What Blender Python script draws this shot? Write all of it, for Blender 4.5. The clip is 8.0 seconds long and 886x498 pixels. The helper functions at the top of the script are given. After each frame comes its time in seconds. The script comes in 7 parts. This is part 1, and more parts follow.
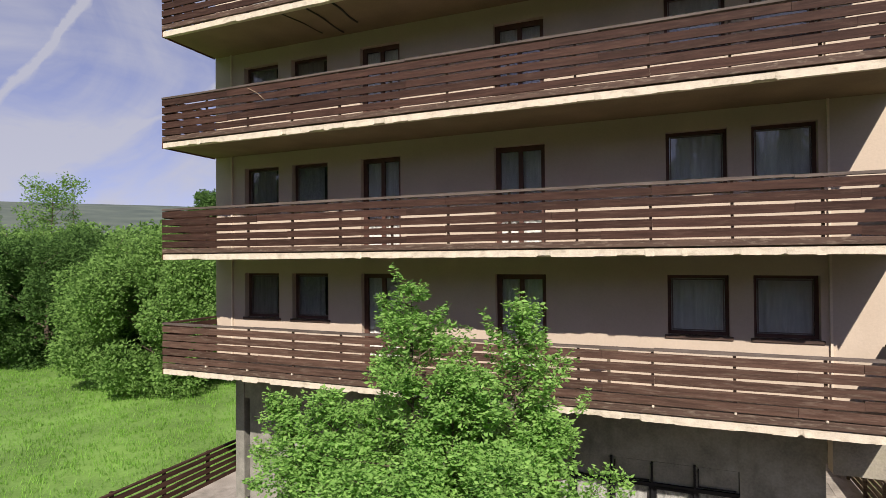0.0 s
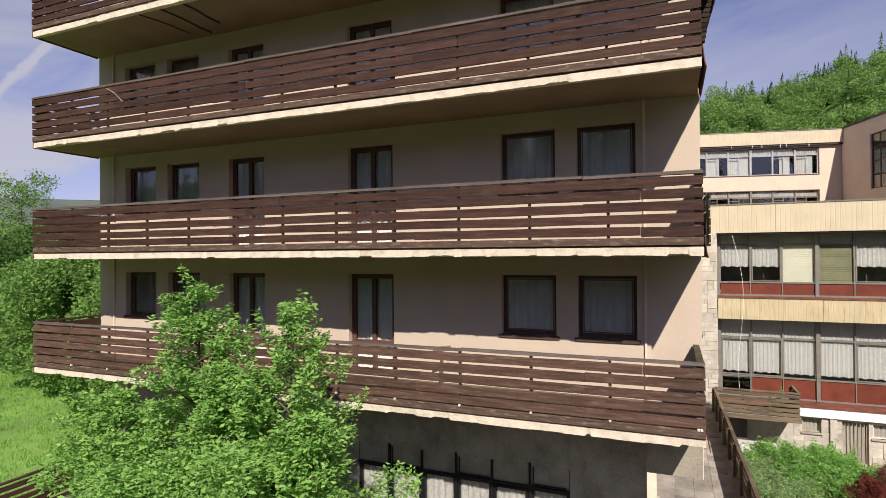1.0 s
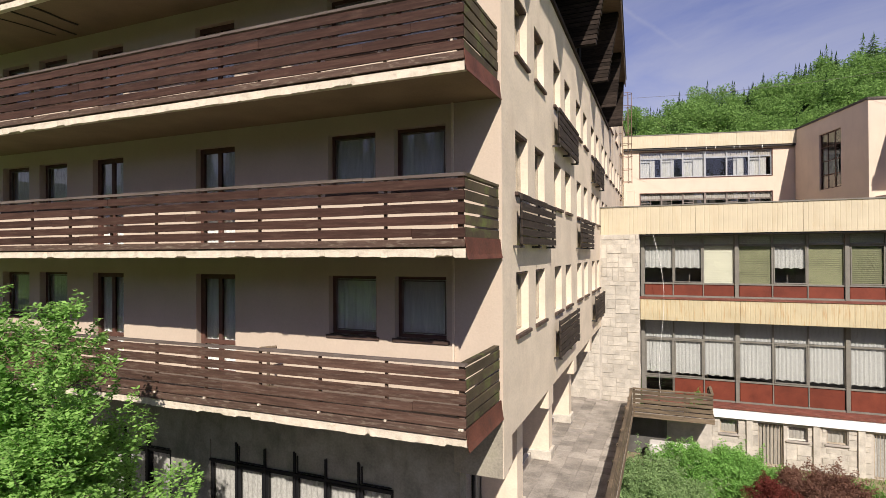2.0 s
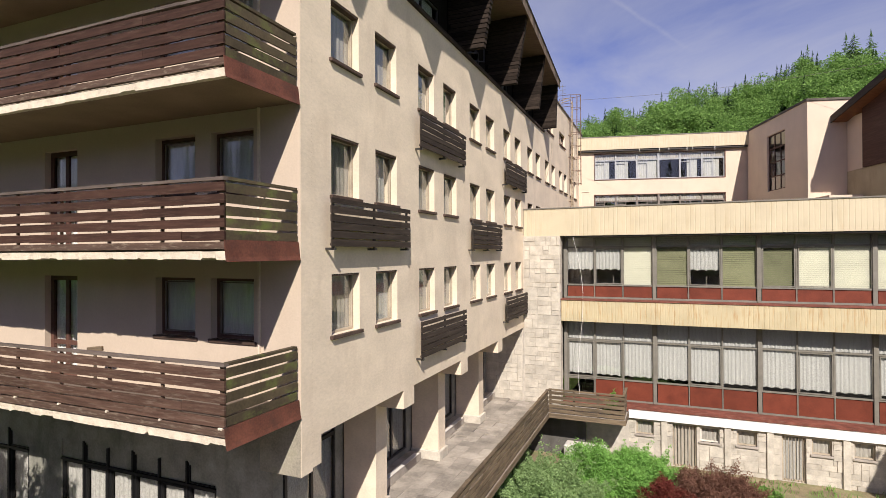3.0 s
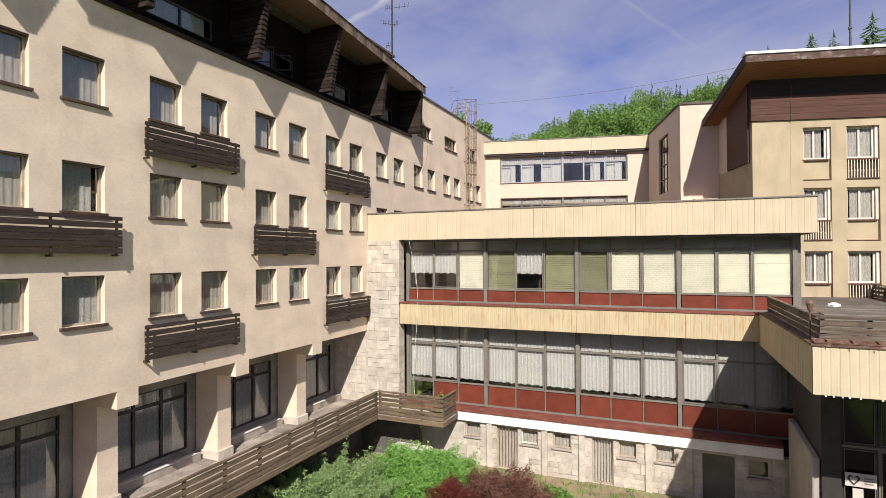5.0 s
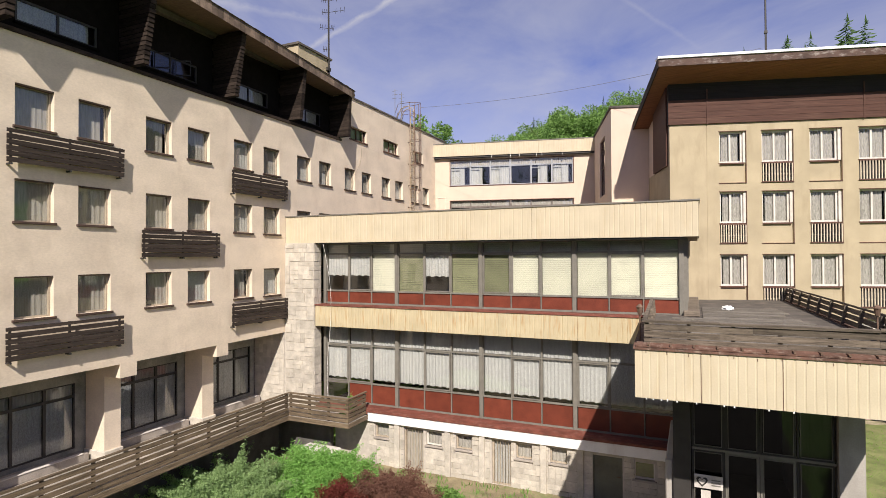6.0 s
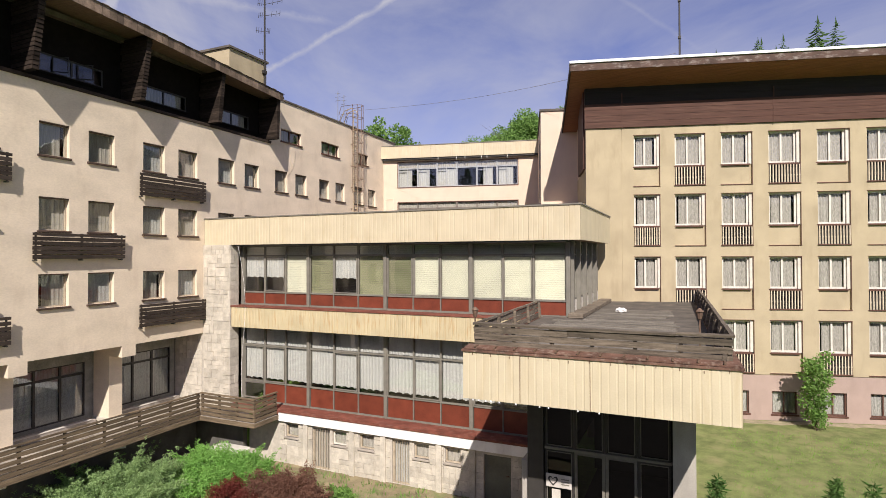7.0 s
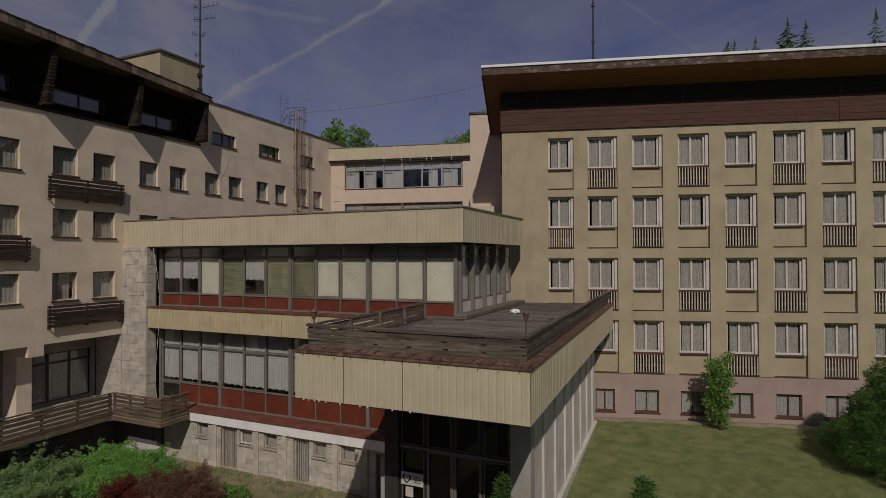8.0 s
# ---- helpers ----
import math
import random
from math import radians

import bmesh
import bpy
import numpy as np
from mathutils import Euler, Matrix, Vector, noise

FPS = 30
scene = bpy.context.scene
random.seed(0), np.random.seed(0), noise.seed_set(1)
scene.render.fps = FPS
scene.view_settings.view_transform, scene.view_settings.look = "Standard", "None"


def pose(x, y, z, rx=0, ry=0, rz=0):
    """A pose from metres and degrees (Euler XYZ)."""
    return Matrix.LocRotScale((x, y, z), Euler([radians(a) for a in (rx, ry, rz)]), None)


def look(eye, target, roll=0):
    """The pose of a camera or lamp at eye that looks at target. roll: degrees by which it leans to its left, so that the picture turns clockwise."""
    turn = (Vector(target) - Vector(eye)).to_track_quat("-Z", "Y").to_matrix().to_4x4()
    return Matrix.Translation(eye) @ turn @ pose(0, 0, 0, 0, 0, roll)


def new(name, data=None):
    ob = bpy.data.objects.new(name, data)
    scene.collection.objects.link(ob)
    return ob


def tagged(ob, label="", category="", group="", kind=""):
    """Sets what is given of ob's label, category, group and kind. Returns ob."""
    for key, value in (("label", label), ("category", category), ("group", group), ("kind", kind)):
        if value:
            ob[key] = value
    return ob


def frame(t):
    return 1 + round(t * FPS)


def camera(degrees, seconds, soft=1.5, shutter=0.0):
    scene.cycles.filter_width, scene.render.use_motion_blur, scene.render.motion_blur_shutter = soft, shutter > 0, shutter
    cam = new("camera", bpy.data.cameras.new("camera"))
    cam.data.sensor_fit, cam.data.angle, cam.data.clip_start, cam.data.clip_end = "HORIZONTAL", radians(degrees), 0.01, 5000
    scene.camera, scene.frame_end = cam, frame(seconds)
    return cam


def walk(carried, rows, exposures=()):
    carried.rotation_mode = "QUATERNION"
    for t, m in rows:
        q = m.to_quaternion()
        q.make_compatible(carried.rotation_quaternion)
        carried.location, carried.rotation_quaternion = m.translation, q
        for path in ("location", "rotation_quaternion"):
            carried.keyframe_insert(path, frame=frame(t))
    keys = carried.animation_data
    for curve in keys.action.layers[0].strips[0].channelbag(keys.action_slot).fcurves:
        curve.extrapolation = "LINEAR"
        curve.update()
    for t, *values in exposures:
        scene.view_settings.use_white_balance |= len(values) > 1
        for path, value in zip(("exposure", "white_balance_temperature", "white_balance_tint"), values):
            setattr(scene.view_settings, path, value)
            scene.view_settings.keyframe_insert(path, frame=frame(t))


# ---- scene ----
cam = camera(77.2, 8.0, 0.85)
PATH = [
    (0, (0.318, -0.432, 7.856), (-0.444, 1.417, 7.882), -0.5),
    (0.5, (1.79, 0.143, 7.892), (1.029, 1.992, 7.91), -0.5),
    (1, (3.43, 0.747, 7.908), (2.668, 2.597, 7.92), -0.5),
    (1.5, (4.979, 1.363, 7.907), (4.216, 3.212, 7.918), -0.4),
    (1.7, (5.69, 1.63, 7.906), (4.925, 3.478, 7.917), -0.4),
    (2.8, (9.541, 3.058, 7.902), (8.761, 4.9, 7.916), -0.2),
    (3, (10.25, 3.32, 7.909), (9.467, 5.161, 7.924), -0.3),
    (3.5, (12.024, 3.944, 7.907), (11.231, 5.781, 7.924), -0.4),
    (4, (13.877, 4.669, 7.911), (13.079, 6.502, 7.93), -0.4),
    (4.5, (15.663, 5.338, 7.935), (14.856, 7.168, 7.955), -0.4),
    (6, (21.325, 7.49, 8.028), (20.502, 9.312, 8.053), -0.3),
    (6.5, (23.151, 8.155, 8.067), (22.326, 9.976, 8.091), -0.4),
    (7, (25.056, 8.833, 8.105), (24.236, 10.657, 8.13), -0.2),
    (7.5, (26.915, 9.482, 8.128), (26.094, 11.306, 8.154), -0.2),
    (8, (28.904, 10.189, 8.159), (28.086, 12.014, 8.185), -0.2),
]
EXPOSURE = [(0, 0.29, 6500, 16), (1.5, 0.32, 6500, 16), (3.5, 0.40, 6500, 16), (7.27, 0.35, 6500, 16), (7.5, -0.18, 6500, 16), (7.75, -0.66, 6500, 16), (8.0, -1.38, 6500, 16)]
walk(cam, [(t, look(eye, target, roll)) for t, eye, target, roll in PATH], EXPOSURE)

# ---------------------------------------------------------------- light
SUN = Vector((0.83, -1.78, 1.66)).normalized()
world = bpy.data.worlds.new("world")
scene.world = world
world.use_nodes = True
wn, wl = world.node_tree.nodes, world.node_tree.links
wn.clear()
w_out = wn.new("ShaderNodeOutputWorld")
w_bg = wn.new("ShaderNodeBackground")
w_bg.inputs["Strength"].default_value = 0.064
w_sky = wn.new("ShaderNodeTexSky")
w_sky.sky_type = "NISHITA"
w_sky.sun_disc = False
w_sky.sun_elevation = math.asin(SUN.z)
w_sky.sun_rotation = math.atan2(SUN.x, SUN.y)
w_sky.altitude = 600
w_sky.air_density = 1.0
w_sky.dust_density = 0.4
w_sky.ozone_density = 4.0
wl.new(w_bg.outputs[0], w_out.inputs[0])

# thin cirrus and condensation trails over the sky
w_co = wn.new("ShaderNodeTexCoord")
w_map = wn.new("ShaderNodeMapping")
w_map.inputs["Scale"].default_value = (1.0, 1.0, 2.4)
w_map.inputs["Rotation"].default_value = (0.2, 0.3, 0.5)
wl.new(w_co.outputs["Generated"], w_map.inputs["Vector"])
w_noise = wn.new("ShaderNodeTexNoise")
w_noise.inputs["Scale"].default_value = 2.1
w_noise.inputs["Detail"].default_value = 9
w_noise.inputs["Roughness"].default_value = 0.58
w_noise.inputs["Distortion"].default_value = 0.6
wl.new(w_map.outputs[0], w_noise.inputs["Vector"])
w_ramp = wn.new("ShaderNodeValToRGB")
w_ramp.color_ramp.elements[0].position = 0.34
w_ramp.color_ramp.elements[0].color = (0, 0, 0, 1)
w_ramp.color_ramp.elements[1].position = 0.78
w_ramp.color_ramp.elements[1].color = (0.7, 0.7, 0.7, 1)
wl.new(w_noise.outputs["Fac"], w_ramp.inputs[0])


def w_math(op, a, b=0.0):
    n = wn.new("ShaderNodeMath")
    n.operation = op
    for i, v in enumerate((a, b)):
        if isinstance(v, (int, float)):
            n.inputs[i].default_value = v
        else:
            wl.new(v, n.inputs[i])
    return n.outputs[0]


w_fine = wn.new("ShaderNodeTexNoise")
w_fine.inputs["Scale"].default_value = 34.0
w_fine.inputs["Detail"].default_value = 6
w_fine.inputs["Roughness"].default_value = 0.6
wl.new(w_co.outputs["Generated"], w_fine.inputs["Vector"])


def trail(a, b, width, strength):
    """A condensation trail from the direction a to the direction b."""
    a, b = Vector(a).normalized(), Vector(b).normalized()
    across = a.cross(b).normalized()
    mid = (a + b).normalized()
    reach = mid.dot(a)
    dots = []
    for v in (across, mid):
        n = wn.new("ShaderNodeVectorMath")
        n.operation = "DOT_PRODUCT"
        wl.new(w_co.outputs["Generated"], n.inputs[0])
        n.inputs[1].default_value = v
        dots.append(n.outputs["Value"])
    shifted = w_math("ADD", dots[0], w_math("MULTIPLY", w_math("SUBTRACT", w_fine.outputs["Fac"], 0.5), width * 2.4))
    band = w_math("SUBTRACT", 1.0, w_math("DIVIDE", w_math("ABSOLUTE", shifted), width))
    band = w_math("MAXIMUM", band, 0.0)
    inside = wn.new("ShaderNodeMapRange")
    inside.interpolation_type = "SMOOTHSTEP"
    inside.inputs["From Min"].default_value = reach - 0.004
    inside.inputs["From Max"].default_value = reach + 0.004
    wl.new(dots[1], inside.inputs["Value"])
    ragged = w_math("MULTIPLY", w_math("POWER", band, 0.9), w_math("MULTIPLY", w_fine.outputs["Fac"], 1.7))
    return w_math("MULTIPLY", w_math("MULTIPLY", ragged, inside.outputs[0]), strength)


cover = w_ramp.outputs[0]
TRAILS = [((-0.885, 0.436, 0.165), (-0.812, 0.506, 0.290), 0.0075, 0.75),
          ((-0.812, 0.506, 0.290), (-0.793, 0.516, 0.323), 0.006, 0.8),
          ((-0.793, 0.516, 0.323), (-0.70, 0.555, 0.45), 0.008, 0.8),
          ((-0.84, 0.52, 0.13), (-0.64, 0.71, 0.29), 0.006, 0.32),
          ((-0.69, 0.67, 0.26), (-0.36, 0.81, 0.46), 0.006, 0.42),
          ((-0.70, 0.59, 0.39), (-0.54, 0.75, 0.385), 0.008, 0.22),
          ((-0.12, 0.90, 0.42), (0.0, 0.945, 0.33), 0.0045, 0.13)]
for args in TRAILS:
    cover = w_math("ADD", cover, trail(*args))
w_sep = wn.new("ShaderNodeSeparateXYZ")
wl.new(w_co.outputs["Generated"], w_sep.inputs[0])
w_low = wn.new("ShaderNodeMapRange")
w_low.interpolation_type = "SMOOTHSTEP"
w_low.inputs["From Min"].default_value = 0.30
w_low.inputs["From Max"].default_value = 0.06
wl.new(w_sep.outputs["Z"], w_low.inputs["Value"])
# veil of thin cloud to the north-west
w_veil = wn.new("ShaderNodeMapRange")
w_veil.interpolation_type = "SMOOTHSTEP"
w_veil.inputs["From Min"].default_value = -0.45
w_veil.inputs["From Max"].default_value = -0.85
wl.new(w_sep.outputs["X"], w_veil.inputs["Value"])
w_streak = wn.new("ShaderNodeTexNoise")
w_streak.inputs["Scale"].default_value = 4.2
w_streak.inputs["Detail"].default_value = 8
w_streak.inputs["Roughness"].default_value = 0.55
w_streak.inputs["Distortion"].default_value = 0.9
w_smap = wn.new("ShaderNodeMapping")
w_smap.inputs["Scale"].default_value = (1.0, 1.0, 1.25)
w_smap.inputs["Rotation"].default_value = (0.0, 0.25, 0.0)
wl.new(w_co.outputs["Generated"], w_smap.inputs["Vector"])
wl.new(w_smap.outputs[0], w_streak.inputs["Vector"])
w_sr = wn.new("ShaderNodeMapRange")
w_sr.inputs["From Min"].default_value = 0.42
w_sr.inputs["From Max"].default_value = 0.66
wl.new(w_streak.outputs["Fac"], w_sr.inputs["Value"])
veil = w_math("MULTIPLY", w_math("MULTIPLY", w_sr.outputs[0], w_veil.outputs[0]), 0.50)
cover = w_math("ADD", w_math("ADD", cover, 0.05), veil)
cover = w_math("ADD", cover, w_math("MULTIPLY", w_low.outputs[0], w_math("ADD", 0.08, w_math("MULTIPLY", w_sr.outputs[0], 0.4))))
cover = w_math("MINIMUM", cover, 0.8)
w_mix = wn.new("ShaderNodeMixRGB")
wl.new(cover, w_mix.inputs[0])
w_tone = wn.new("ShaderNodeMixRGB")
w_tone.blend_type = "MULTIPLY"
w_tone.inputs[0].default_value = 1.0
w_tone.inputs[2].default_value = (1.30, 1.05, 1.36, 1)
wl.new(w_sky.outputs[0], w_tone.inputs[1])
wl.new(w_tone.outputs[0], w_mix.inputs[1])
w_mix.inputs[2].default_value = (7.1, 7.25, 7.7, 1)
wl.new(w_mix.outputs[0], w_bg.inputs["Color"])

sun = new("sun", bpy.data.lights.new("sun", "SUN"))
sun.data.energy = 5.0
sun.data.angle = radians(0.55)
sun.data.color = (1.0, 0.955, 0.86)
sun.matrix_world = look(SUN * 60, (0, 0, 0))

# ---------------------------------------------------------------- materials


def material(name, base, rough=0.8, var=0.12, scale=3.0, fine=60.0, bump=0.15, metal=0.0, spec=0.3,
             stain=None, stain_amount=0.0, stain_scale=(0.7, 0.7, 0.25), each=0.0, stretch=(1, 1, 1), island=False, relief=0.02):
    """A surface with colour variation at two scales, fine relief, and stains with a shape of their own."""
    m = bpy.data.materials.new(name)
    m.use_nodes = True
    nt = m.node_tree
    n, l = nt.nodes, nt.links
    b = n["Principled BSDF"]
    b.inputs["Roughness"].default_value = rough
    b.inputs["Metallic"].default_value = metal
    b.inputs["Specular IOR Level"].default_value = spec
    co = n.new("ShaderNodeTexCoord")
    geo = n.new("ShaderNodeNewGeometry")
    mp = n.new("ShaderNodeMapping")
    mp.inputs["Scale"].default_value = stretch
    l.new(geo.outputs["Position"], mp.inputs["Vector"])
    big = n.new("ShaderNodeTexNoise")
    big.inputs["Scale"].default_value = scale
    big.inputs["Detail"].default_value = 5
    l.new(mp.outputs[0], big.inputs["Vector"])
    small = n.new("ShaderNodeTexNoise")
    small.inputs["Scale"].default_value = fine
    small.inputs["Detail"].default_value = 3
    l.new(mp.outputs[0], small.inputs["Vector"])
    mixv = n.new("ShaderNodeMath")
    mixv.operation = "MULTIPLY_ADD"
    l.new(big.outputs["Fac"], mixv.inputs[0])
    mixv.inputs[1].default_value = 0.65
    sm = n.new("ShaderNodeMath")
    sm.operation = "MULTIPLY"
    l.new(small.outputs["Fac"], sm.inputs[0])
    sm.inputs[1].default_value = 0.35
    l.new(sm.outputs[0], mixv.inputs[2])
    rng = n.new("ShaderNodeMapRange")
    rng.inputs["From Min"].default_value = 0.3
    rng.inputs["From Max"].default_value = 0.7
    rng.inputs["To Min"].default_value = 1 - var * 1.6
    rng.inputs["To Max"].default_value = 1 + var
    l.new(mixv.outputs[0], rng.inputs["Value"])
    value = rng.outputs[0]
    if each:
        src = geo.outputs["Random Per Island"] if island else n.new("ShaderNodeObjectInfo").outputs["Random"]
        er = n.new("ShaderNodeMapRange")
        er.inputs["To Min"].default_value = 1 - each
        er.inputs["To Max"].default_value = 1 + each
        l.new(src, er.inputs["Value"])
        mm = n.new("ShaderNodeMath")
        mm.operation = "MULTIPLY"
        l.new(value, mm.inputs[0])
        l.new(er.outputs[0], mm.inputs[1])
        value = mm.outputs[0]
    hsv = n.new("ShaderNodeHueSaturation")
    hsv.inputs["Color"].default_value = (*base, 1)
    l.new(value, hsv.inputs["Value"])
    colour = hsv.outputs[0]
    if stain:
        smp = n.new("ShaderNodeMapping")
        smp.inputs["Scale"].default_value = stain_scale
        l.new(geo.outputs["Position"], smp.inputs["Vector"])
        sn = n.new("ShaderNodeTexNoise")
        sn.inputs["Scale"].default_value = 2.0
        sn.inputs["Detail"].default_value = 7
        sn.inputs["Roughness"].default_value = 0.65
        l.new(smp.outputs[0], sn.inputs["Vector"])
        sr = n.new("ShaderNodeMapRange")
        sr.inputs["From Min"].default_value = 0.52
        sr.inputs["From Max"].default_value = 0.72
        sr.inputs["To Max"].default_value = stain_amount
        l.new(sn.outputs["Fac"], sr.inputs["Value"])
        mx = n.new("ShaderNodeMixRGB")
        l.new(sr.outputs[0], mx.inputs[0])
        l.new(colour, mx.inputs[1])
        mx.inputs[2].default_value = (*stain, 1)
        colour = mx.outputs[0]
    l.new(colour, b.inputs["Base Color"])
    if bump:
        bp = n.new("ShaderNodeBump")
        bp.inputs["Strength"].default_value = bump
        bp.inputs["Distance"].default_value = relief
        l.new(mixv.outputs[0], bp.inputs["Height"])
        l.new(bp.outputs[0], b.inputs["Normal"])
    return m


def glass_material(name, gloss_ior=1.5, tint=(0.85, 0.9, 0.9), extra=0.0):
    m = bpy.data.materials.new(name)
    m.use_nodes = True
    n, l = m.node_tree.nodes, m.node_tree.links
    n.clear()
    out = n.new("ShaderNodeOutputMaterial")
    mix = n.new("ShaderNodeMixShader")
    clear = n.new("ShaderNodeBsdfTransparent")
    clear.inputs[0].default_value = (*tint, 1)
    gl = n.new("ShaderNodeBsdfGlossy")
    gl.inputs["Roughness"].default_value = 0.015
    gl.inputs["Color"].default_value = (1, 1, 1, 1)
    fr = n.new("ShaderNodeFresnel")
    fr.inputs["IOR"].default_value = gloss_ior
    # old panes are not quite flat
    geo = n.new("ShaderNodeNewGeometry")
    no = n.new("ShaderNodeTexNoise")
    no.inputs["Scale"].default_value = 1.3
    bp = n.new("ShaderNodeBump")
    bp.inputs["Strength"].default_value = 0.05
    bp.inputs["Distance"].default_value = 0.05
    l.new(geo.outputs["Position"], no.inputs["Vector"])
    l.new(no.outputs["Fac"], bp.inputs["Height"])
    l.new(bp.outputs[0], gl.inputs["Normal"])
    ad = n.new("ShaderNodeMath")
    ad.operation = "ADD"
    ad.inputs[1].default_value = extra
    l.new(fr.outputs[0], ad.inputs[0])
    l.new(ad.outputs[0], mix.inputs[0])
    l.new(clear.outputs[0], mix.inputs[1])
    l.new(gl.outputs[0], mix.inputs[2])
    l.new(mix.outputs[0], out.inputs[0])
    return m


def leaf_material(name, base, light, var=0.35):
    m = bpy.data.materials.new(name)
    m.use_nodes = True
    n, l = m.node_tree.nodes, m.node_tree.links
    n.clear()
    out = n.new("ShaderNodeOutputMaterial")
    geo = n.new("ShaderNodeNewGeometry")
    ramp = n.new("ShaderNodeValToRGB")
    ramp.color_ramp.elements[0].color = (*[c * (1 - var) for c in base], 1)
    ramp.color_ramp.elements[1].color = (*light, 1)
    no = n.new("ShaderNodeTexNoise")
    no.inputs["Scale"].default_value = 0.5
    l.new(geo.outputs["Position"], no.inputs["Vector"])
    ad = n.new("ShaderNodeMath")
    ad.operation = "MULTIPLY_ADD"
    ad.inputs[1].default_value = 0.55
    l.new(geo.outputs["Random Per Island"], ad.inputs[0])
    sb = n.new("ShaderNodeMath")
    sb.operation = "MULTIPLY"
    sb.inputs[1].default_value = 0.5
    l.new(no.outputs["Fac"], sb.inputs[0])
    l.new(sb.outputs[0], ad.inputs[2])
    l.new(ad.outputs[0], ramp.inputs[0])
    df = n.new("ShaderNodeBsdfPrincipled")
    df.inputs["Roughness"].default_value = 0.7
    df.inputs["Specular IOR Level"].default_value = 0.08
    tr = n.new("ShaderNodeBsdfTranslucent")
    l.new(ramp.outputs[0], df.inputs["Base Color"])
    l.new(ramp.outputs[0], tr.inputs["Color"])
    mix = n.new("ShaderNodeMixShader")
    mix.inputs[0].default_value = 0.45
    l.new(df.outputs[0], mix.inputs[1])
    l.new(tr.outputs[0], mix.inputs[2])
    l.new(mix.outputs[0], out.inputs[0])
    return m


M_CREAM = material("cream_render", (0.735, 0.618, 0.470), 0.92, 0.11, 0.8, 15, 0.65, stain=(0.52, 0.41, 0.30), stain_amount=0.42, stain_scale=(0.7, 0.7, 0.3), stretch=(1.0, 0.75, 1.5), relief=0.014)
# same cream as the side wall, toned down for the balcony shade
M_FRONT = material("shaded_cream_render", (0.565, 0.460, 0.350), 0.92, 0.06, 1.1, 26, 0.5, stain=(0.50, 0.385, 0.295), stain_amount=0.35, stain_scale=(0.9, 0.9, 0.3), relief=0.014)
M_TILE = material("brown_floor_tile", (0.15, 0.115, 0.09), 0.85, 0.15, 3, 30, 0.2, stain=(0.12, 0.09, 0.07), stain_amount=0.5)
M_SLAB = material("painted_concrete_edge", (0.69, 0.60, 0.465), 0.9, 0.14, 6, 50, 0.6, stain=(0.36, 0.28, 0.19), stain_amount=0.65, stain_scale=(2.5, 2.5, 5))
# soffit colour set well below the slab's to hold the underside shade
M_SOFFIT = material("shade_toned_soffit", (0.275, 0.195, 0.128), 0.9, 0.16, 1.2, 30, 0.2, stain=(0.22, 0.155, 0.10), stain_amount=0.5)
M_PAVE = material("paving", (0.34, 0.30, 0.25), 0.9, 0.28, 1.3, 25, 0.4, stain=(0.13, 0.115, 0.095), stain_amount=0.7, stain_scale=(0.8, 0.8, 0.8), each=0.2)
M_CONC = material("grey_concrete", (0.38, 0.335, 0.285), 0.9, 0.2, 2.0, 35, 0.4, stain=(0.1, 0.09, 0.07), stain_amount=0.6)
M_GREENWALL = material("damp_grey_render", (0.28, 0.268, 0.225), 0.9, 0.25, 2.2, 25, 0.4, stain=(0.11, 0.115, 0.085), stain_amount=0.65)
M_WOOD = material("brown_stained_board", (0.060, 0.030, 0.0215), 0.72, 0.36, 2.2, 30, 0.3, spec=0.15, stain=(0.14, 0.092, 0.064), stain_amount=0.38, stain_scale=(1.6, 1.6, 14), each=0.22, stretch=(0.6, 0.6, 9))
M_WOODFADED = material("faded_brown_board", (0.098, 0.056, 0.040), 0.78, 0.36, 2.2, 30, 0.35, spec=0.12, stain=(0.235, 0.18, 0.135), stain_amount=0.5, stain_scale=(1.6, 1.6, 14), each=0.22, stretch=(0.6, 0.6, 9))
M_WOODKICK = material("peeling_brown_board", (0.10, 0.060, 0.042), 0.75, 0.3, 3, 30, 0.4, stain=(0.36, 0.29, 0.21), stain_amount=0.6, stain_scale=(2.2, 2.2, 10), stretch=(0.6, 0.6, 9))
M_HANDRAIL = material("greyed_handrail_board", (0.125, 0.095, 0.078), 0.75, 0.3, 2.2, 30, 0.3, stain=(0.22, 0.19, 0.16), stain_amount=0.5, stain_scale=(1.2, 1.2, 9), each=0.2, stretch=(0.6, 0.6, 9))
M_WOODGREY = material("weathered_dark_board", (0.050, 0.038, 0.030), 0.8, 0.3, 2.2, 22, 0.3, spec=0.15, stain=(0.13, 0.10, 0.075), stain_amount=0.3, stain_scale=(1.2, 1.2, 8), each=0.2, stretch=(0.6, 0.6, 9))
M_WOODPALE = material("sun_bleached_board", (0.160, 0.117, 0.074), 0.8, 0.42, 2.2, 22, 0.35, stain=(0.075, 0.06, 0.045), stain_amount=0.7, stain_scale=(1.2, 1.2, 8), each=0.22, stretch=(0.6, 0.6, 9))
M_WOODROOF = material("rotting_roof_board", (0.168, 0.135, 0.100), 0.85, 0.45, 2.2, 22, 0.4, stain=(0.05, 0.04, 0.03), stain_amount=0.8, stain_scale=(1.4, 1.4, 8), each=0.3, stretch=(0.6, 3, 9))
M_DAMPFACE = material("damp_mottled_face", (0.34, 0.305, 0.235), 0.9, 0.3, 2.4, 25, 0.4, stain=(0.22, 0.21, 0.14), stain_amount=0.8, stain_scale=(1.2, 1.2, 1.2))
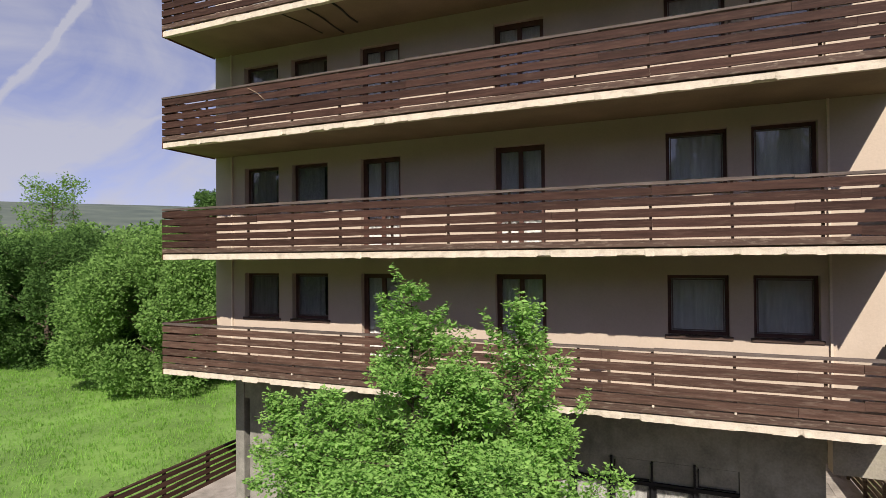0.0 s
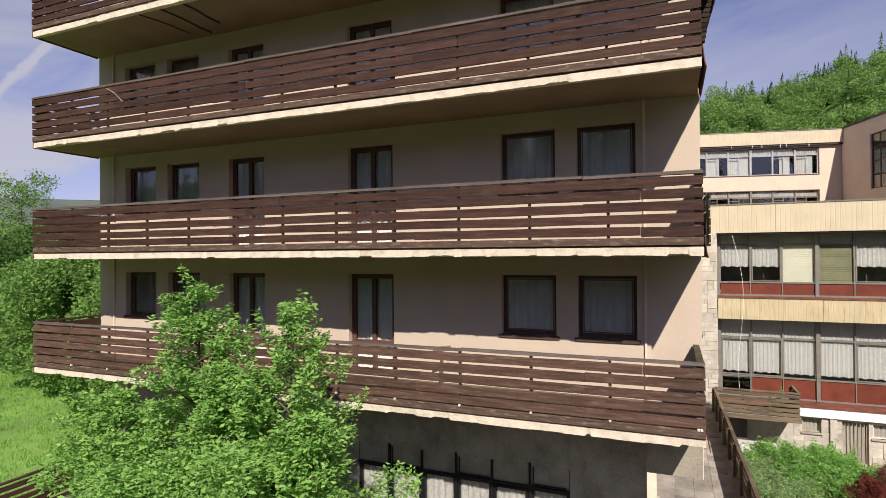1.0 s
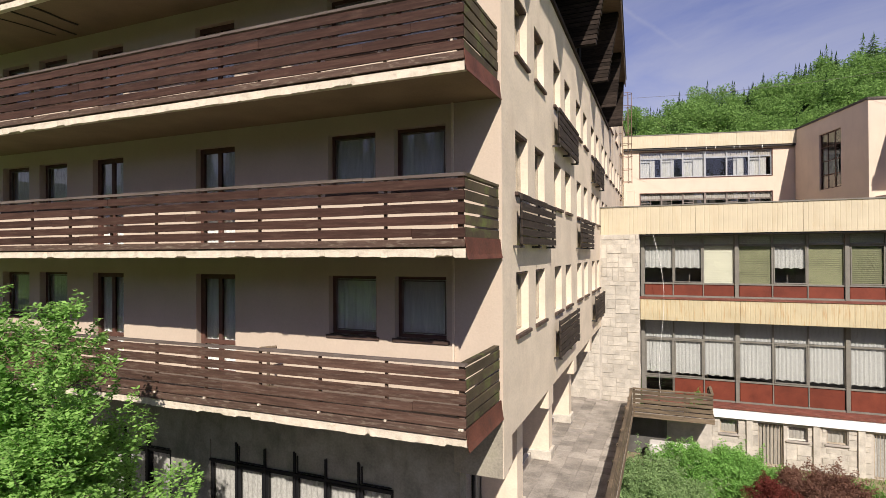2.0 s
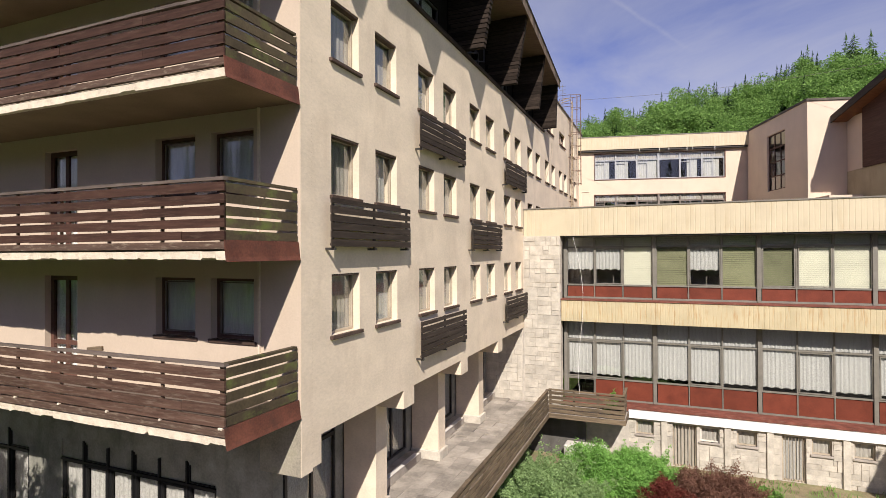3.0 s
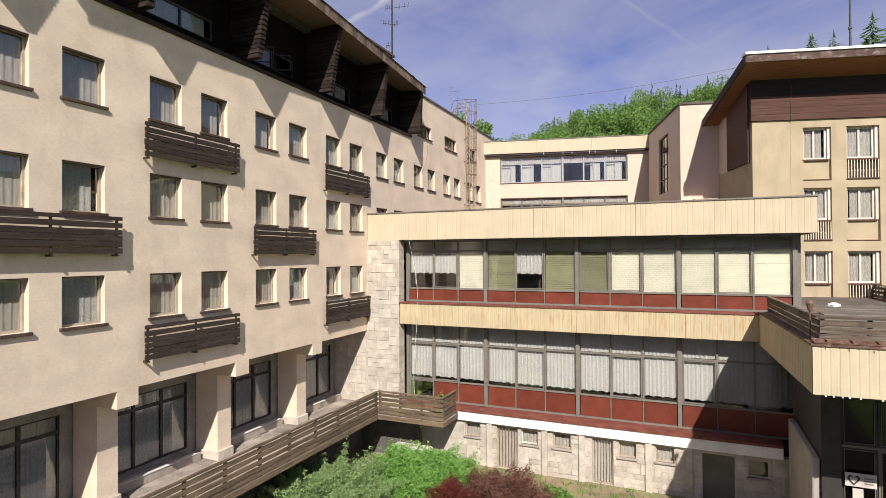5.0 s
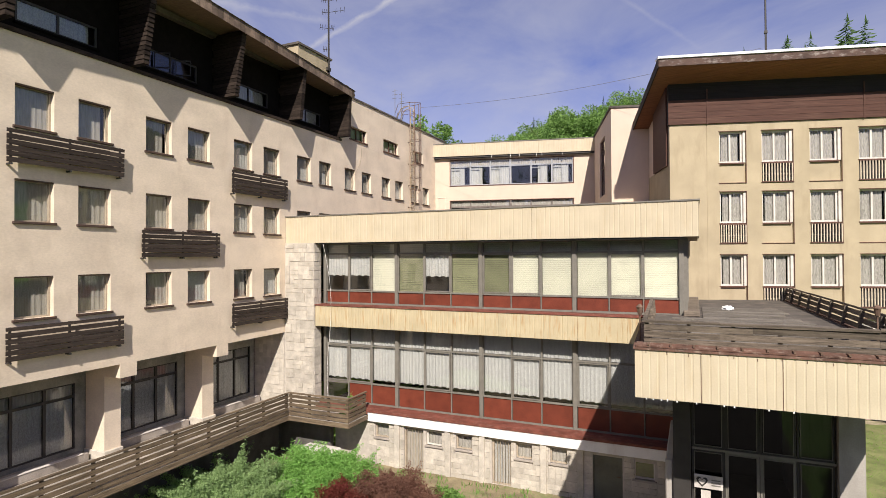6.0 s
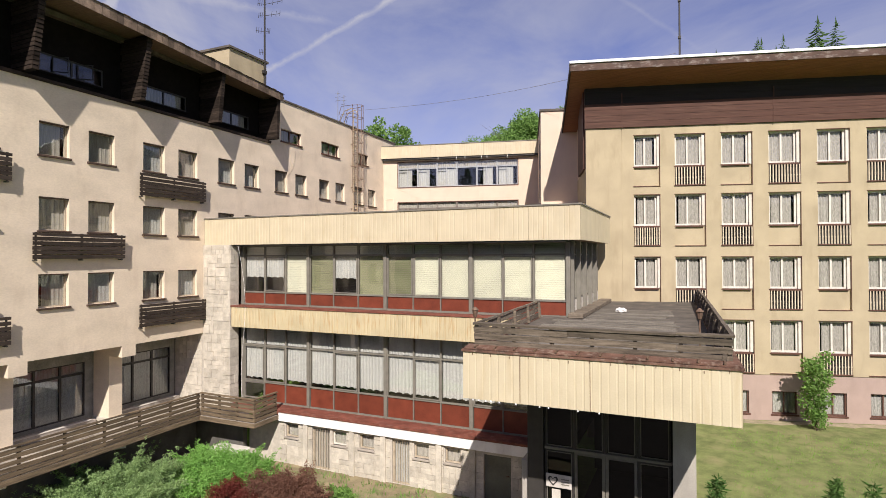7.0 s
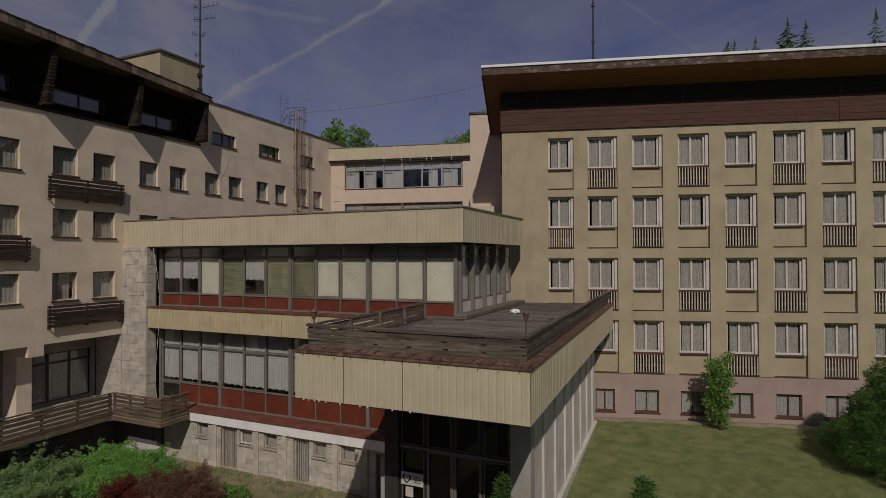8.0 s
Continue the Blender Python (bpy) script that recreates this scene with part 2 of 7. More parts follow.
# render colour lowered to imitate the shade below the terrace
M_UNDER = material("undercroft_shade_render", (0.12, 0.112, 0.10), 0.95, 0.25, 1.6, 25, 0.4, stain=(0.06, 0.055, 0.045), stain_amount=0.6)
M_WOODMOSS = material("mossy_board", (0.085, 0.064, 0.036), 0.8, 0.3, 2.2, 22, 0.3, stain=(0.13, 0.155, 0.04), stain_amount=1.0, stain_scale=(0.9, 0.9, 1.4), each=0.15)
# near-black base holds the eave's shade on the attic shingles
M_SHINGLE = material("shaded_shingle", (0.009, 0.007, 0.006), 0.85, 0.3, 4, 30, 0.4, spec=0.1, each=0.3)
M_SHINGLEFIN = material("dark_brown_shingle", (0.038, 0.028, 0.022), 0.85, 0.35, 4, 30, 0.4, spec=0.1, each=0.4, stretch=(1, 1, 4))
M_BLACKFRAME = material("black_metal_frame", (0.012, 0.012, 0.013), 0.5, 0.15, 4, 40, 0.05, spec=0.2)
# lighter copy of the shingle for the sunlit eave edge
M_SHINGLELIT = material("sunlit_shingle", (0.19, 0.138, 0.10), 0.8, 0.35, 4, 30, 0.4, each=0.5)
M_EAVE = material("brown_wood_soffit", (0.21, 0.145, 0.095), 0.8, 0.25, 3, 30, 0.2, stretch=(0.5, 9, 0.5))
M_BROWNWOOD = material("dark_brown_cladding", (0.080, 0.034, 0.022), 0.7, 0.25, 2, 20, 0.2, stain=(0.16, 0.09, 0.06), stain_amount=0.5, stain_scale=(0.4, 0.4, 7), stretch=(0.4, 0.4, 9))
M_ORANGEWOOD = material("orange_brown_soffit", (0.25, 0.105, 0.048), 0.7, 0.25, 2, 20, 0.2, stretch=(0.4, 9, 0.4))
M_EAVEEDGE = material("flaking_brown_edge_board", (0.10, 0.062, 0.048), 0.8, 0.3, 3, 30, 0.4, stain=(0.50, 0.45, 0.40), stain_amount=0.7, stain_scale=(1.3, 1.3, 3.0))
M_BLACKWOOD = material("near_black_cladding", (0.022, 0.015, 0.013), 0.7, 0.3, 2, 20, 0.2, stretch=(0.4, 0.4, 9))
M_BALUSTER = material("pale_baluster_paint", (0.58, 0.49, 0.36), 0.7, 0.15, 4, 40, 0.1)
M_FRAME = material("brown_window_frame", (0.115, 0.056, 0.040), 0.6, 0.2, 4, 40, 0.1)
M_SILL = material("worn_brown_sill", (0.082, 0.052, 0.038), 0.7, 0.3, 3, 40, 0.2, stain=(0.15, 0.11, 0.085), stain_amount=0.5)
M_FRAMEPALE = material("worn_window_frame", (0.42, 0.35, 0.26), 0.65, 0.2, 4, 40, 0.1)
M_FRAMEBLUE = material("faded_blue_grey_frame", (0.37, 0.38, 0.39), 0.6, 0.15, 4, 40, 0.1)
M_FRAMEWHITE = material("white_window_frame", (0.64, 0.60, 0.525), 0.6, 0.12, 4, 40, 0.1, stain=(0.38, 0.32, 0.24), stain_amount=0.5)
M_WOODDECK = material("grey_roof_board", (0.19, 0.168, 0.138), 0.9, 0.4, 2.2, 22, 0.4, stain=(0.07, 0.058, 0.045), stain_amount=0.7, stain_scale=(1.0, 4, 8), each=0.22, stretch=(0.6, 4, 9))
M_ALU = material("grey_aluminium_frame", (0.205, 0.190, 0.158), 0.55, 0.14, 4, 40, 0.05, metal=0.1)
M_RUSTFLASH = material("rotten_brown_flashing", (0.15, 0.080, 0.056), 0.8, 0.4, 3, 30, 0.4, stain=(0.38, 0.30, 0.23), stain_amount=0.65, stain_scale=(4.5, 4.5, 4.5))
M_ALUDARK = material("dark_metal_frame", (0.06, 0.055, 0.05), 0.5, 0.12, 4, 40, 0.05, metal=0.3)
M_RED = material("red_spandrel_panel", (0.165, 0.040, 0.022), 0.5, 0.2, 2, 30, 0.05, each=0.12)
M_REDFLASH = material("red_brown_flashing", (0.19, 0.062, 0.042), 0.7, 0.35, 2.5, 30, 0.25, stain=(0.32, 0.20, 0.15), stain_amount=0.4, stain_scale=(3.0, 3.0, 3.0))
M_REDPLATE = material("worn_red_brown_plate", (0.135, 0.048, 0.030), 0.7, 0.35, 2.5, 30, 0.3, stain=(0.07, 0.035, 0.025), stain_amount=0.7, stain_scale=(2.0, 2.0, 3.0))
M_SASH = material("worn_brown_grey_sash", (0.21, 0.175, 0.15), 0.6, 0.25, 4, 40, 0.1)
M_OLIVEDOOR = material("dull_olive_door", (0.135, 0.135, 0.10), 0.6, 0.2, 1.5, 30, 0.1, stain=(0.20, 0.19, 0.15), stain_amount=0.5)
M_YELLOW = material("cream_yellow_ribbed_sheet", (0.565, 0.485, 0.335), 0.6, 0.07, 1.5, 30, 0.04, stain=(0.45, 0.34, 0.19), stain_amount=0.4, stain_scale=(1.6, 1.6, 0.25))
M_YELLOWRUST = material("rust_streaked_ribbed_sheet", (0.52, 0.44, 0.275), 0.6, 0.1, 1.5, 30, 0.04, stain=(0.40, 0.225, 0.085), stain_amount=1.0, stain_scale=(6, 6, 0.5))
M_STONE = material("pale_limestone_block", (0.515, 0.468, 0.387), 0.9, 0.2, 3, 25, 0.6, each=0.13, stain=(0.40, 0.34, 0.26), stain_amount=0.4, stain_scale=(2, 2, 2))
M_MORTAR = material("grey_mortar", (0.50, 0.452, 0.38), 0.95, 0.15, 5, 40, 0.4)
M_WHITE = material("white_band_paint", (0.84, 0.82, 0.78), 0.8, 0.06, 2, 30, 0.1, stain=(0.45, 0.38, 0.32), stain_amount=0.35)
M_WHITEWALL = material("grey_white_render", (0.62, 0.58, 0.52), 0.9, 0.12, 1.2, 30, 0.3, stain=(0.33, 0.3, 0.26), stain_amount=0.5)
# white render greyed to carry the canopy's shade at the entrance
M_PIER = material("shaded_white_render", (0.40, 0.37, 0.325), 0.9, 0.15, 1.2, 30, 0.3, stain=(0.25, 0.23, 0.2), stain_amount=0.5)
M_OCHRE = material("ochre_render", (0.43, 0.355, 0.232), 0.92, 0.12, 0.9, 40, 0.3, stain=(0.30, 0.24, 0.15), stain_amount=0.55, stain_scale=(0.9, 0.9, 0.22))
M_PINK = material("dusty_pink_render", (0.395, 0.295, 0.25), 0.92, 0.1, 0.9, 40, 0.3, stain=(0.27, 0.205, 0.17), stain_amount=0.45)
M_PEACH = material("pale_peach_render", (0.66, 0.53, 0.41), 0.92, 0.05, 0.9, 40, 0.25, stain=(0.48, 0.37, 0.29), stain_amount=0.25)
M_ROOF = material("bitumen_roof", (0.11, 0.095, 0.08), 0.95, 0.3, 1.2, 30, 0.4, stain=(0.28, 0.23, 0.18), stain_amount=0.5)
M_METALWHITE = material("white_sheet_metal", (0.8, 0.8, 0.8), 0.45, 0.05, 2, 30, 0.05)
M_STEEL = material("rusty_steel", (0.20, 0.13, 0.09), 0.65, 0.3, 8, 60, 0.2, metal=0.4)
M_STEELPALE = material("pale_painted_steel", (0.42, 0.33, 0.22), 0.6, 0.3, 8, 60, 0.2)
M_CURTAIN = material("net_curtain", (0.44, 0.435, 0.41), 0.95, 0.22, 9, 60, 0.1, stretch=(3, 3, 1.6), stain=(0.58, 0.57, 0.54), stain_amount=0.6, stain_scale=(9, 9, 4))
M_LACE = material("lace_curtain", (0.40, 0.385, 0.355), 0.95, 0.4, 9, 60, 0.1, stretch=(5, 5, 0.8), stain=(0.42, 0.41, 0.39), stain_amount=0.6, stain_scale=(7, 7, 1.5))
M_CURTAINGREY = material("grey_curtain", (0.40, 0.37, 0.325), 0.95, 0.2, 5, 50, 0.1, stretch=(4, 4, 0.5))
M_SHEER = material("sheer_white_curtain", (0.80, 0.78, 0.73), 0.95, 0.12, 6, 60, 0.1, stretch=(4, 4, 0.6))
M_BLIND = material("cream_blind", (0.62, 0.605, 0.49), 0.8, 0.05, 2, 30, 0.05, each=0.10)
M_BLINDOLIVE = material("olive_blind", (0.26, 0.26, 0.155), 0.8, 0.1, 2, 30, 0.05, each=0.2)
# near-black stands for unlit rooms; also backs balusters and lines seams
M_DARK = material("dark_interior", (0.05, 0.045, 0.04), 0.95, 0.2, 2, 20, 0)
M_GLASS = glass_material("window_glass", 1.5, (0.9, 0.92, 0.91), 0.06)
M_GLASSDULL = glass_material("dusty_window_glass", 1.28, (0.88, 0.87, 0.83), 0.02)
M_GLASSDARK = glass_material("entrance_glass", 1.45, (0.35, 0.35, 0.35), 0.0)
M_BARK = material("bark", (0.12, 0.09, 0.065), 0.95, 0.3, 6, 30, 0.6)
M_LEAF_NEAR = leaf_material("fresh_green_leaf", (0.185, 0.43, 0.085), (0.42, 0.67, 0.18))
M_LEAF_WILLOW = leaf_material("mid_green_leaf", (0.135, 0.285, 0.065), (0.30, 0.48, 0.13))
M_LEAF_DARK = leaf_material("dark_green_leaf", (0.065, 0.15, 0.04), (0.15, 0.27, 0.07))
M_LEAF_BUSH = leaf_material("bright_green_leaf", (0.16, 0.40, 0.075), (0.36, 0.63, 0.17))
M_LEAF_JUNIPER = leaf_material("juniper_needle", (0.20, 0.34, 0.125), (0.43, 0.585, 0.255))
M_LEAF_RED = leaf_material("barberry_leaf", (0.18, 0.085, 0.062), (0.31, 0.17, 0.12))
M_LEAF_CRIMSON = leaf_material("crimson_leaf", (0.17, 0.034, 0.028), (0.27, 0.08, 0.06))
M_LEAF_HILL = leaf_material("beech_leaf", (0.125, 0.255, 0.058), (0.31, 0.49, 0.14))
M_LEAF_SPRUCE = leaf_material("young_spruce_needle", (0.095, 0.17, 0.062), (0.19, 0.30, 0.105))
M_NEEDLE = leaf_material("spruce_needle", (0.038, 0.078, 0.032), (0.075, 0.135, 0.055))
M_GRASS = leaf_material("grass_blade", (0.20, 0.43, 0.06), (0.34, 0.60, 0.12))


def ground_material():
    m = material("meadow", (0.16, 0.28, 0.058), 0.95, 0.3, 0.35, 9, 0.5, stain=(0.19, 0.33, 0.06), stain_amount=0.55, stain_scale=(0.12, 0.12, 0.12))
    # far slopes take a woods colour, greyed and paled by distance for haze
    n, l = m.node_tree.nodes, m.node_tree.links
    b = n["Principled BSDF"]
    old = b.inputs["Base Color"].links[0].from_socket
    geo = n.new("ShaderNodeNewGeometry")
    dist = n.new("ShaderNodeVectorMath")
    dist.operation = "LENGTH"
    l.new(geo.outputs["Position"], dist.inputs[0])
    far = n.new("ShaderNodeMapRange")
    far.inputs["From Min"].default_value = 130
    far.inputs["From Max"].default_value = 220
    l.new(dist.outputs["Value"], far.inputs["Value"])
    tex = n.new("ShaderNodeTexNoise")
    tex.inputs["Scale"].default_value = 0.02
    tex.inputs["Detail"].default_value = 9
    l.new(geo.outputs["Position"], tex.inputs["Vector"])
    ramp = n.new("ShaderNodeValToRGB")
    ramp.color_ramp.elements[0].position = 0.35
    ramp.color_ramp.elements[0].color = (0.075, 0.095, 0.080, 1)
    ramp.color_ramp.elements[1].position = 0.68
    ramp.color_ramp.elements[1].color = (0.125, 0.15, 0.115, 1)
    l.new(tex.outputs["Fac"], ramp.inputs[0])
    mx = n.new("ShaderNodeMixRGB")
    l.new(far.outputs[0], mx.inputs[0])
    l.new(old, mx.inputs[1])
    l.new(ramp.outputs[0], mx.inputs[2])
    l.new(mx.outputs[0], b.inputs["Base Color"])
    return m


M_GROUND = ground_material()
M_LAWN = material("mown_lawn", (0.165, 0.190, 0.066), 0.95, 0.28, 2.2, 26, 0.3, stain=(0.27, 0.235, 0.12), stain_amount=0.75, stain_scale=(0.45, 0.45, 0.45))
M_ASPHALT = material("asphalt", (0.060, 0.052, 0.044), 0.95, 0.2, 0.5, 40, 0.3, stain=(0.10, 0.088, 0.074), stain_amount=0.5)
M_DRYEARTH = material("dry_earth", (0.34, 0.285, 0.19), 0.95, 0.25, 2.5, 20, 0.5, stain=(0.18, 0.19, 0.08), stain_amount=0.8, stain_scale=(0.9, 0.9, 0.9))
M_EARTH = material("courtyard_earth", (0.27, 0.22, 0.13), 0.95, 0.3, 1.5, 20, 0.6, stain=(0.12, 0.19, 0.05), stain_amount=0.9, stain_scale=(0.6, 0.6, 0.6))

# ---------------------------------------------------------------- mesh helpers
I4 = Matrix.Identity(4)
WORLD_OF = {}


def box(bm, x0, x1, y0, y1, z0, z1, m=None):
    v = [bm.verts.new((m @ Vector(p)) if m else p) for p in
         ((x0, y0, z0), (x1, y0, z0), (x1, y1, z0), (x0, y1, z0), (x0, y0, z1), (x1, y0, z1), (x1, y1, z1), (x0, y1, z1))]
    for f in ((0, 3, 2, 1), (4, 5, 6, 7), (0, 1, 5, 4), (1, 2, 6, 5), (2, 3, 7, 6), (3, 0, 4, 7)):
        bm.faces.new([v[i] for i in f])
    return v


def boxes(*specs, bevel=0.0):
    bm = bmesh.new()
    for s in specs:
        box(bm, *s)
    if bevel:
        bmesh.ops.bevel(bm, geom=bm.edges[:], offset=bevel, segments=1, affect="EDGES")
    return bm


def prism(bm, ring, z0, z1):
    """An upright prism over a ring of (x, y)."""
    lo = [bm.verts.new((x, y, z0)) for x, y in ring]
    hi = [bm.verts.new((x, y, z1)) for x, y in ring]
    bm.faces.new(lo[::-1])
    bm.faces.new(hi)
    k = len(ring)
    for i in range(k):
        bm.faces.new((lo[i], lo[(i + 1) % k], hi[(i + 1) % k], hi[i]))


def tube(bm, a, b, r0, r1=None, sides=8, caps=True):
    a, b = Vector(a), Vector(b)
    r1 = r0 if r1 is None else r1
    q = (b - a).to_track_quat("Z", "Y")
    rings = []
    for p, r in ((a, r0), (b, r1)):
        rings.append([bm.verts.new(p + q @ Vector((r * math.cos(2 * math.pi * i / sides), r * math.sin(2 * math.pi * i / sides), 0))) for i in range(sides)])
    for i in range(sides):
        bm.faces.new((rings[0][i], rings[0][(i + 1) % sides], rings[1][(i + 1) % sides], rings[1][i]))
    if caps:
        bm.faces.new(rings[0][::-1])
        bm.faces.new(rings[1])


def pipe(bm, pts, r, sides=5):
    """One bent round bar through the points."""
    pts = [Vector(p) for p in pts]
    rings = []
    for i, p in enumerate(pts):
        q = (pts[min(i + 1, len(pts) - 1)] - pts[max(i - 1, 0)]).to_track_quat("Z", "Y")
        rings.append([bm.verts.new(p + q @ Vector((r * math.cos(2 * math.pi * k / sides), r * math.sin(2 * math.pi * k / sides), 0))) for k in range(sides)])
    for a, b in zip(rings, rings[1:]):
        for k in range(sides):
            bm.faces.new((a[k], a[(k + 1) % sides], b[(k + 1) % sides], b[k]))
    bm.faces.new(rings[0][::-1])
    bm.faces.new(rings[-1])


def mesh_of(name, bm, mat, smooth=False):
    me = bpy.data.meshes.new(name)
    bm.normal_update()
    bm.to_mesh(me)
    bm.free()
    me.materials.append(mat)
    if smooth:
        for p in me.polygons:
            p.use_smooth = True
    return me


def place(name, me, parent=None, m=I4, label=""):
    """A mesh object at the world pose m, under its thing or part."""
    ob = new(name, me)
    if parent is not None:
        ob.parent = parent
        ob.matrix_basis = WORLD_OF[parent.name].inverted() @ m
    else:
        ob.matrix_basis = m
    WORLD_OF[ob.name] = m.copy()
    if label:
        tagged(ob, label)
    return ob


def part(name, bm, mat, parent, label="", m=I4, smooth=False):
    return place(name, mesh_of(name, bm, mat, smooth), parent, m, label)


def thing(name, m, label, category, group="", kind=""):
    ob = new(name)
    ob.empty_display_size = 0.3
    ob.matrix_basis = m
    WORLD_OF[ob.name] = m.copy()
    return tagged(ob, label, category, group, kind)


def holed(bm, u0, u1, z0, z1, holes, t):
    """A wall of thickness t over (u, z), front at 0, with rectangular openings (u0, u1, z0, z1) through it."""
    us = sorted({u0, u1, *[h[0] for h in holes], *[h[1] for h in holes]})
    zs = sorted({z0, z1, *[h[2] for h in holes], *[h[3] for h in holes]})
    us = [u for u in us if u0 <= u <= u1]
    zs = [z for z in zs if z0 <= z <= z1]
    grid = {}

    def vert(i, j, k):
        if (i, j, k) not in grid:
            grid[i, j, k] = bm.verts.new((us[i], k * t, zs[j]))
        return grid[i, j, k]

    def solid(i, j):
        if i < 0 or j < 0 or i >= len(us) - 1 or j >= len(zs) - 1:
            return False
        u, z = (us[i] + us[i + 1]) / 2, (zs[j] + zs[j + 1]) / 2
        return not any(a < u < b and c < z < d for a, b, c, d in holes)

    for i in range(len(us) - 1):
        for j in range(len(zs) - 1):
            if not solid(i, j):
                continue
            bm.faces.new((vert(i, j, 0), vert(i + 1, j, 0), vert(i + 1, j + 1, 0), vert(i, j + 1, 0)))
            bm.faces.new((vert(i, j + 1, 1), vert(i + 1, j + 1, 1), vert(i + 1, j, 1), vert(i, j, 1)))
            if not solid(i - 1, j):
                bm.faces.new((vert(i, j, 1), vert(i, j, 0), vert(i, j + 1, 0), vert(i, j + 1, 1)))
            if not solid(i + 1, j):
                bm.faces.new((vert(i + 1, j, 0), vert(i + 1, j, 1), vert(i + 1, j + 1, 1), vert(i + 1, j + 1, 0)))
            if not solid(i, j - 1):
                bm.faces.new((vert(i, j, 0), vert(i, j, 1), vert(i + 1, j, 1), vert(i + 1, j, 0)))
            if not solid(i, j + 1):
                bm.faces.new((vert(i, j + 1, 0), vert(i + 1, j + 1, 0), vert(i + 1, j + 1, 1), vert(i, j + 1, 1)))
    return bm


def wavy(bm, u0, u1, z0, z1, d, amp=0.03, pitch=0.16, hem=0.0):
    """A hanging curtain in folds."""
    k = max(8, int((u1 - u0) / pitch * 6))
    top, low = [], []
    for i in range(k + 1):
        u = u0 + (u1 - u0) * i / k
        y = d + amp * (0.65 * math.sin(math.tau * u / pitch + 1.6 * math.sin(u * 3.1)) + 0.35 * math.sin(u * 71))
        top.append(bm.verts.new((u, y, z1)))
        low.append(bm.verts.new((u, y * 1.0, z0 + hem * abs(math.sin(u * 9)))))
    for i in range(k):
        bm.faces.new((low[i], low[i + 1], top[i + 1], top[i]))


def slats(bm, u0, u1, z0, z1, d, pitch=0.08, share=0.84):
    z = z0
    while z < z1 - 0.01:
        box(bm, u0, u1, d, d + 0.012, z, min(z + pitch * share, z1))
        z += pitch


MESHES = {}


def cached(key, make):
    if key not in MESHES:
        MESHES[key] = make()
    return MESHES[key]


def ring_frame(bm, w, h, d0, d1, f):
    """A window frame of width f round w x h."""
    box(bm, 0, f, d0, d1, 0, h)
    box(bm, w - f, w, d0, d1, 0, h)
    box(bm, f, w - f, d0, d1, 0, f)
    box(bm, f, w - f, d0, d1, h - f, h)


def window(parent, m, w, h, mat=None, bars=(), rails=(), depth=0.14, curtain="grey", cover=(0.0, 1.0), sill=None, f=0.06,
           glass=None, name="window", sill_out=0.07, low=0.0, high=1.0, fold=0.018, head=None):
    """A window in its opening; m is the pose of the opening's lower left corner on the wall's face."""
    mat = mat or M_FRAME
    glass = glass or M_GLASS
    key = ("w", round(w, 3), round(h, 3), mat.name, depth, f)

    def frame_mesh():
        bm = bmesh.new()
        ring_frame(bm, w, h, depth, depth + 0.07, f)
        return mesh_of("window_frame", bm, mat)

    def pane_mesh():
        bm = bmesh.new()
        bm.faces.new([bm.verts.new((x, depth + 0.032, z)) for x, z in ((f * 0.7, f * 0.7), (w - f * 0.7, f * 0.7), (w - f * 0.7, h - f * 0.7), (f * 0.7, h - f * 0.7))])
        return mesh_of("pane", bm, glass)

    win = place(name, cached(key, frame_mesh), parent, m)
    pane = place("pane", cached(("p", round(w, 3), round(h, 3), depth, f, glass.name), pane_mesh), win, m)
    pane.visible_shadow = False
    k = f * 0.45
    for u in bars:
        bar = cached(("bar", round(h, 3), mat.name, depth, f), lambda: mesh_of("glazing_bar", boxes((-k, k, depth + 0.004, depth + 0.066, f, h - f)), mat))
        place("glazing_bar", bar, win, m @ pose(u, 0, 0))
    for z in rails:
        rail = cached(("rail", round(w, 3), mat.name, depth, f), lambda: mesh_of("glazing_rail", boxes((f, w - f, depth + 0.007, depth + 0.063, -k, k)), mat))
        place("glazing_rail", rail, win, m @ pose(0, 0, z))
    if curtain:
        cmat = {"grey": M_CURTAINGREY, "net": M_CURTAIN, "lace": M_LACE, "sheer": M_SHEER, "blind": M_BLIND, "olive": M_BLINDOLIVE}[curtain]
        a, b = cover

        def curtain_mesh():
            bm = bmesh.new()
            if curtain in ("blind", "olive"):
                slats(bm, 0.04, w - 0.04, h * low + 0.03, h - 0.03, depth + 0.09, 0.08, 0.84 if curtain == "olive" else 0.93)
            else:
                wavy(bm, a * w + 0.03, b * w - 0.03, h * low + 0.04, h * high - 0.04, depth + 0.10, fold, 0.15, 0.05 if low else 0.0)
            return mesh_of("curtain", bm, cmat, curtain not in ("blind", "olive"))
        place("curtain" if curtain in ("grey", "net", "lace", "sheer") else "blind", cached(("c", round(w, 3), round(h, 3), curtain, a, b, depth, low, high, fold), curtain_mesh), win, m)
    if sill:
        def sill_mesh():
            bm = boxes((-0.06, w + 0.06, -sill_out, depth, -0.075, 0.0), bevel=0.008)
            return mesh_of("sill", bm, sill)
        place("sill", cached(("s", round(w, 3), sill.name, depth, sill_out), sill_mesh), win, m)
    # brown strip imitates the shade on the lintel's underside
    if head:
        def head_shade_mesh():
            return mesh_of("head_board", boxes((0.004, w - 0.004, 0.012, depth, h - 0.045, h - 0.004), bevel=0.004), head)
        place("head_board", cached(("h", round(w, 3), round(h, 3), head.name, depth), head_shade_mesh), win, m)
    return win


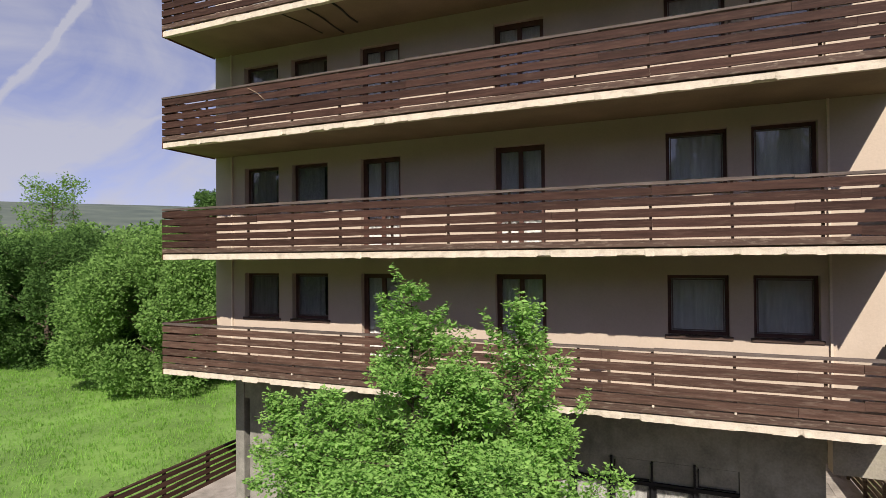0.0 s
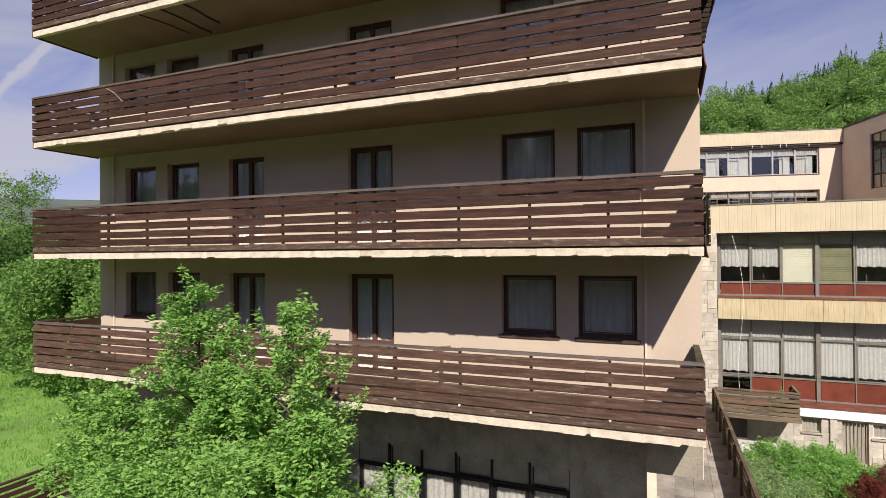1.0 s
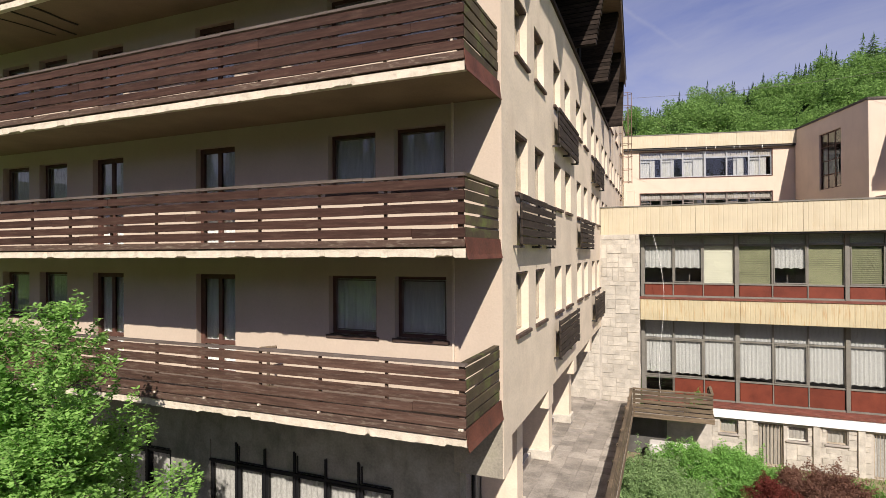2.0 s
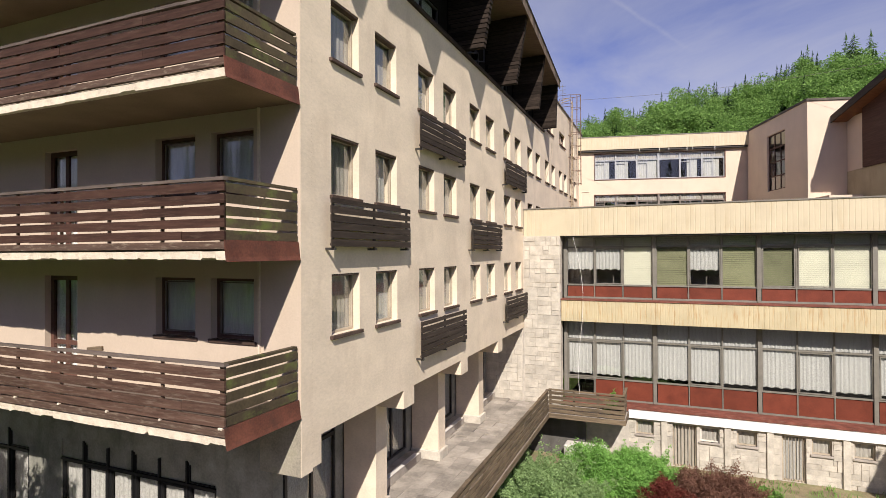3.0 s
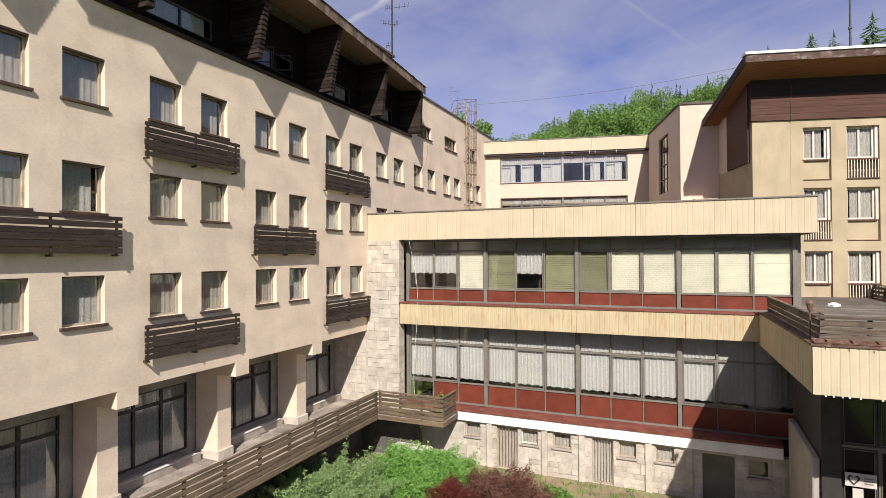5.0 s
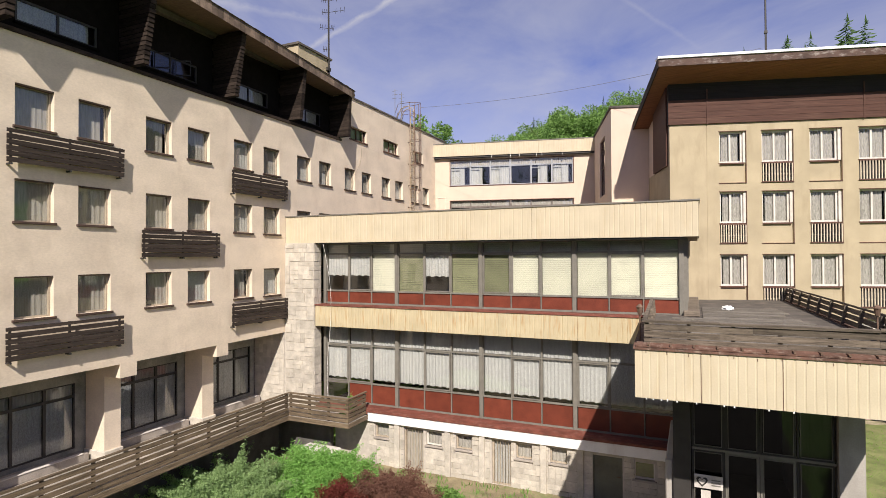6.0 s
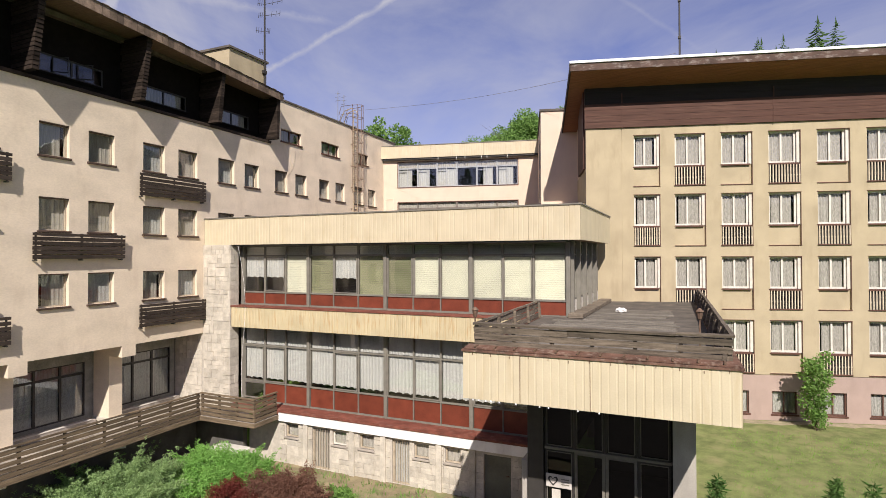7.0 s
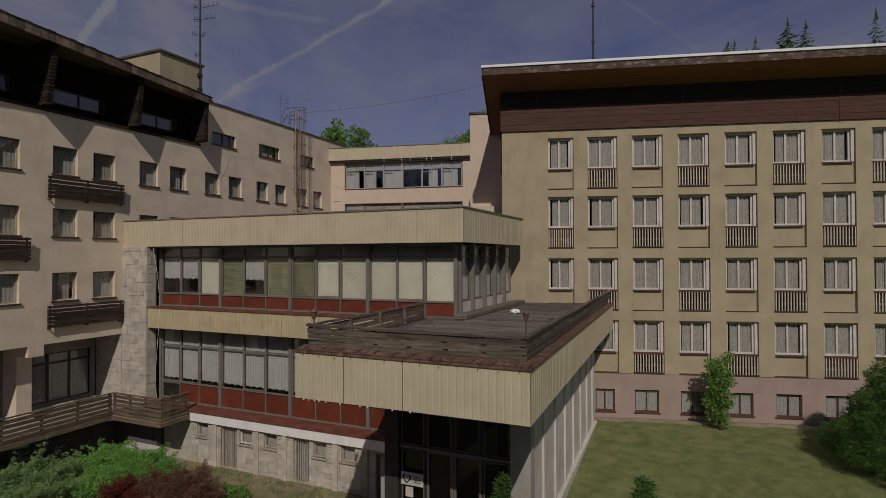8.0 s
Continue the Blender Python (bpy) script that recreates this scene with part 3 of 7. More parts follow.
def board_mesh(length, height, thick, seed):
    """A plank with slightly worn, uneven edges, along u from 0."""
    rnd = random.Random(seed)
    k = max(2, int(length / 0.8))
    bm = bmesh.new()
    rows = []
    for i in range(k + 1):
        u = length * i / k
        a, b = rnd.uniform(-0.006, 0.006), rnd.uniform(-0.006, 0.006)
        o = rnd.uniform(-0.004, 0.004)
        rows.append([bm.verts.new(p) for p in ((u, o, a), (u, o + thick, a), (u, o + thick, height + b), (u, o, height + b))])
    for i in range(k):
        for j in range(4):
            bm.faces.new((rows[i][j], rows[i][(j + 1) % 4], rows[i + 1][(j + 1) % 4], rows[i + 1][j])[::-1])
    bm.faces.new(rows[0])
    bm.faces.new(rows[-1][::-1])
    bmesh.ops.recalc_face_normals(bm, faces=bm.faces[:])
    return bm


def run_of_boards(parent, m, length, levels, height, thick, mat, seg=3.9, seed=0, name="board", skip=()):
    """Boards in rows, each row made of planks end to end."""
    rnd = random.Random(seed)
    for r, z in enumerate(levels):
        u = 0.0
        first = seg * (0.55 + 0.45 * ((r * 7 + seed) % 3) / 2)
        while u < length - 0.05:
            l = min(first if u == 0 else seg, length - u)
            if length - (u + l) < 0.5:
                l = length - u
            if (r, round(u)) not in skip:
                key = ("b", round(l, 2), height, thick, mat.name, (r + seed) % 4)
                me = cached(key, lambda: mesh_of(name, board_mesh(l - 0.004, height, thick, (r + seed) % 4), mat))
                place(name, me, parent, m @ pose(u + 0.002, rnd.uniform(-0.006, 0.006), z + rnd.uniform(-0.008, 0.008), 0, rnd.uniform(-0.12, 0.12), 0))
            u += l

# ---------------------------------------------------------------- ground


def smooth(a, b, x):
    t = min(1.0, max(0.0, (x - a) / (b - a)))
    return t * t * (3 - 2 * t)


def ground_z(x, y):
    """The lie of the land: meadow, sunken courtyard, upper lawn, wooded slopes."""
    z = 0.85 + (-1.4 - 0.85) * smooth(-8, 2, x) * smooth(14, 7, y)
    if y >= 7:
        z = 0.85 + (-2.25) * max(smooth(-8, 2, x) * smooth(14, 7, y), smooth(1.0, 2.4, x))
    lawn = 0.30 - 0.035 * max(0.0, 37 - y)
    z = z + (lawn - z) * smooth(24.0, 26.5, x)
    r = math.hypot(x - 10, y - 20)
    ridge = 16.8 + 12.3 * smooth(-24, 14, x) + 2.2 * smooth(10, 40, x) - 1.5 * smooth(28, 37, x) - 7 * smooth(38, 54, x)
    z += ridge * smooth(60, 104, y) * smooth(-110, -30, x)
    z += 30 * smooth(160, 500, y) * smooth(-150, 50, x)
    # unseen rise to the south, added to dim window reflections and skylight
    z += 30 * smooth(-38, -110, y)
    z += 125 * smooth(350, 1500, r) + 60 * smooth(1500, 4000, r)
    z += 1.2 * noise.noise(Vector((x * 0.03, y * 0.03, 0))) * smooth(60, 120, r)
    z += 9 * noise.noise(Vector((x * 0.004, y * 0.004, 3))) * smooth(250, 700, r)
    return z


def build_ground():
    def axis(c, fine, step, far):
        a = [i * step for i in range(-int(fine / step), int(fine / step) + 1)]
        d, p = step, a[-1]
        while p < far:
            d *= 1.18
            p += d
            a.append(p)
            a.insert(0, -p)
        return [c + v for v in a]
    xs, ys = axis(8, 48, 1.2, 4500), axis(24, 48, 1.2, 4500)
    verts = [(x, y, ground_z(x, y) - (0.3 if 26.2 < x < 41.0 and 21.0 < y < 43.0 else 0.0)) for y in ys for x in xs]
    k = len(xs)
    faces = [(j * k + i, j * k + i + 1, (j + 1) * k + i + 1, (j + 1) * k + i) for j in range(len(ys) - 1) for i in range(k - 1)]
    me = bpy.data.meshes.new("ground")
    me.from_pydata(verts, [], faces)
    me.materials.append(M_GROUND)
    for p in me.polygons:
        p.use_smooth = True
    ob = new("ground", me)
    tagged(ob, "green meadow and lawn rising to wooded hills", "ground", kind="structure")


build_ground()

# unseen forecourt, added dark so less green light bounces onto the front
bm = bmesh.new()
prism(bm, [(-14, -40), (46, -40), (46, 13), (30, 15), (14, 15), (4.8, 7.9), (-12.4, 7.9), (-12.5, 2)], -1.6, -0.98)
tagged(place("road", mesh_of("road", bm, M_ASPHALT)), "unseen asphalt forecourt added to cut green bounce light", "road", kind="structure")
# sloping drive down to the forecourt, added to dim green bounce on the hotel
bm = bmesh.new()
rows = [[bm.verts.new((x, y, max(ground_z(x, y) + 0.05, -0.97))) for x in [-11.4 + 0.7 * i for i in range(21)]] for y in [-38 + 1.2 * j for j in range(40)] + [9.6]]
for lo, hi in zip(rows, rows[1:]):
    for i in range(20):
        bm.faces.new((lo[i], lo[i + 1], hi[i + 1], hi[i]))
tagged(place("road", mesh_of("road", bm, M_ASPHALT, True)), "asphalt drive along the hotel front, added to cut bounce light", "road", kind="structure")
bm = bmesh.new()
nx, ny = 14, 14
gv = [[bm.verts.new(((25.2 if i or j < 4 else 24.7) + 17.0 * i / nx, 20.0 + (18.4 + 4.9 * i / nx) * j / ny, ground_z(max(27, 25.2 + 17.0 * i / nx), 20.0 + (18.4 + 4.9 * i / nx) * j / ny) + 0.06)) for j in range(ny + 1)] for i in range(nx + 1)]
for i in range(nx):
    for j in range(ny):
        bm.faces.new((gv[i][j], gv[i + 1][j], gv[i + 1][j + 1], gv[i][j + 1]))
bmesh.ops.recalc_face_normals(bm, faces=bm.faces[:])
tagged(place("lawn", mesh_of("lawn", bm, M_LAWN, True)), "dull green mown lawn with yellowish patches", "lawn", kind="structure")
bm = bmesh.new()
prism(bm, [(3.4, 15.0), (20.3, 15.0), (20.3, 28.55), (3.4, 28.55)], -1.5, -1.06)
# unseen apron, added so the doors mirror asphalt instead of grass
bm2 = bmesh.new()
prism(bm2, [(20.5, 14.6), (25.2, 14.6), (25.2, 24.25), (20.5, 24.25)], -1.4, -0.93)
tagged(place("pavement", mesh_of("pavement", bm2, M_ASPHALT)), "unseen asphalt apron added to darken the door reflections", "pavement", kind="structure")
yard = tagged(place("pavement", mesh_of("pavement", bm, M_EARTH)), "bare courtyard earth with weeds below the stone basement", "ground", kind="structure")

# ---------------------------------------------------------------- hotel wing with balconies
F = pose(0, 11.6, 0)
SKEW = 1.05  # the long side wall runs a little out of square
C = pose(3.915, 11.6, 0, 0, 0, 90 + SKEW) @ pose(-11.6, 0, 0)


def wall_x(y):
    return 3.915 - math.tan(radians(SKEW)) * (y - 11.6)


hotel = thing("hotel_wing", pose(3.875, 11.6, 1.1), "cream rendered hotel wing with brown timber balconies and dark shingled attic", "building")

# front wall: openings (u0, u1, z0, z1)
FLOORS = [5.12, 7.97, 10.80, 13.65]
WIN_U = [(-10.53, -9.38), (-8.95, -7.83), (0.23, 1.34), (1.75, 2.83)]
DOOR_U = [(-6.85, -5.74), (-3.37, -2.22)]
front_holes, front_windows, front_doors = [], [], []
for k, fz in enumerate(FLOORS[:3] + [13.65]):
    top = (7.44, 10.31, 13.1, 15.9)[k]
    sill = top - 1.19
    for a, b in WIN_U:
        front_holes.append((a, b, sill, top))
        front_windows.append((a, b, sill, top))
    for a, b in DOOR_U:
        front_holes.append((a, b, fz + 0.02, top))
        front_doors.append((a, b, fz + 0.02, top))
SHOP = (-3.37, 1.5, 1.35, 3.54)
SHOP_LEFT = (-9.4, -4.6, 1.35, 3.54)
GF = pose(0, 11.98, 0)
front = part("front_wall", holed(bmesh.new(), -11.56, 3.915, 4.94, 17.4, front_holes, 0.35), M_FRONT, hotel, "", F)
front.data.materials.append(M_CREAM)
# the corner's end face keeps the full cream
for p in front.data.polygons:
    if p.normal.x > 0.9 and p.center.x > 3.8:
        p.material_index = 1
for v in front.data.vertices:
    if v.co.x > 3.9 and v.co.y > 0.3:
        v.co.x -= 0.0064
part("lintel_band", boxes((-11.2, 2.97, 0.0, 0.3, 3.9, 4.938)), M_GREENWALL, hotel, "damp grey concrete band below the first balcony", GF)
beam = part("corner_beam", boxes((2.972, 3.915, 0.0, 0.35, 3.84, 4.938)), M_CREAM, hotel, "", F)
for v in list(beam.data.vertices):
    if v.co.x > 3.9 and v.co.y > 0.3:
        v.co.x -= 0.0064
part("corner_facing", boxes((2.972, 3.905, -0.004, -0.001, 3.842, 4.93)), M_DAMPFACE, hotel, "mottled damp face of the corner beam", F)
part("ground_floor_wall", holed(bmesh.new(), -10.72, 2.94, 0.2, 3.9, [SHOP, SHOP_LEFT], 0.3), M_GREENWALL, hotel, "damp grey ground-floor wall", GF)

# long side wall facing the courtyard
BAYS = [12.60 + 4.195 * k for k in range(8)]
WINS = []
side_holes = []
for k, y0 in enumerate(BAYS):
    for r, top in enumerate((7.50, 10.30, 13.03)):
        for a in (y0, y0 + 1.81):
            w = 1.08
            WINS.append((a, a + w, top - 1.22, top, r, k))
            side_holes.append((a, a + w, top - 1.22, top))
ATTIC = [(34.1, 35.95, 14.78, 15.5), (38.0, 40.0, 14.72, 15.5), (42.2, 43.8, 14.72, 15.5)]
side_holes += ATTIC
part("side_wall", holed(bmesh.new(), 11.9505, 48.0, 4.45, 14.5, [h for h in side_holes if h[3] < 14.5], 0.35), M_CREAM, hotel, "", C)
part("upper_side_wall", holed(bmesh.new(), 33.0, 48.0, 14.502, 17.1, ATTIC, 0.35), M_CREAM, hotel, "", C)
# beam ends hanging over the ground-floor columns
for k in range(4):
    y0 = 11.9505 if k == 0 else 11.62 + 4.205 * k
    bm = boxes((y0, y0 + (0.277 if k == 0 else 0.62), 0, 0.353 if k == 0 else 0.9, 3.9 if k == 0 else 3.98, 4.448))
    part("beam_end", bm, M_CREAM, hotel, "", C)
part("floor_slab", boxes((12.24, 28.3, 0.0, 1.47, 4.453, 4.55)), M_CREAM, hotel, "", C @ pose(0, 0.352, 0))
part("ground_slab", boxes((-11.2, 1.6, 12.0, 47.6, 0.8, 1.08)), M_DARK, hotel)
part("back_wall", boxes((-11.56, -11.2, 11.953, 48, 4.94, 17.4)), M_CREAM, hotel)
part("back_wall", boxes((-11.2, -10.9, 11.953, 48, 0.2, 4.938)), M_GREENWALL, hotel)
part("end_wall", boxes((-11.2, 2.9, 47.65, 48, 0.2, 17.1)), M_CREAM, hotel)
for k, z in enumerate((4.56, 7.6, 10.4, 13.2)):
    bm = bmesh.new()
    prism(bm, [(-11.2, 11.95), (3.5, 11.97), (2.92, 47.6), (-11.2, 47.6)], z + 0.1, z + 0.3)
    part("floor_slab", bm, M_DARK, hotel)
# unseen inner walls, added to stop the view through and keep rooms dark
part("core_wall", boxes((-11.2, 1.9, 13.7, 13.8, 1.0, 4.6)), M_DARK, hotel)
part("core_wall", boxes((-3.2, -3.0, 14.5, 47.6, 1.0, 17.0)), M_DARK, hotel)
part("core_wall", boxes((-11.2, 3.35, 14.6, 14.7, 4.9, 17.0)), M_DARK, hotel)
bm = bmesh.new()
prism(bm, [(-11.4, 11.8), (3.6, 11.8), (3.02, 47.8), (-11.4, 47.8)], 17.1, 17.3)
part("flat_roof", bm, M_ROOF, hotel)

rnd = random.Random(4)
for a, b, z0, z1 in front_windows:
    big = a > -1
    win = window(hotel, F @ pose(a, 0, z0), b - a, z1 - z0, M_FRAME, (), (), 0.16, "sheer" if big else rnd.choice(("grey", "net")), (0, 1) if big else (0.0, 0.8), M_SILL, 0.065, sill_out=0.03)
    bm = bmesh.new()
    ring_frame(bm, b - a - 0.16, z1 - z0 - 0.16, 0.168, 0.19, 0.022)
    place("sash", mesh_of("sash", bm, M_SASH), win, F @ pose(a + 0.08, 0, z0 + 0.08))
for a, b, z0, z1 in front_doors:
    w, h = b - a, z1 - z0
    window(hotel, F @ pose(a, 0, z0), w, h, M_FRAME, (w / 2,), (0.75,), 0.14, "sheer", (0.04, 0.96), None, 0.11, name="balcony_door")
for a, b, z0, z1, r, k in WINS:
    window(hotel, C @ pose(a, 0, z0), b - a, z1 - z0, M_FRAMEPALE, (), (), 0.16, rnd.choice(("grey", "grey", "net")), rnd.choice(((0, 1), (0, 1), (0, 1), (0.2, 1), (0, 0.85))), M_SILL, 0.055, fold=0.008, head=M_SILL)
for a, b, z0, z1 in ATTIC:
    window(hotel, C @ pose(a, 0, z0), b - a, z1 - z0, M_FRAME, ((b - a) / 2,), (), 0.14, "grey", (0, 0.8), sill=M_FRAME)

# ground-floor front glazing
for u0, u1, z0, z1 in (SHOP, SHOP_LEFT):
    w = (u1 - u0) / 6
    for i in range(6):
        window(hotel, GF @ pose(u0 + i * w + 0.02, 0, z0), w - 0.04, 1.70, M_BLACKFRAME, (), (), 0.02, "net", (0, 1), None, 0.05, M_GLASSDULL, name="shop_window")
        if i in (1, 4):
            part("opening_light", boxes((u0 + i * w + 0.06, u0 + i * w + 0.085, 0.0, 0.05, z0 + 0.05, z0 + 1.66), (u0 + i * w + w - 0.085, u0 + i * w + w - 0.06, 0.0, 0.05, z0 + 0.05, z0 + 1.66), (u0 + i * w + 0.085, u0 + i * w + w - 0.085, 0.0, 0.05, z0 + 1.62, z0 + 1.66)), M_BLACKFRAME, hotel, "", GF)
        part("top_panel", boxes((u0 + i * w + 0.012, u0 + (i + 1) * w - 0.012, 0.03, 0.08, z0 + 1.745, z1 - 0.01), bevel=0.006), M_GREENWALL, hotel, "", GF)
        if i % 2 == 1:
            part("top_light_bead", boxes((u0 + i * w + 0.06, u0 + i * w + 0.08, -0.004, 0.03, z0 + 1.79, z1 - 0.06), (u0 + i * w + 0.06, u0 + i * w + w - 0.06, -0.004, 0.03, z0 + 1.77, z0 + 1.79)), M_BLACKFRAME, hotel, "", GF)
        if i:
            part("mullion", boxes((u0 + i * w - 0.022, u0 + i * w + 0.022, -0.025, 0.06, z0, z1 + (0.03 if i % 2 else -0.03))), M_BLACKFRAME, hotel, "tall black glazing post", GF)
    part("transom", boxes((u0, u1, -0.02, 0.08, z0 + 1.695, z0 + 1.745)), M_BLACKFRAME, hotel, "", GF)

# ground-floor recess behind the columns
RW = C @ pose(0, 1.825, 0)
recess_holes = []
for k in range(4):
    y0 = 12.35 + 4.205 * k
    recess_holes.append((y0 + 0.2, y0 + 3.17, 1.5, 3.74))
part("recess_wall", holed(bmesh.new(), 12.3, 28.4, 1.1, 4.45, recess_holes, 0.3), M_GREENWALL, hotel, "damp grey recessed ground-floor wall", RW)
for a, b, z0, z1 in recess_holes:
    w = (b - a) / 3
    for i in range(3):
        window(hotel, RW @ pose(a + w * i, 0, z0), w, 1.78, M_ALUDARK, (), (), 0.02, "net", (0, 1), None, 0.045, name="ground_floor_window")
        window(hotel, RW @ pose(a + w * i, 0, z0 + 1.78), w, z1 - z0 - 1.78, M_ALUDARK, (), (), 0.02, "grey", (0, 1), None, 0.045, name="top_light")
for k in range(1, 4):
    y0 = 11.65 + 4.205 * k
    col = part("column", boxes((y0, y0 + 0.6, 0.82, 1.78, 1.42, 4.45)), M_CREAM, hotel, "", C)
    place("pedestal", mesh_of("pedestal", boxes((y0 - 0.06, y0 + 0.66, 0.74, 1.8, 1.1, 1.42), bevel=0.02), M_STONE), col, C)
for k in range(4):
    y0 = 12.3 + 4.205 * k
    part("window_plinth", boxes((y0, y0 + 3.4, -0.45, 0.0, 1.1, 1.36), bevel=0.012), M_CONC, hotel, "", RW)
    part("plinth_cap", boxes((y0 + 0.15, y0 + 3.2, -0.47, -0.30, 1.364, 1.40), bevel=0.01), M_WHITEWALL, hotel, "", RW)

# balconies along the front
X0, X1, YF = -11.54, 3.875, 9.82


def ragged_edge(x0, x1, y, z0, z1, thick, seed):
    """The slab's front edge, straight, with sharp chips broken out of its lower line."""
    rnd = random.Random(seed)
    bm = bmesh.new()
    k = 420
    chip = [0.0] * (k + 1)
    for _ in range(46):
        at, wide, deep = rnd.randint(0, k), rnd.randint(1, 14), rnd.choice((0.006, 0.008, 0.012, 0.016, 0.035))
        for i in range(max(0, at), min(k, at + wide) + 1):
            chip[i] = max(chip[i], deep * rnd.uniform(0.7, 1.0))
    rows = []
    for i in range(k + 1):
        x = x0 + (x1 - x0) * i / k
        dz = chip[i] + rnd.uniform(0, 0.005) + 0.012 * max(0, noise.noise(Vector((x * 0.5, seed * 3.1, 0))))
        dy = chip[i] * 0.5 + 0.006 * noise.noise(Vector((x * 1.3, seed * 5.1, 4)))
        rows.append([bm.verts.new(p) for p in ((x, y + dy, z0 + dz), (x, y + thick, z0 + 0.01), (x, y + thick, z1), (x, y + dy * 0.3, z1))])
    for i in range(k):
        for j in range(4):
            bm.faces.new((rows[i][j], rows[i][(j + 1) % 4], rows[i + 1][(j + 1) % 4], rows[i + 1][j]))
    bm.faces.new(rows[0][::-1])
    bm.faces.new(rows[-1])
    bmesh.ops.recalc_face_normals(bm, faces=bm.faces[:])
    return bm


BOTTOMS = [4.95, 7.82, 10.64, 13.47]
for k, zb in enumerate(BOTTOMS):
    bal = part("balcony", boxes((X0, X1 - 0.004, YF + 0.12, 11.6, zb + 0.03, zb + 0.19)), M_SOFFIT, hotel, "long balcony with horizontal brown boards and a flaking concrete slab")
    place("slab_edge", mesh_of("slab_edge", ragged_edge(X0, X1, YF, zb, zb + 0.14, 0.115, k + 1), M_SLAB), bal)
    place("kick_board", mesh_of("kick_board", boxes((X0, X1, YF - 0.035, YF + 0.03, zb + 0.165, zb + 0.285), bevel=0.006), M_WOODKICK), bal)
    place("floor_tiles", mesh_of("floor_tiles", boxes((X0 + 0.03, X1 - 0.02, YF + 0.14, 11.597, zb + 0.194, zb + 0.21)), M_TILE), bal)
    bm = bmesh.new()
    prof = [(X1 + 0.004, zb + 0.31), (X1 + 0.016, zb + 0.31), (X1 + 0.045, zb + 0.05), (X1 + 0.065, zb - 0.025), (X1 + 0.055, zb - 0.03), (X1 + 0.034, zb + 0.04)]
    ends = [[bm.verts.new((x, y, z)) for x, z in prof] for y in (YF - 0.04, 11.57)]
    bm.faces.new(ends[0][::-1])
    bm.faces.new(ends[1])
    for i in range(6):
        bm.faces.new((ends[0][i], ends[0][(i + 1) % 6], ends[1][(i + 1) % 6], ends[1][i]))
    bmesh.ops.recalc_face_normals(bm, faces=bm.faces[:])
    place("side_fascia", mesh_of("side_fascia", bm, M_REDPLATE), bal)
    place("side_fascia", mesh_of("side_fascia", boxes((X0 - 0.03, X0 - 0.003, YF, 11.56, zb, zb + 0.2)), M_REDPLATE), bal)
    levels = [zb + 0.31 + 0.187 * i for i in range(5)]
    run_of_boards(bal, pose(X0, YF - 0.03, 0), X1 - X0, levels, 0.142, 0.035, M_WOODFADED if k == 0 else M_WOOD, 3.85, k)
    run_of_boards(bal, pose(X0, YF - 0.04, 0), X1 - X0, [zb + 1.235], 0.045, 0.10, M_HANDRAIL, 3.85, k + 2, "handrail")
    side = pose(X1 - 0.01, YF + 0.02, 0, 0, 0, 90)
    run_of_boards(bal, side, 1.72, levels, 0.142, 0.035, M_WOODMOSS, 3.85, k)
    run_of_boards(bal, side, 1.72, [zb + 1.235], 0.045, 0.10, M_WOODMOSS, 3.85, k, "handrail")
    side = pose(X0 + 0.03, YF + 0.02, 0, 0, 0, 90)
    run_of_boards(bal, side, 1.72, levels, 0.142, 0.035, M_WOOD, 3.85, k)
    run_of_boards(bal, side, 1.72, [zb + 1.235], 0.045, 0.10, M_WOOD, 3.85, k, "handrail")
    post = cached("bal_post", lambda: mesh_of("post", boxes((-0.022, 0.022, 0.008, 0.05, 0.0, 1.09)), M_STEEL))
    stub = cached("bal_stub", lambda: mesh_of("stub", boxes((-0.02, 0.02, -0.05, 0.02, -0.03, 0.012), bevel=0.009), M_SLAB))
    u = X0 + 0.06
    for i in range(13):
        x = 2.51 - 1.262 * (10 - i) if i < 12 else X1 - 0.06
        if x > X0:
            place("post", post, bal, pose(x, YF, zb + 0.15))
            if k == 0:
                place("stub", stub, bal, pose(x, YF, zb + 0.3))
for (xa, ya), (xb, yb), w in (((-7.24, 9.95), (-7.21, 11.44), 0.022), ((-6.56, 9.95), (-6.59, 11.05), 0.026), ((-7.93, 9.95), (-7.71, 11.26), 0.014)):
    bm = bmesh.new()
    pipe(bm, [(xa + (xb - xa) * i / 8 + 0.02 * math.sin(7 * i / 8 + xa), ya + (yb - ya) * i / 8, 13.488) for i in range(9)], w * 0.9)
    part("soffit_seam", bm, M_DARK, bal, "dark open seam across the soffit")
bm = bmesh.new()
pipe(bm, [(-8.78, 9.765, 11.82), (-8.50, 9.755, 11.67), (-8.25, 9.765, 11.45)], 0.008, 4)
part("loose_wire", bm, M_STEELPALE, hotel, "pale loose wire on the balcony boards")
# rain pipe on the wall
part("rain_pipe", boxes((-10.98, -10.94, -0.05, -0.005, 5.2, 17)), M_CREAM, hotel, "", F)
part("rain_pipe", boxes((2.96, 3.0, -0.05, -0.005, 5.2, 17)), M_CREAM, hotel, "", F)

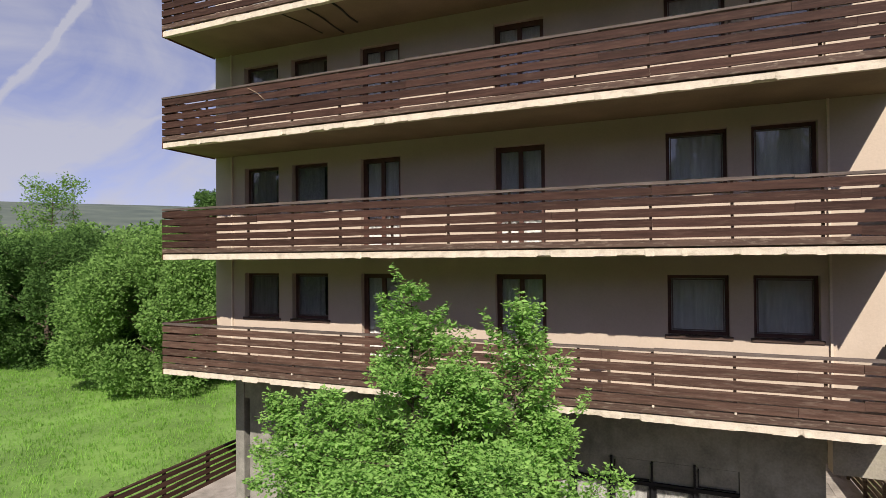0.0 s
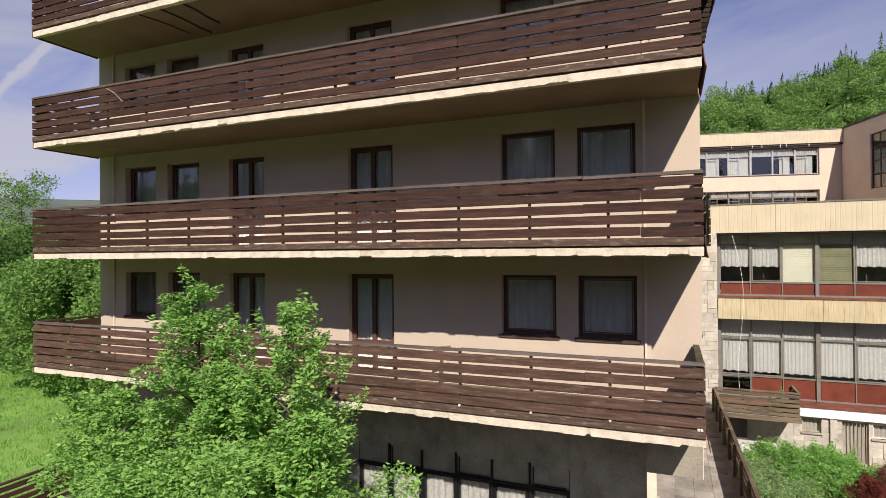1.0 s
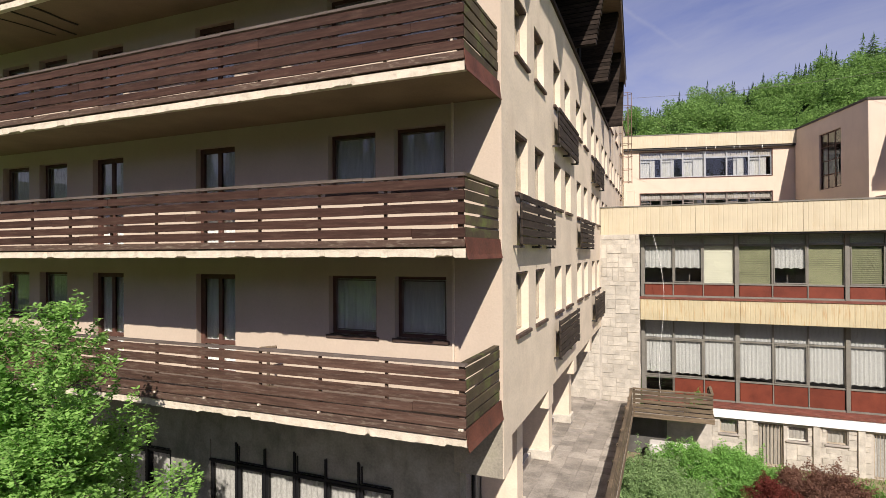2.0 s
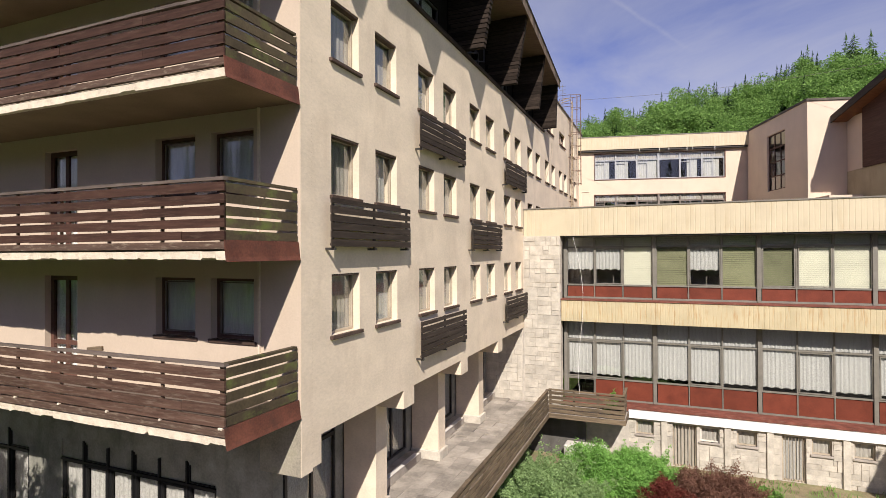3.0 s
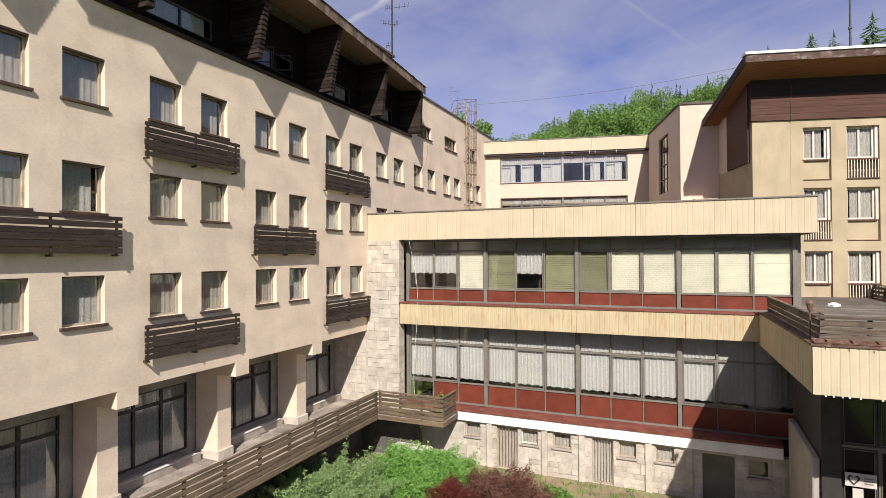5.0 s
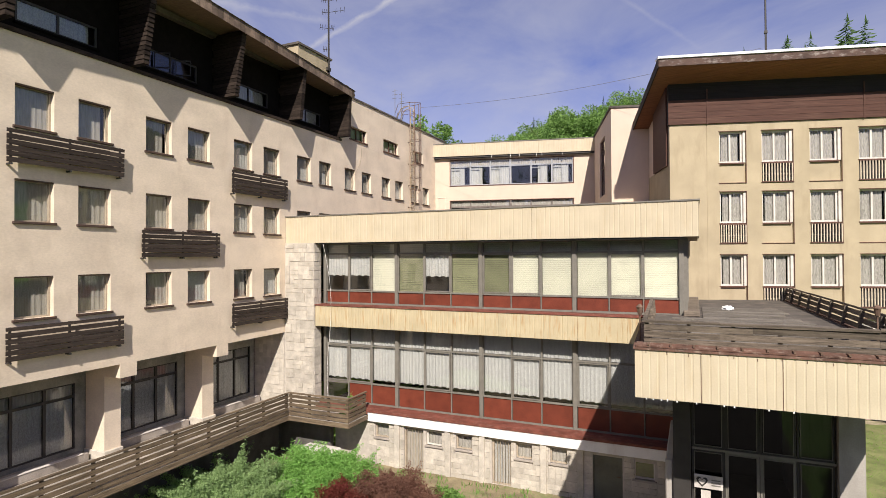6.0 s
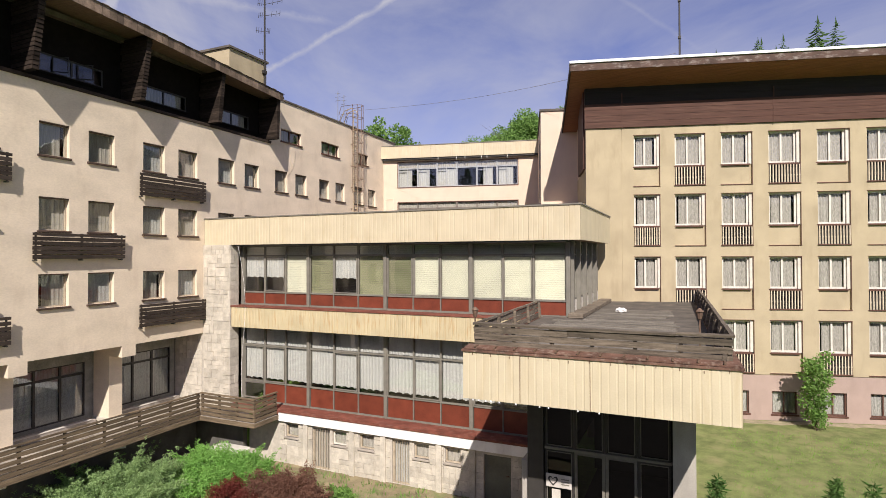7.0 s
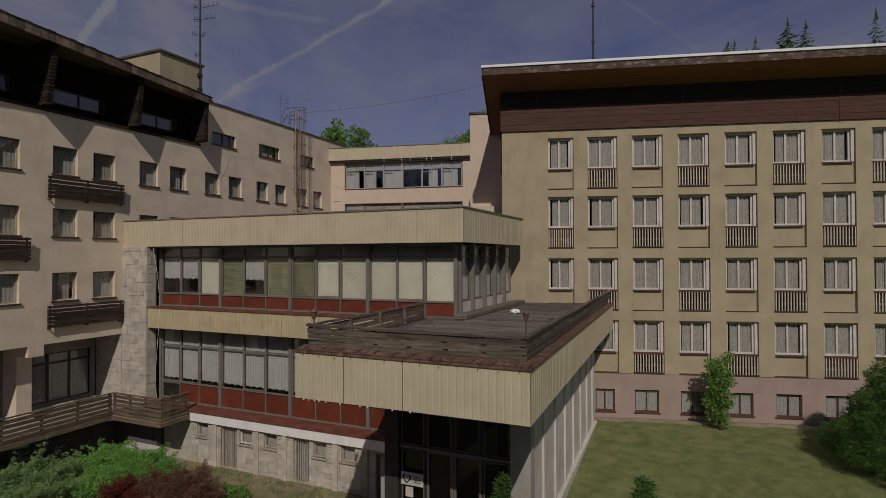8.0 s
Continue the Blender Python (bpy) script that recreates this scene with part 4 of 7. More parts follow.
# wooden boxes below pairs of windows on the side wall
BOX_AT = [(0, 1), (1, 0), (1, 2), (2, 1), (3, 0), (3, 2)]
for k, r in BOX_AT:
    y0 = BAYS[k] - 0.31
    z0 = (5.15, 8.05, 10.72)[r]
    bx = part("window_balustrade", boxes((y0 + 0.03, y0 + 3.5, -0.176, -0.146, z0 + 0.02, z0 + 0.06)), M_WOODGREY, hotel, "dark timber board balustrade on steel brackets", C)
    run_of_boards(bx, C @ pose(y0, -0.21, 0), 3.53, [z0 + 0.162 * i for i in range(5)], 0.135, 0.03, M_WOODGREY, 3.9, r + k)
    run_of_boards(bx, C @ pose(y0, -0.22, 0), 3.53, [z0 + 0.835], 0.10, 0.035, M_WOODGREY, 3.9, r + k + 1, "rail")
    for e in (0.12, 1.76, 3.40):
        place("bracket", cached("bx_bracket", lambda: mesh_of("bracket", boxes((-0.025, 0.025, -0.22, 0.0, -0.07, -0.02), (-0.03, 0.03, -0.178, -0.14, -0.05, 0.95)), M_ALUDARK)), bx, C @ pose(y0 + e, 0, z0))

# shingled top storey, its colour blackened for the shade under the deep eave


def eave_x(y):
    return 4.39 + 0.06 * (33.3 - y)


def eave_z(y):
    return 16.86 + 0.04 * (33.3 - y)


ATTIC_WIN = [(16.15 + 4.17 * k + 0.95, 16.15 + 4.17 * k + 3.45, 15.0, 15.72) for k in range(-1, 4)]
part("attic_wall", holed(bmesh.new(), 11.6, 33.0, 14.5, 17.15, ATTIC_WIN, 0.2), M_SHINGLE, hotel, "shingled attic wall blackened for eave shade", C @ pose(0, 0.55, 0))
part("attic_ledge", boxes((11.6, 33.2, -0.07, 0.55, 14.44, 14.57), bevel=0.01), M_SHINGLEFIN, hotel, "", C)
for (a, b, z0, z1), cur in zip(ATTIC_WIN, ("net", "net", None, "grey", "grey")):
    win = window(hotel, C @ pose(a, 0.55, z0), b - a, z1 - z0, M_ALUDARK, ((b - a) / 2,), (), 0.03, cur, (0, 0.92), M_SHINGLE, 0.07, name="attic_window")
    if cur is None:
        for e in (0.5, 1.45):
            place("open_casement", mesh_of("open_casement", boxes((0, 0.03, 0, 0.03, 0, 0.6), (0.03, 0.55, 0, 0.03, 0, 0.04), (0.03, 0.55, 0, 0.03, 0.56, 0.6), (0.52, 0.55, 0, 0.03, 0.04, 0.56)), M_ALUDARK), win, C @ pose(a + e, 0.56, z0 + 0.06, 0, 0, -55))
bm = bmesh.new()
ring = [(eave_x(11.0), 11.0), (eave_x(33.3), 33.3)]
lo = [bm.verts.new((x, y, eave_z(y))) for x, y in ring] + [bm.verts.new((2.9, 33.3, 16.98)), bm.verts.new((3.0, 11.0, 17.85))]
hi = [bm.verts.new(v.co + Vector((0, 0, 0.10))) for v in lo]
bm.faces.new(lo)
bm.faces.new(hi[::-1])
for i in range(4):
    bm.faces.new((lo[i], hi[i], hi[(i + 1) % 4], lo[(i + 1) % 4]))
bmesh.ops.recalc_face_normals(bm, faces=bm.faces[:])
eave = part("eave", bm, M_EAVE, hotel, "deep boarded eave with a shingled edge")
yy = 11.0
i = 0
while yy < 33.2:
    bm = bmesh.new()
    y2 = yy + 0.3
    h = 0.40 + 0.03 * ((i * 7) % 3)
    v = []
    for y in (yy + 0.006, y2 - 0.006):
        x, z = eave_x(y), eave_z(y)
        v += [bm.verts.new(p) for p in ((x + 0.002, y, z - 0.16), (x + 0.035, y, z - 0.16), (x + 0.035, y, z - 0.16 + h), (x + 0.002, y, z - 0.16 + h))]
    for f in ((0, 1, 2, 3), (7, 6, 5, 4), (0, 4, 5, 1), (1, 5, 6, 2), (2, 6, 7, 3), (3, 7, 4, 0)):
        bm.faces.new([v[q] for q in f])
    bmesh.ops.recalc_face_normals(bm, faces=bm.faces[:])
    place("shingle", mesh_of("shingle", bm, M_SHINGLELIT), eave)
    yy, i = y2, i + 1
# roof sheet above the eave
bm = bmesh.new()
v = [bm.verts.new(p) for p in ((eave_x(11.0) + 0.08, 11.0, eave_z(11.0) + 0.25), (eave_x(33.3) + 0.08, 33.3, eave_z(33.3) + 0.25), (1.5, 33.3, 17.5), (1.5, 11.0, 18.7))]
bm.faces.new(v)
bmesh.ops.solidify(bm, geom=bm.faces[:], thickness=0.05)
part("roof_sheet", bm, M_ROOF, hotel)
# fins between the attic windows, shingled over
for k in range(6):
    y0 = 11.98 + 4.17 * k
    y1 = y0 + 0.20
    wx = wall_x(y0)
    top = eave_z(y0) - 0.01
    low_x, top_x = wx + 0.70, min(eave_x(y0) - 0.10, wx + 1.18)
    bm = bmesh.new()
    prof = [(wx - 0.55, 14.58), (low_x, 14.58), (low_x + 0.02, 14.66), (top_x, top), (wx - 0.55, top)]
    a = [bm.verts.new((x, y0 + 0.02, z)) for x, z in prof]
    b = [bm.verts.new((x, y1, z)) for x, z in prof]
    bm.faces.new(a)
    bm.faces.new(b[::-1])
    for i in range(len(prof)):
        j = (i + 1) % len(prof)
        bm.faces.new((a[i], b[i], b[j], a[j]))
    bmesh.ops.recalc_face_normals(bm, faces=bm.faces[:])
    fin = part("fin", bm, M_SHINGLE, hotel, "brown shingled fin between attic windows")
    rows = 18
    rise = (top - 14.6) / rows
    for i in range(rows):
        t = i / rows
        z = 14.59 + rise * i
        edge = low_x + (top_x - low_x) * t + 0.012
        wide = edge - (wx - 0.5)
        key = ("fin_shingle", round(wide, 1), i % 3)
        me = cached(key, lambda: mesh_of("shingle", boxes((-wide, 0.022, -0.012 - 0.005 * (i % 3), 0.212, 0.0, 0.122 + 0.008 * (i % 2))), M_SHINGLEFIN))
        place("shingle", me, fin, pose(edge, y0 + 0.018, z, 1.5, 0, 0))

# stair head on the roof
part("stair_head", boxes((-2.2, 1.15, 32.5, 35.5, 17.25, 20.0)), M_OCHRE, hotel, "ochre rendered roof stair head")
part("stair_head_roof", boxes((-2.3, 1.25, 32.4, 35.6, 20.0, 20.12)), M_ROOF, hotel)
part("roof_edge", boxes((33.4, 48.0, -0.06, 0.4, 17.1, 17.2)), M_ROOF, hotel, "", C)

# ---------------------------------------------------------------- terrace in front of and beside the hotel
bm = bmesh.new()
prism(bm, [(-12.7, 8.0), (5.42, 8.0), (5.07, 26.93), (8.18, 26.93), (8.18, 28.4), (3.6, 28.4), (1.6, 28.4), (1.6, 12.2), (-12.7, 14.2)], 0.94, 1.06)
terrace = tagged(place("terrace", mesh_of("terrace", bm, M_CONC)), "raised concrete terrace with weathered slab paving", "terrace", kind="structure")
part("retaining_wall", boxes((3.2, 3.5, 8.2, 28.3, -1.4, 0.93)), M_UNDER, terrace, "undercroft wall coloured dark for terrace shade")
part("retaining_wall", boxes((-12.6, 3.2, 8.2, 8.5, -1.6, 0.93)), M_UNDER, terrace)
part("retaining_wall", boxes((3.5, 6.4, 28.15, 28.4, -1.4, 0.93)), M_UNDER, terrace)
RAIL = pose(5.07, 26.95, 0, 0, 0, 90 + SKEW) @ pose(-18.95, 0, 0)
part("edge_board", boxes((0.0, 18.95, -0.035, -0.003, 0.88, 1.065)), M_WOODPALE, terrace, "", RAIL)
part("edge_board", boxes((5.1, 8.2, 26.89, 26.925, 0.88, 1.065)), M_WOODPALE, terrace)
part("edge_board", boxes((8.185, 8.22, 26.93, 28.4, 0.88, 1.065)), M_WOODPALE, terrace)
for i in range(4):
    part("vent", boxes((-0.35, 0.35, -0.06, 0.06, -0.06, 0.06), bevel=0.015), M_WHITEWALL, terrace, "pale lamp housing under the terrace", pose(4.35, 15.1 + 4.2 * i, 0.62, 0, 0, 60))


def railing(name, label, m, length, z0, rows, pitch, bh, mat, posts, post_h, cap=True, seg=4.1, seed=0, out=True):
    """A run of horizontal boards on posts, along u."""
    t = thing(name, m @ pose(0, 0, z0), label, "railing")
    run_of_boards(t, m, length, [z0 + 0.04 + pitch * i for i in range(rows)], bh, 0.035, mat, seg, seed)
    if cap:
        run_of_boards(t, m @ pose(0, -0.03, 0), length, [z0 + 0.04 + pitch * rows], 0.05, 0.10, mat, seg, seed + 1, "handrail")
    me = cached(("post", post_h, mat.name), lambda: mesh_of("post", boxes((-0.04, 0.04, 0.037, 0.117, 0, post_h)), mat))
    for i in range(posts):
        place("post", me, t, m @ pose(0.06 + (length - 0.12) * i / (posts - 1), 0, z0))
    return t


railing("terrace_railing", "weathered brown board railing along the terrace edge", RAIL, 18.95, 1.06, 5, 0.187, 0.132, M_WOODPALE, 14, 1.0)
railing("terrace_railing", "weathered board railing across the terrace end", pose(5.07, 26.96, 0), 3.1, 1.06, 5, 0.187, 0.132, M_WOODPALE, 4, 1.0)
railing("terrace_railing", "short weathered board railing by the stone wall", pose(8.16, 26.98, 0, 0, 0, 91), 1.42, 1.06, 5, 0.187, 0.132, M_WOODPALE, 3, 1.0)
railing("fence", "brown board fence beside the meadow", pose(-12.62, 3.0, 0, 0, 0, 90), 11.0, 1.0, 5, 0.19, 0.12, M_WOOD, 8, 1.05)

rnd = random.Random(17)
for i in range(6):
    for j in range(31):
        if rnd.random() < 0.04:
            continue
        me = cached(("slab", (i * 3 + j) % 4), lambda: mesh_of("paving_slab", boxes((0.003, 0.497, 0.003, 0.517, 0, 0.04), bevel=0.003), M_PAVE))
        place("paving_slab", me, terrace, pose(1.95 + 0.5 * i, 12.3 + 0.52 * j, 1.062 + rnd.uniform(-0.004, 0.004), rnd.uniform(-0.4, 0.4), rnd.uniform(-0.4, 0.4), 0))
part("abutment", boxes((5.7, 7.4, 26.9, 27.6, -1.2, -0.2), bevel=0.05), M_WHITEWALL, terrace, "pale concrete abutment below the terrace")

# ---------------------------------------------------------------- glazed restaurant building
G = pose(0, 29.19, 0)
glazed = thing("restaurant_building", pose(5.4, 28.4, -1.1), "glazed restaurant block with yellow fascias, red panels and stone base", "building")
POSTS = [5.4, 9.25, 13.24, 17.1, 20.92]


def ribbed(u0, u1, z0, z1, pitch=0.18, deep=0.007):
    """Ribbed sheet: flat pans with narrow upstanding seams."""
    bm = bmesh.new()
    n = max(1, round((u1 - u0) / pitch))
    p = (u1 - u0) / n
    pts = []
    for i in range(n):
        a = u0 + i * p
        pts += [(a, 0.0), (a + p * 0.72, 0.0), (a + p * 0.80, deep), (a + p * 0.92, deep)]
    pts.append((u1, 0.0))
    lo = [bm.verts.new((u, d, z0)) for u, d in pts]
    hi = [bm.verts.new((u, d, z1)) for u, d in pts]
    for i in range(len(pts) - 1):
        bm.faces.new((lo[i], lo[i + 1], hi[i + 1], hi[i]))
    return bm


def fascia(name, parent, m, u0, u1, z0, z1, depth, mat, label="", back=None, top=None, sheet=4.0, lift=0.0):
    """A boxed fascia faced with ribbed sheets, each sheet a piece of its own."""
    f = part(name, boxes((u0 + 0.03, u1 - 0.03, 0.04, depth, z0 + 0.01, z1 - 0.01)), back or M_SOFFIT, parent, label, m)
    u = u0
    while u < u1 - 0.01:
        b = min(u1, u + sheet)
        if u1 - b < 0.6:
            b = u1
        place("ribbed_sheet", mesh_of("ribbed_sheet", ribbed(u + 0.004, b - 0.004, z0, z1), mat), f, m)
        u = b
    if top:
        place("flashing", mesh_of("flashing", boxes((u0 - 0.03, u1 + 0.03, -0.035, depth, z1 + lift, z1 + 0.05 + lift)), top), f, m)
    return f


FY = pose(0, 28.5, 0)
fascia("roof_fascia", glazed, FY, 3.62, 21.5, 8.66, 9.9, 0.7, M_YELLOW, "tall ribbed yellow roof fascia", top=M_ALU)
fascia("roof_fascia", glazed, pose(21.5, 28.5, 0, 0, 0, 90), 0.0, 7.6, 8.66, 9.9, 0.55, M_YELLOW, "tall ribbed yellow roof fascia", top=M_ALU, lift=0.005)
fascia("floor_fascia", glazed, FY, 5.33, 20.2, 4.83, 5.77, 0.66, M_YELLOWRUST, "rust-streaked ribbed yellow floor fascia", top=M_REDFLASH)
part("roof", boxes((3.9, 20.9, 29.25, 36.5, 9.3, 9.6)), M_ROOF, glazed)
part("soffit", boxes((5.4, 20.94, 28.56, 29.19, 8.60, 8.658)), M_ALUDARK, glazed)
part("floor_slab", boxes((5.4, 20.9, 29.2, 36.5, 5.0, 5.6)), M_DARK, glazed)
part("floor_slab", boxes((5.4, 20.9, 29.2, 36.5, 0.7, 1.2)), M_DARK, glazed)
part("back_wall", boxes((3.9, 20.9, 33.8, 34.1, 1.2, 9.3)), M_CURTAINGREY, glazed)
part("ledge", boxes((8.2, 20.4, 28.36, 29.19, 1.2, 1.29)), M_REDFLASH, glazed, "red-brown ledge with flaking patches")
part("white_band", boxes((8.2, 20.4, 28.40, 28.75, 0.8, 1.2), bevel=0.01), M_WHITE, glazed, "white painted band")
part("ledge", boxes((5.4, 8.2, 28.42, 29.19, 1.1, 1.29)), M_REDFLASH, glazed)



def sash(m, w, h):
    """An opening light: a second, inner frame standing a little proud."""
    def make():
        bm = bmesh.new()
        ring_frame(bm, w - 0.09, h - 0.09, -0.022, 0.03, 0.04)
        return mesh_of("opening_sash", bm, M_ALU)
    place("opening_sash", cached(("sash", round(w, 3), h), make), glazed, m @ pose(0.045, 0, 0.045))


UP_CURT = ["half", "half", "blind", "olive", "half", "olive", "olive", "blind", "blind", "blind", "olivepale", "blind"]
for b in range(4):
    u0, u1 = POSTS[b], POSTS[b + 1]
    for z0, z1 in ((1.29, 4.82), (5.82, 8.6)):
        part("mullion", boxes((u0 - 0.075, u0 + 0.075, -0.06, 0.16, z0, z1), bevel=0.008), M_ALU, glazed, "", G)
    w = (u1 - u0 - 0.15) / 3
    for c in range(3):
        a = u0 + 0.075 + c * w
        if c:
            part("glazing_bar", boxes((a - 0.02, a + 0.02, -0.025, 0.1, 5.9, 6.44)), M_ALU, glazed, "", G)
            part("glazing_bar", boxes((a - 0.02, a + 0.02, -0.025, 0.1, 1.36, 2.22)), M_ALU, glazed, "", G)
        # upper storey
        kind = UP_CURT[b * 3 + c]
        cur = {"half": "net", "blind": "blind", "olive": "olive", "olivepale": "blind"}[kind]
        window(glazed, G @ pose(a, 0, 6.44), w, 1.70, M_ALU, (), (), 0.0, cur, (0, 1), None, 0.032, low=0.37 if kind == "half" else 0.0)
        if b * 3 + c in (1, 4, 6, 7, 10):
            sash(G @ pose(a, 0, 6.44), w, 1.70)
        if b * 3 + c in (0, 1, 4, 7, 9):
            sash(G @ pose(a, 0, 2.22), w, 1.72)
        window(glazed, G @ pose(a, 0, 8.14), w, 0.46, M_ALU, (), (), 0.0, "blind", (0, 1), None, 0.045, name="top_light")
        part("spandrel", boxes((a + 0.03, a + w - 0.03, 0.02, 0.08, 5.90, 6.42), bevel=0.006), M_RED, glazed, "dark red spandrel panel", G)
        # lower storey
        window(glazed, G @ pose(a, 0, 2.22), w, 1.72, M_ALU, (), (), 0.0, "net", (0, 1), None, 0.032, low=0.06)
        window(glazed, G @ pose(a, 0, 3.94), w, 0.84, M_ALU, (), (), 0.0, "net", (0, 1), None, 0.03, name="top_light")
        if b == 0 and c == 0:
            window(glazed, G @ pose(a, 0, 1.42), w, 0.78, M_ALU, (), (), 0.0, None, name="vent_window")
        else:
            part("spandrel", boxes((a + 0.03, a + w - 0.03, 0.02, 0.08, 1.36, 2.20), bevel=0.006), M_RED, glazed, "dark red spandrel panel", G)
    for z0, z1 in ((5.82, 5.9), (6.40, 6.45), (1.29, 1.36), (2.19, 2.23)):
        part("transom", boxes((u0 + 0.075, u1 - 0.075, -0.02, 0.1, z0, z1)), M_ALU, glazed, "", G)
part("mullion", boxes((POSTS[4] - 0.075, POSTS[4] + 0.075, -0.06, 0.16, 1.29, 4.82), (POSTS[4] - 0.075, POSTS[4] + 0.075, -0.06, 0.16, 5.82, 8.6)), M_ALU, glazed, "", G)
# added inner wall greys the black panes in place of their reflections
part("partition", boxes((5.5, 20.7, 1.3, 1.4, 5.86, 8.6)), M_CONC, glazed, "", G)
# side of the upper storey
S = pose(20.95, 29.3, 0, 0, 0, 90)
for i in range(5):
    window(glazed, S @ pose(i * 1.32, 0, 6.44), 1.3, 2.15, M_ALU, (), (1.7,), 0.0, "net", (0, 1), None, 0.06)
    part("mullion", boxes((i * 1.32 - 0.05, i * 1.32 + 0.05, -0.16, 0.06, 5.86, 8.66)), M_ALU, glazed, "", S)
    part("spandrel", boxes((i * 1.32 + 0.05, i * 1.32 + 1.27, 0.0, 0.06, 5.9, 6.42)), M_FRAMEWHITE, glazed, "", S)


def ashlar(parent, m, u0, u1, z0, z1, holes, seed, course=0.21, lo=0.28, hi=0.75):
    """Squared rubble: blocks of uneven length in courses, some two courses high."""
    rnd = random.Random(seed)
    rows = round((z1 - z0) / course)
    h = (z1 - z0) / rows
    taken = set()
    step = 0.125
    cols = int((u1 - u0) / step)

    def free(i, j):
        u, z = u0 + (i + 0.5) * step, z0 + (j + 0.5) * h
        return (i, j) not in taken and i < cols and j < rows and not any(a - 0.03 < u < b + 0.03 and c - 0.08 < z < d + 0.08 for a, b, c, d in holes)
    count = 0
    for j in range(rows):
        for i in range(cols):
            if not free(i, j):
                continue
            n = rnd.randint(2, 5)
            tall = 2 if rnd.random() < 0.4 else 1
            k = 0
            while k < n and free(i + k, j):
                k += 1
            if tall == 2 and not all(free(i + q, j + 1) for q in range(k)):
                tall = 1
            for q in range(k):
                for s in range(tall):
                    taken.add((i + q, j + s))
            out = rnd.choice((0.010, 0.014, 0.020, 0.030))
            key = ("stone", k, tall, out)

            def make():
                bm = bmesh.new()
                w, hh = k * step, h * tall
                box(bm, 0.004, w - 0.004, -out, 0.02, 0.004, hh - 0.004)
                for v in bm.verts:
                    if v.co.y < 0:
                        v.co.x += 0.007 if v.co.x < w / 2 else -0.007
                        v.co.z += 0.007 if v.co.z < hh / 2 else -0.007
                return mesh_of("stone", bm, M_STONE)
            place("stone", cached(key, make), parent, m @ pose(u0 + i * step, 0, z0 + j * h))
            count += 1
    return count


stone = part("stone_wall", boxes((3.60, 5.29, 0.0, 0.55, 1.06, 8.66)), M_MORTAR, glazed, "squared pale stone wall", pose(0, 28.45, 0))
ashlar(stone, pose(0, 28.45, 0), 3.65, 5.28, 1.08, 8.64, [], 3)
ashlar(stone, pose(5.29, 28.45, 0, 0, 0, 90), 0.0, 0.55, 1.3, 8.64, [], 5)
inner = part("stone_wall", boxes((1.75, 3.595, 0.0, 0.5, 1.06, 4.446)), M_MORTAR, glazed, "squared pale stone wall", pose(0, 28.42, 0))
ashlar(inner, pose(0, 28.42, 0), 1.8, 3.59, 1.1, 4.44, [], 13)
BW = pose(0, 28.55, 0)
BASE_WIN = [(8.5, 9.2, 0.12, 0.7), (11.0, 11.72, 0.1, 0.68), (12.35, 13.05, 0.12, 0.7), (14.9, 15.55, 0.1, 0.68), (16.25, 16.9, 0.12, 0.7), (19.3, 20.0, 0.0, 0.62)]
BASE_DOOR = [(9.92, 10.86, -1.07, 0.7), (13.9, 14.7, -1.07, 0.7), (17.85, 18.9, -1.07, 0.66)]
base = part("basement_wall", holed(bmesh.new(), 6.4, 20.6, -1.4, 0.8, BASE_WIN + BASE_DOOR, 0.3), M_MORTAR, glazed, "pale stone basement wall", BW)
ashlar(base, BW, 8.2, 20.5, -1.1, 0.78, BASE_WIN + BASE_DOOR, 8, 0.21)
for i, (a, b, z0, z1) in enumerate(BASE_WIN):
    window(glazed, BW @ pose(a, 0, z0), b - a, z1 - z0, M_FRAMEWHITE if i in (1, 5) else M_FRAMEPALE, (), (), 0.1, None if i == 5 else "grey", sill=M_CONC, f=0.05)
for (a, b, z0, z1), cur in zip(BASE_DOOR, ("grey", "net", None)):
    w, h = b - a, z1 - z0
    d = window(glazed, BW @ pose(a, 0, z0), w, h, M_FRAMEPALE if cur else M_OLIVEDOOR, (), (), 0.1, cur, (0, 1), None, 0.06, M_GLASSDULL, name="basement_door")
    if not cur:
        place("door_panel", mesh_of("door_panel", boxes((0.06, w - 0.06, 0.105, 0.125, 0.05, h - 0.06)), M_OLIVEDOOR), d, BW @ pose(a, 0, z0))
        place("door_handle", mesh_of("door_handle", boxes((w - 0.2, w - 0.08, 0.06, 0.1, 0.98, 1.01), bevel=0.006), M_STEEL), d, BW @ pose(a, 0, z0))
        continue
    bar = mesh_of("grille_bar", boxes((-0.009, 0.009, 0.05, 0.072, 0.02, h - 0.02)), M_FRAMEPALE)
    for i in range(1, 7):
        place("grille_bar", bar, d, BW @ pose(a + w * i / 7, 0, z0))
for u in (9.62, 12.0, 13.5, 16.0, 17.4):
    part("pilaster", boxes((u - 0.12, u + 0.12, -0.10, 0.0, -1.1, 0.8), bevel=0.012), M_STONE, glazed, "", BW)

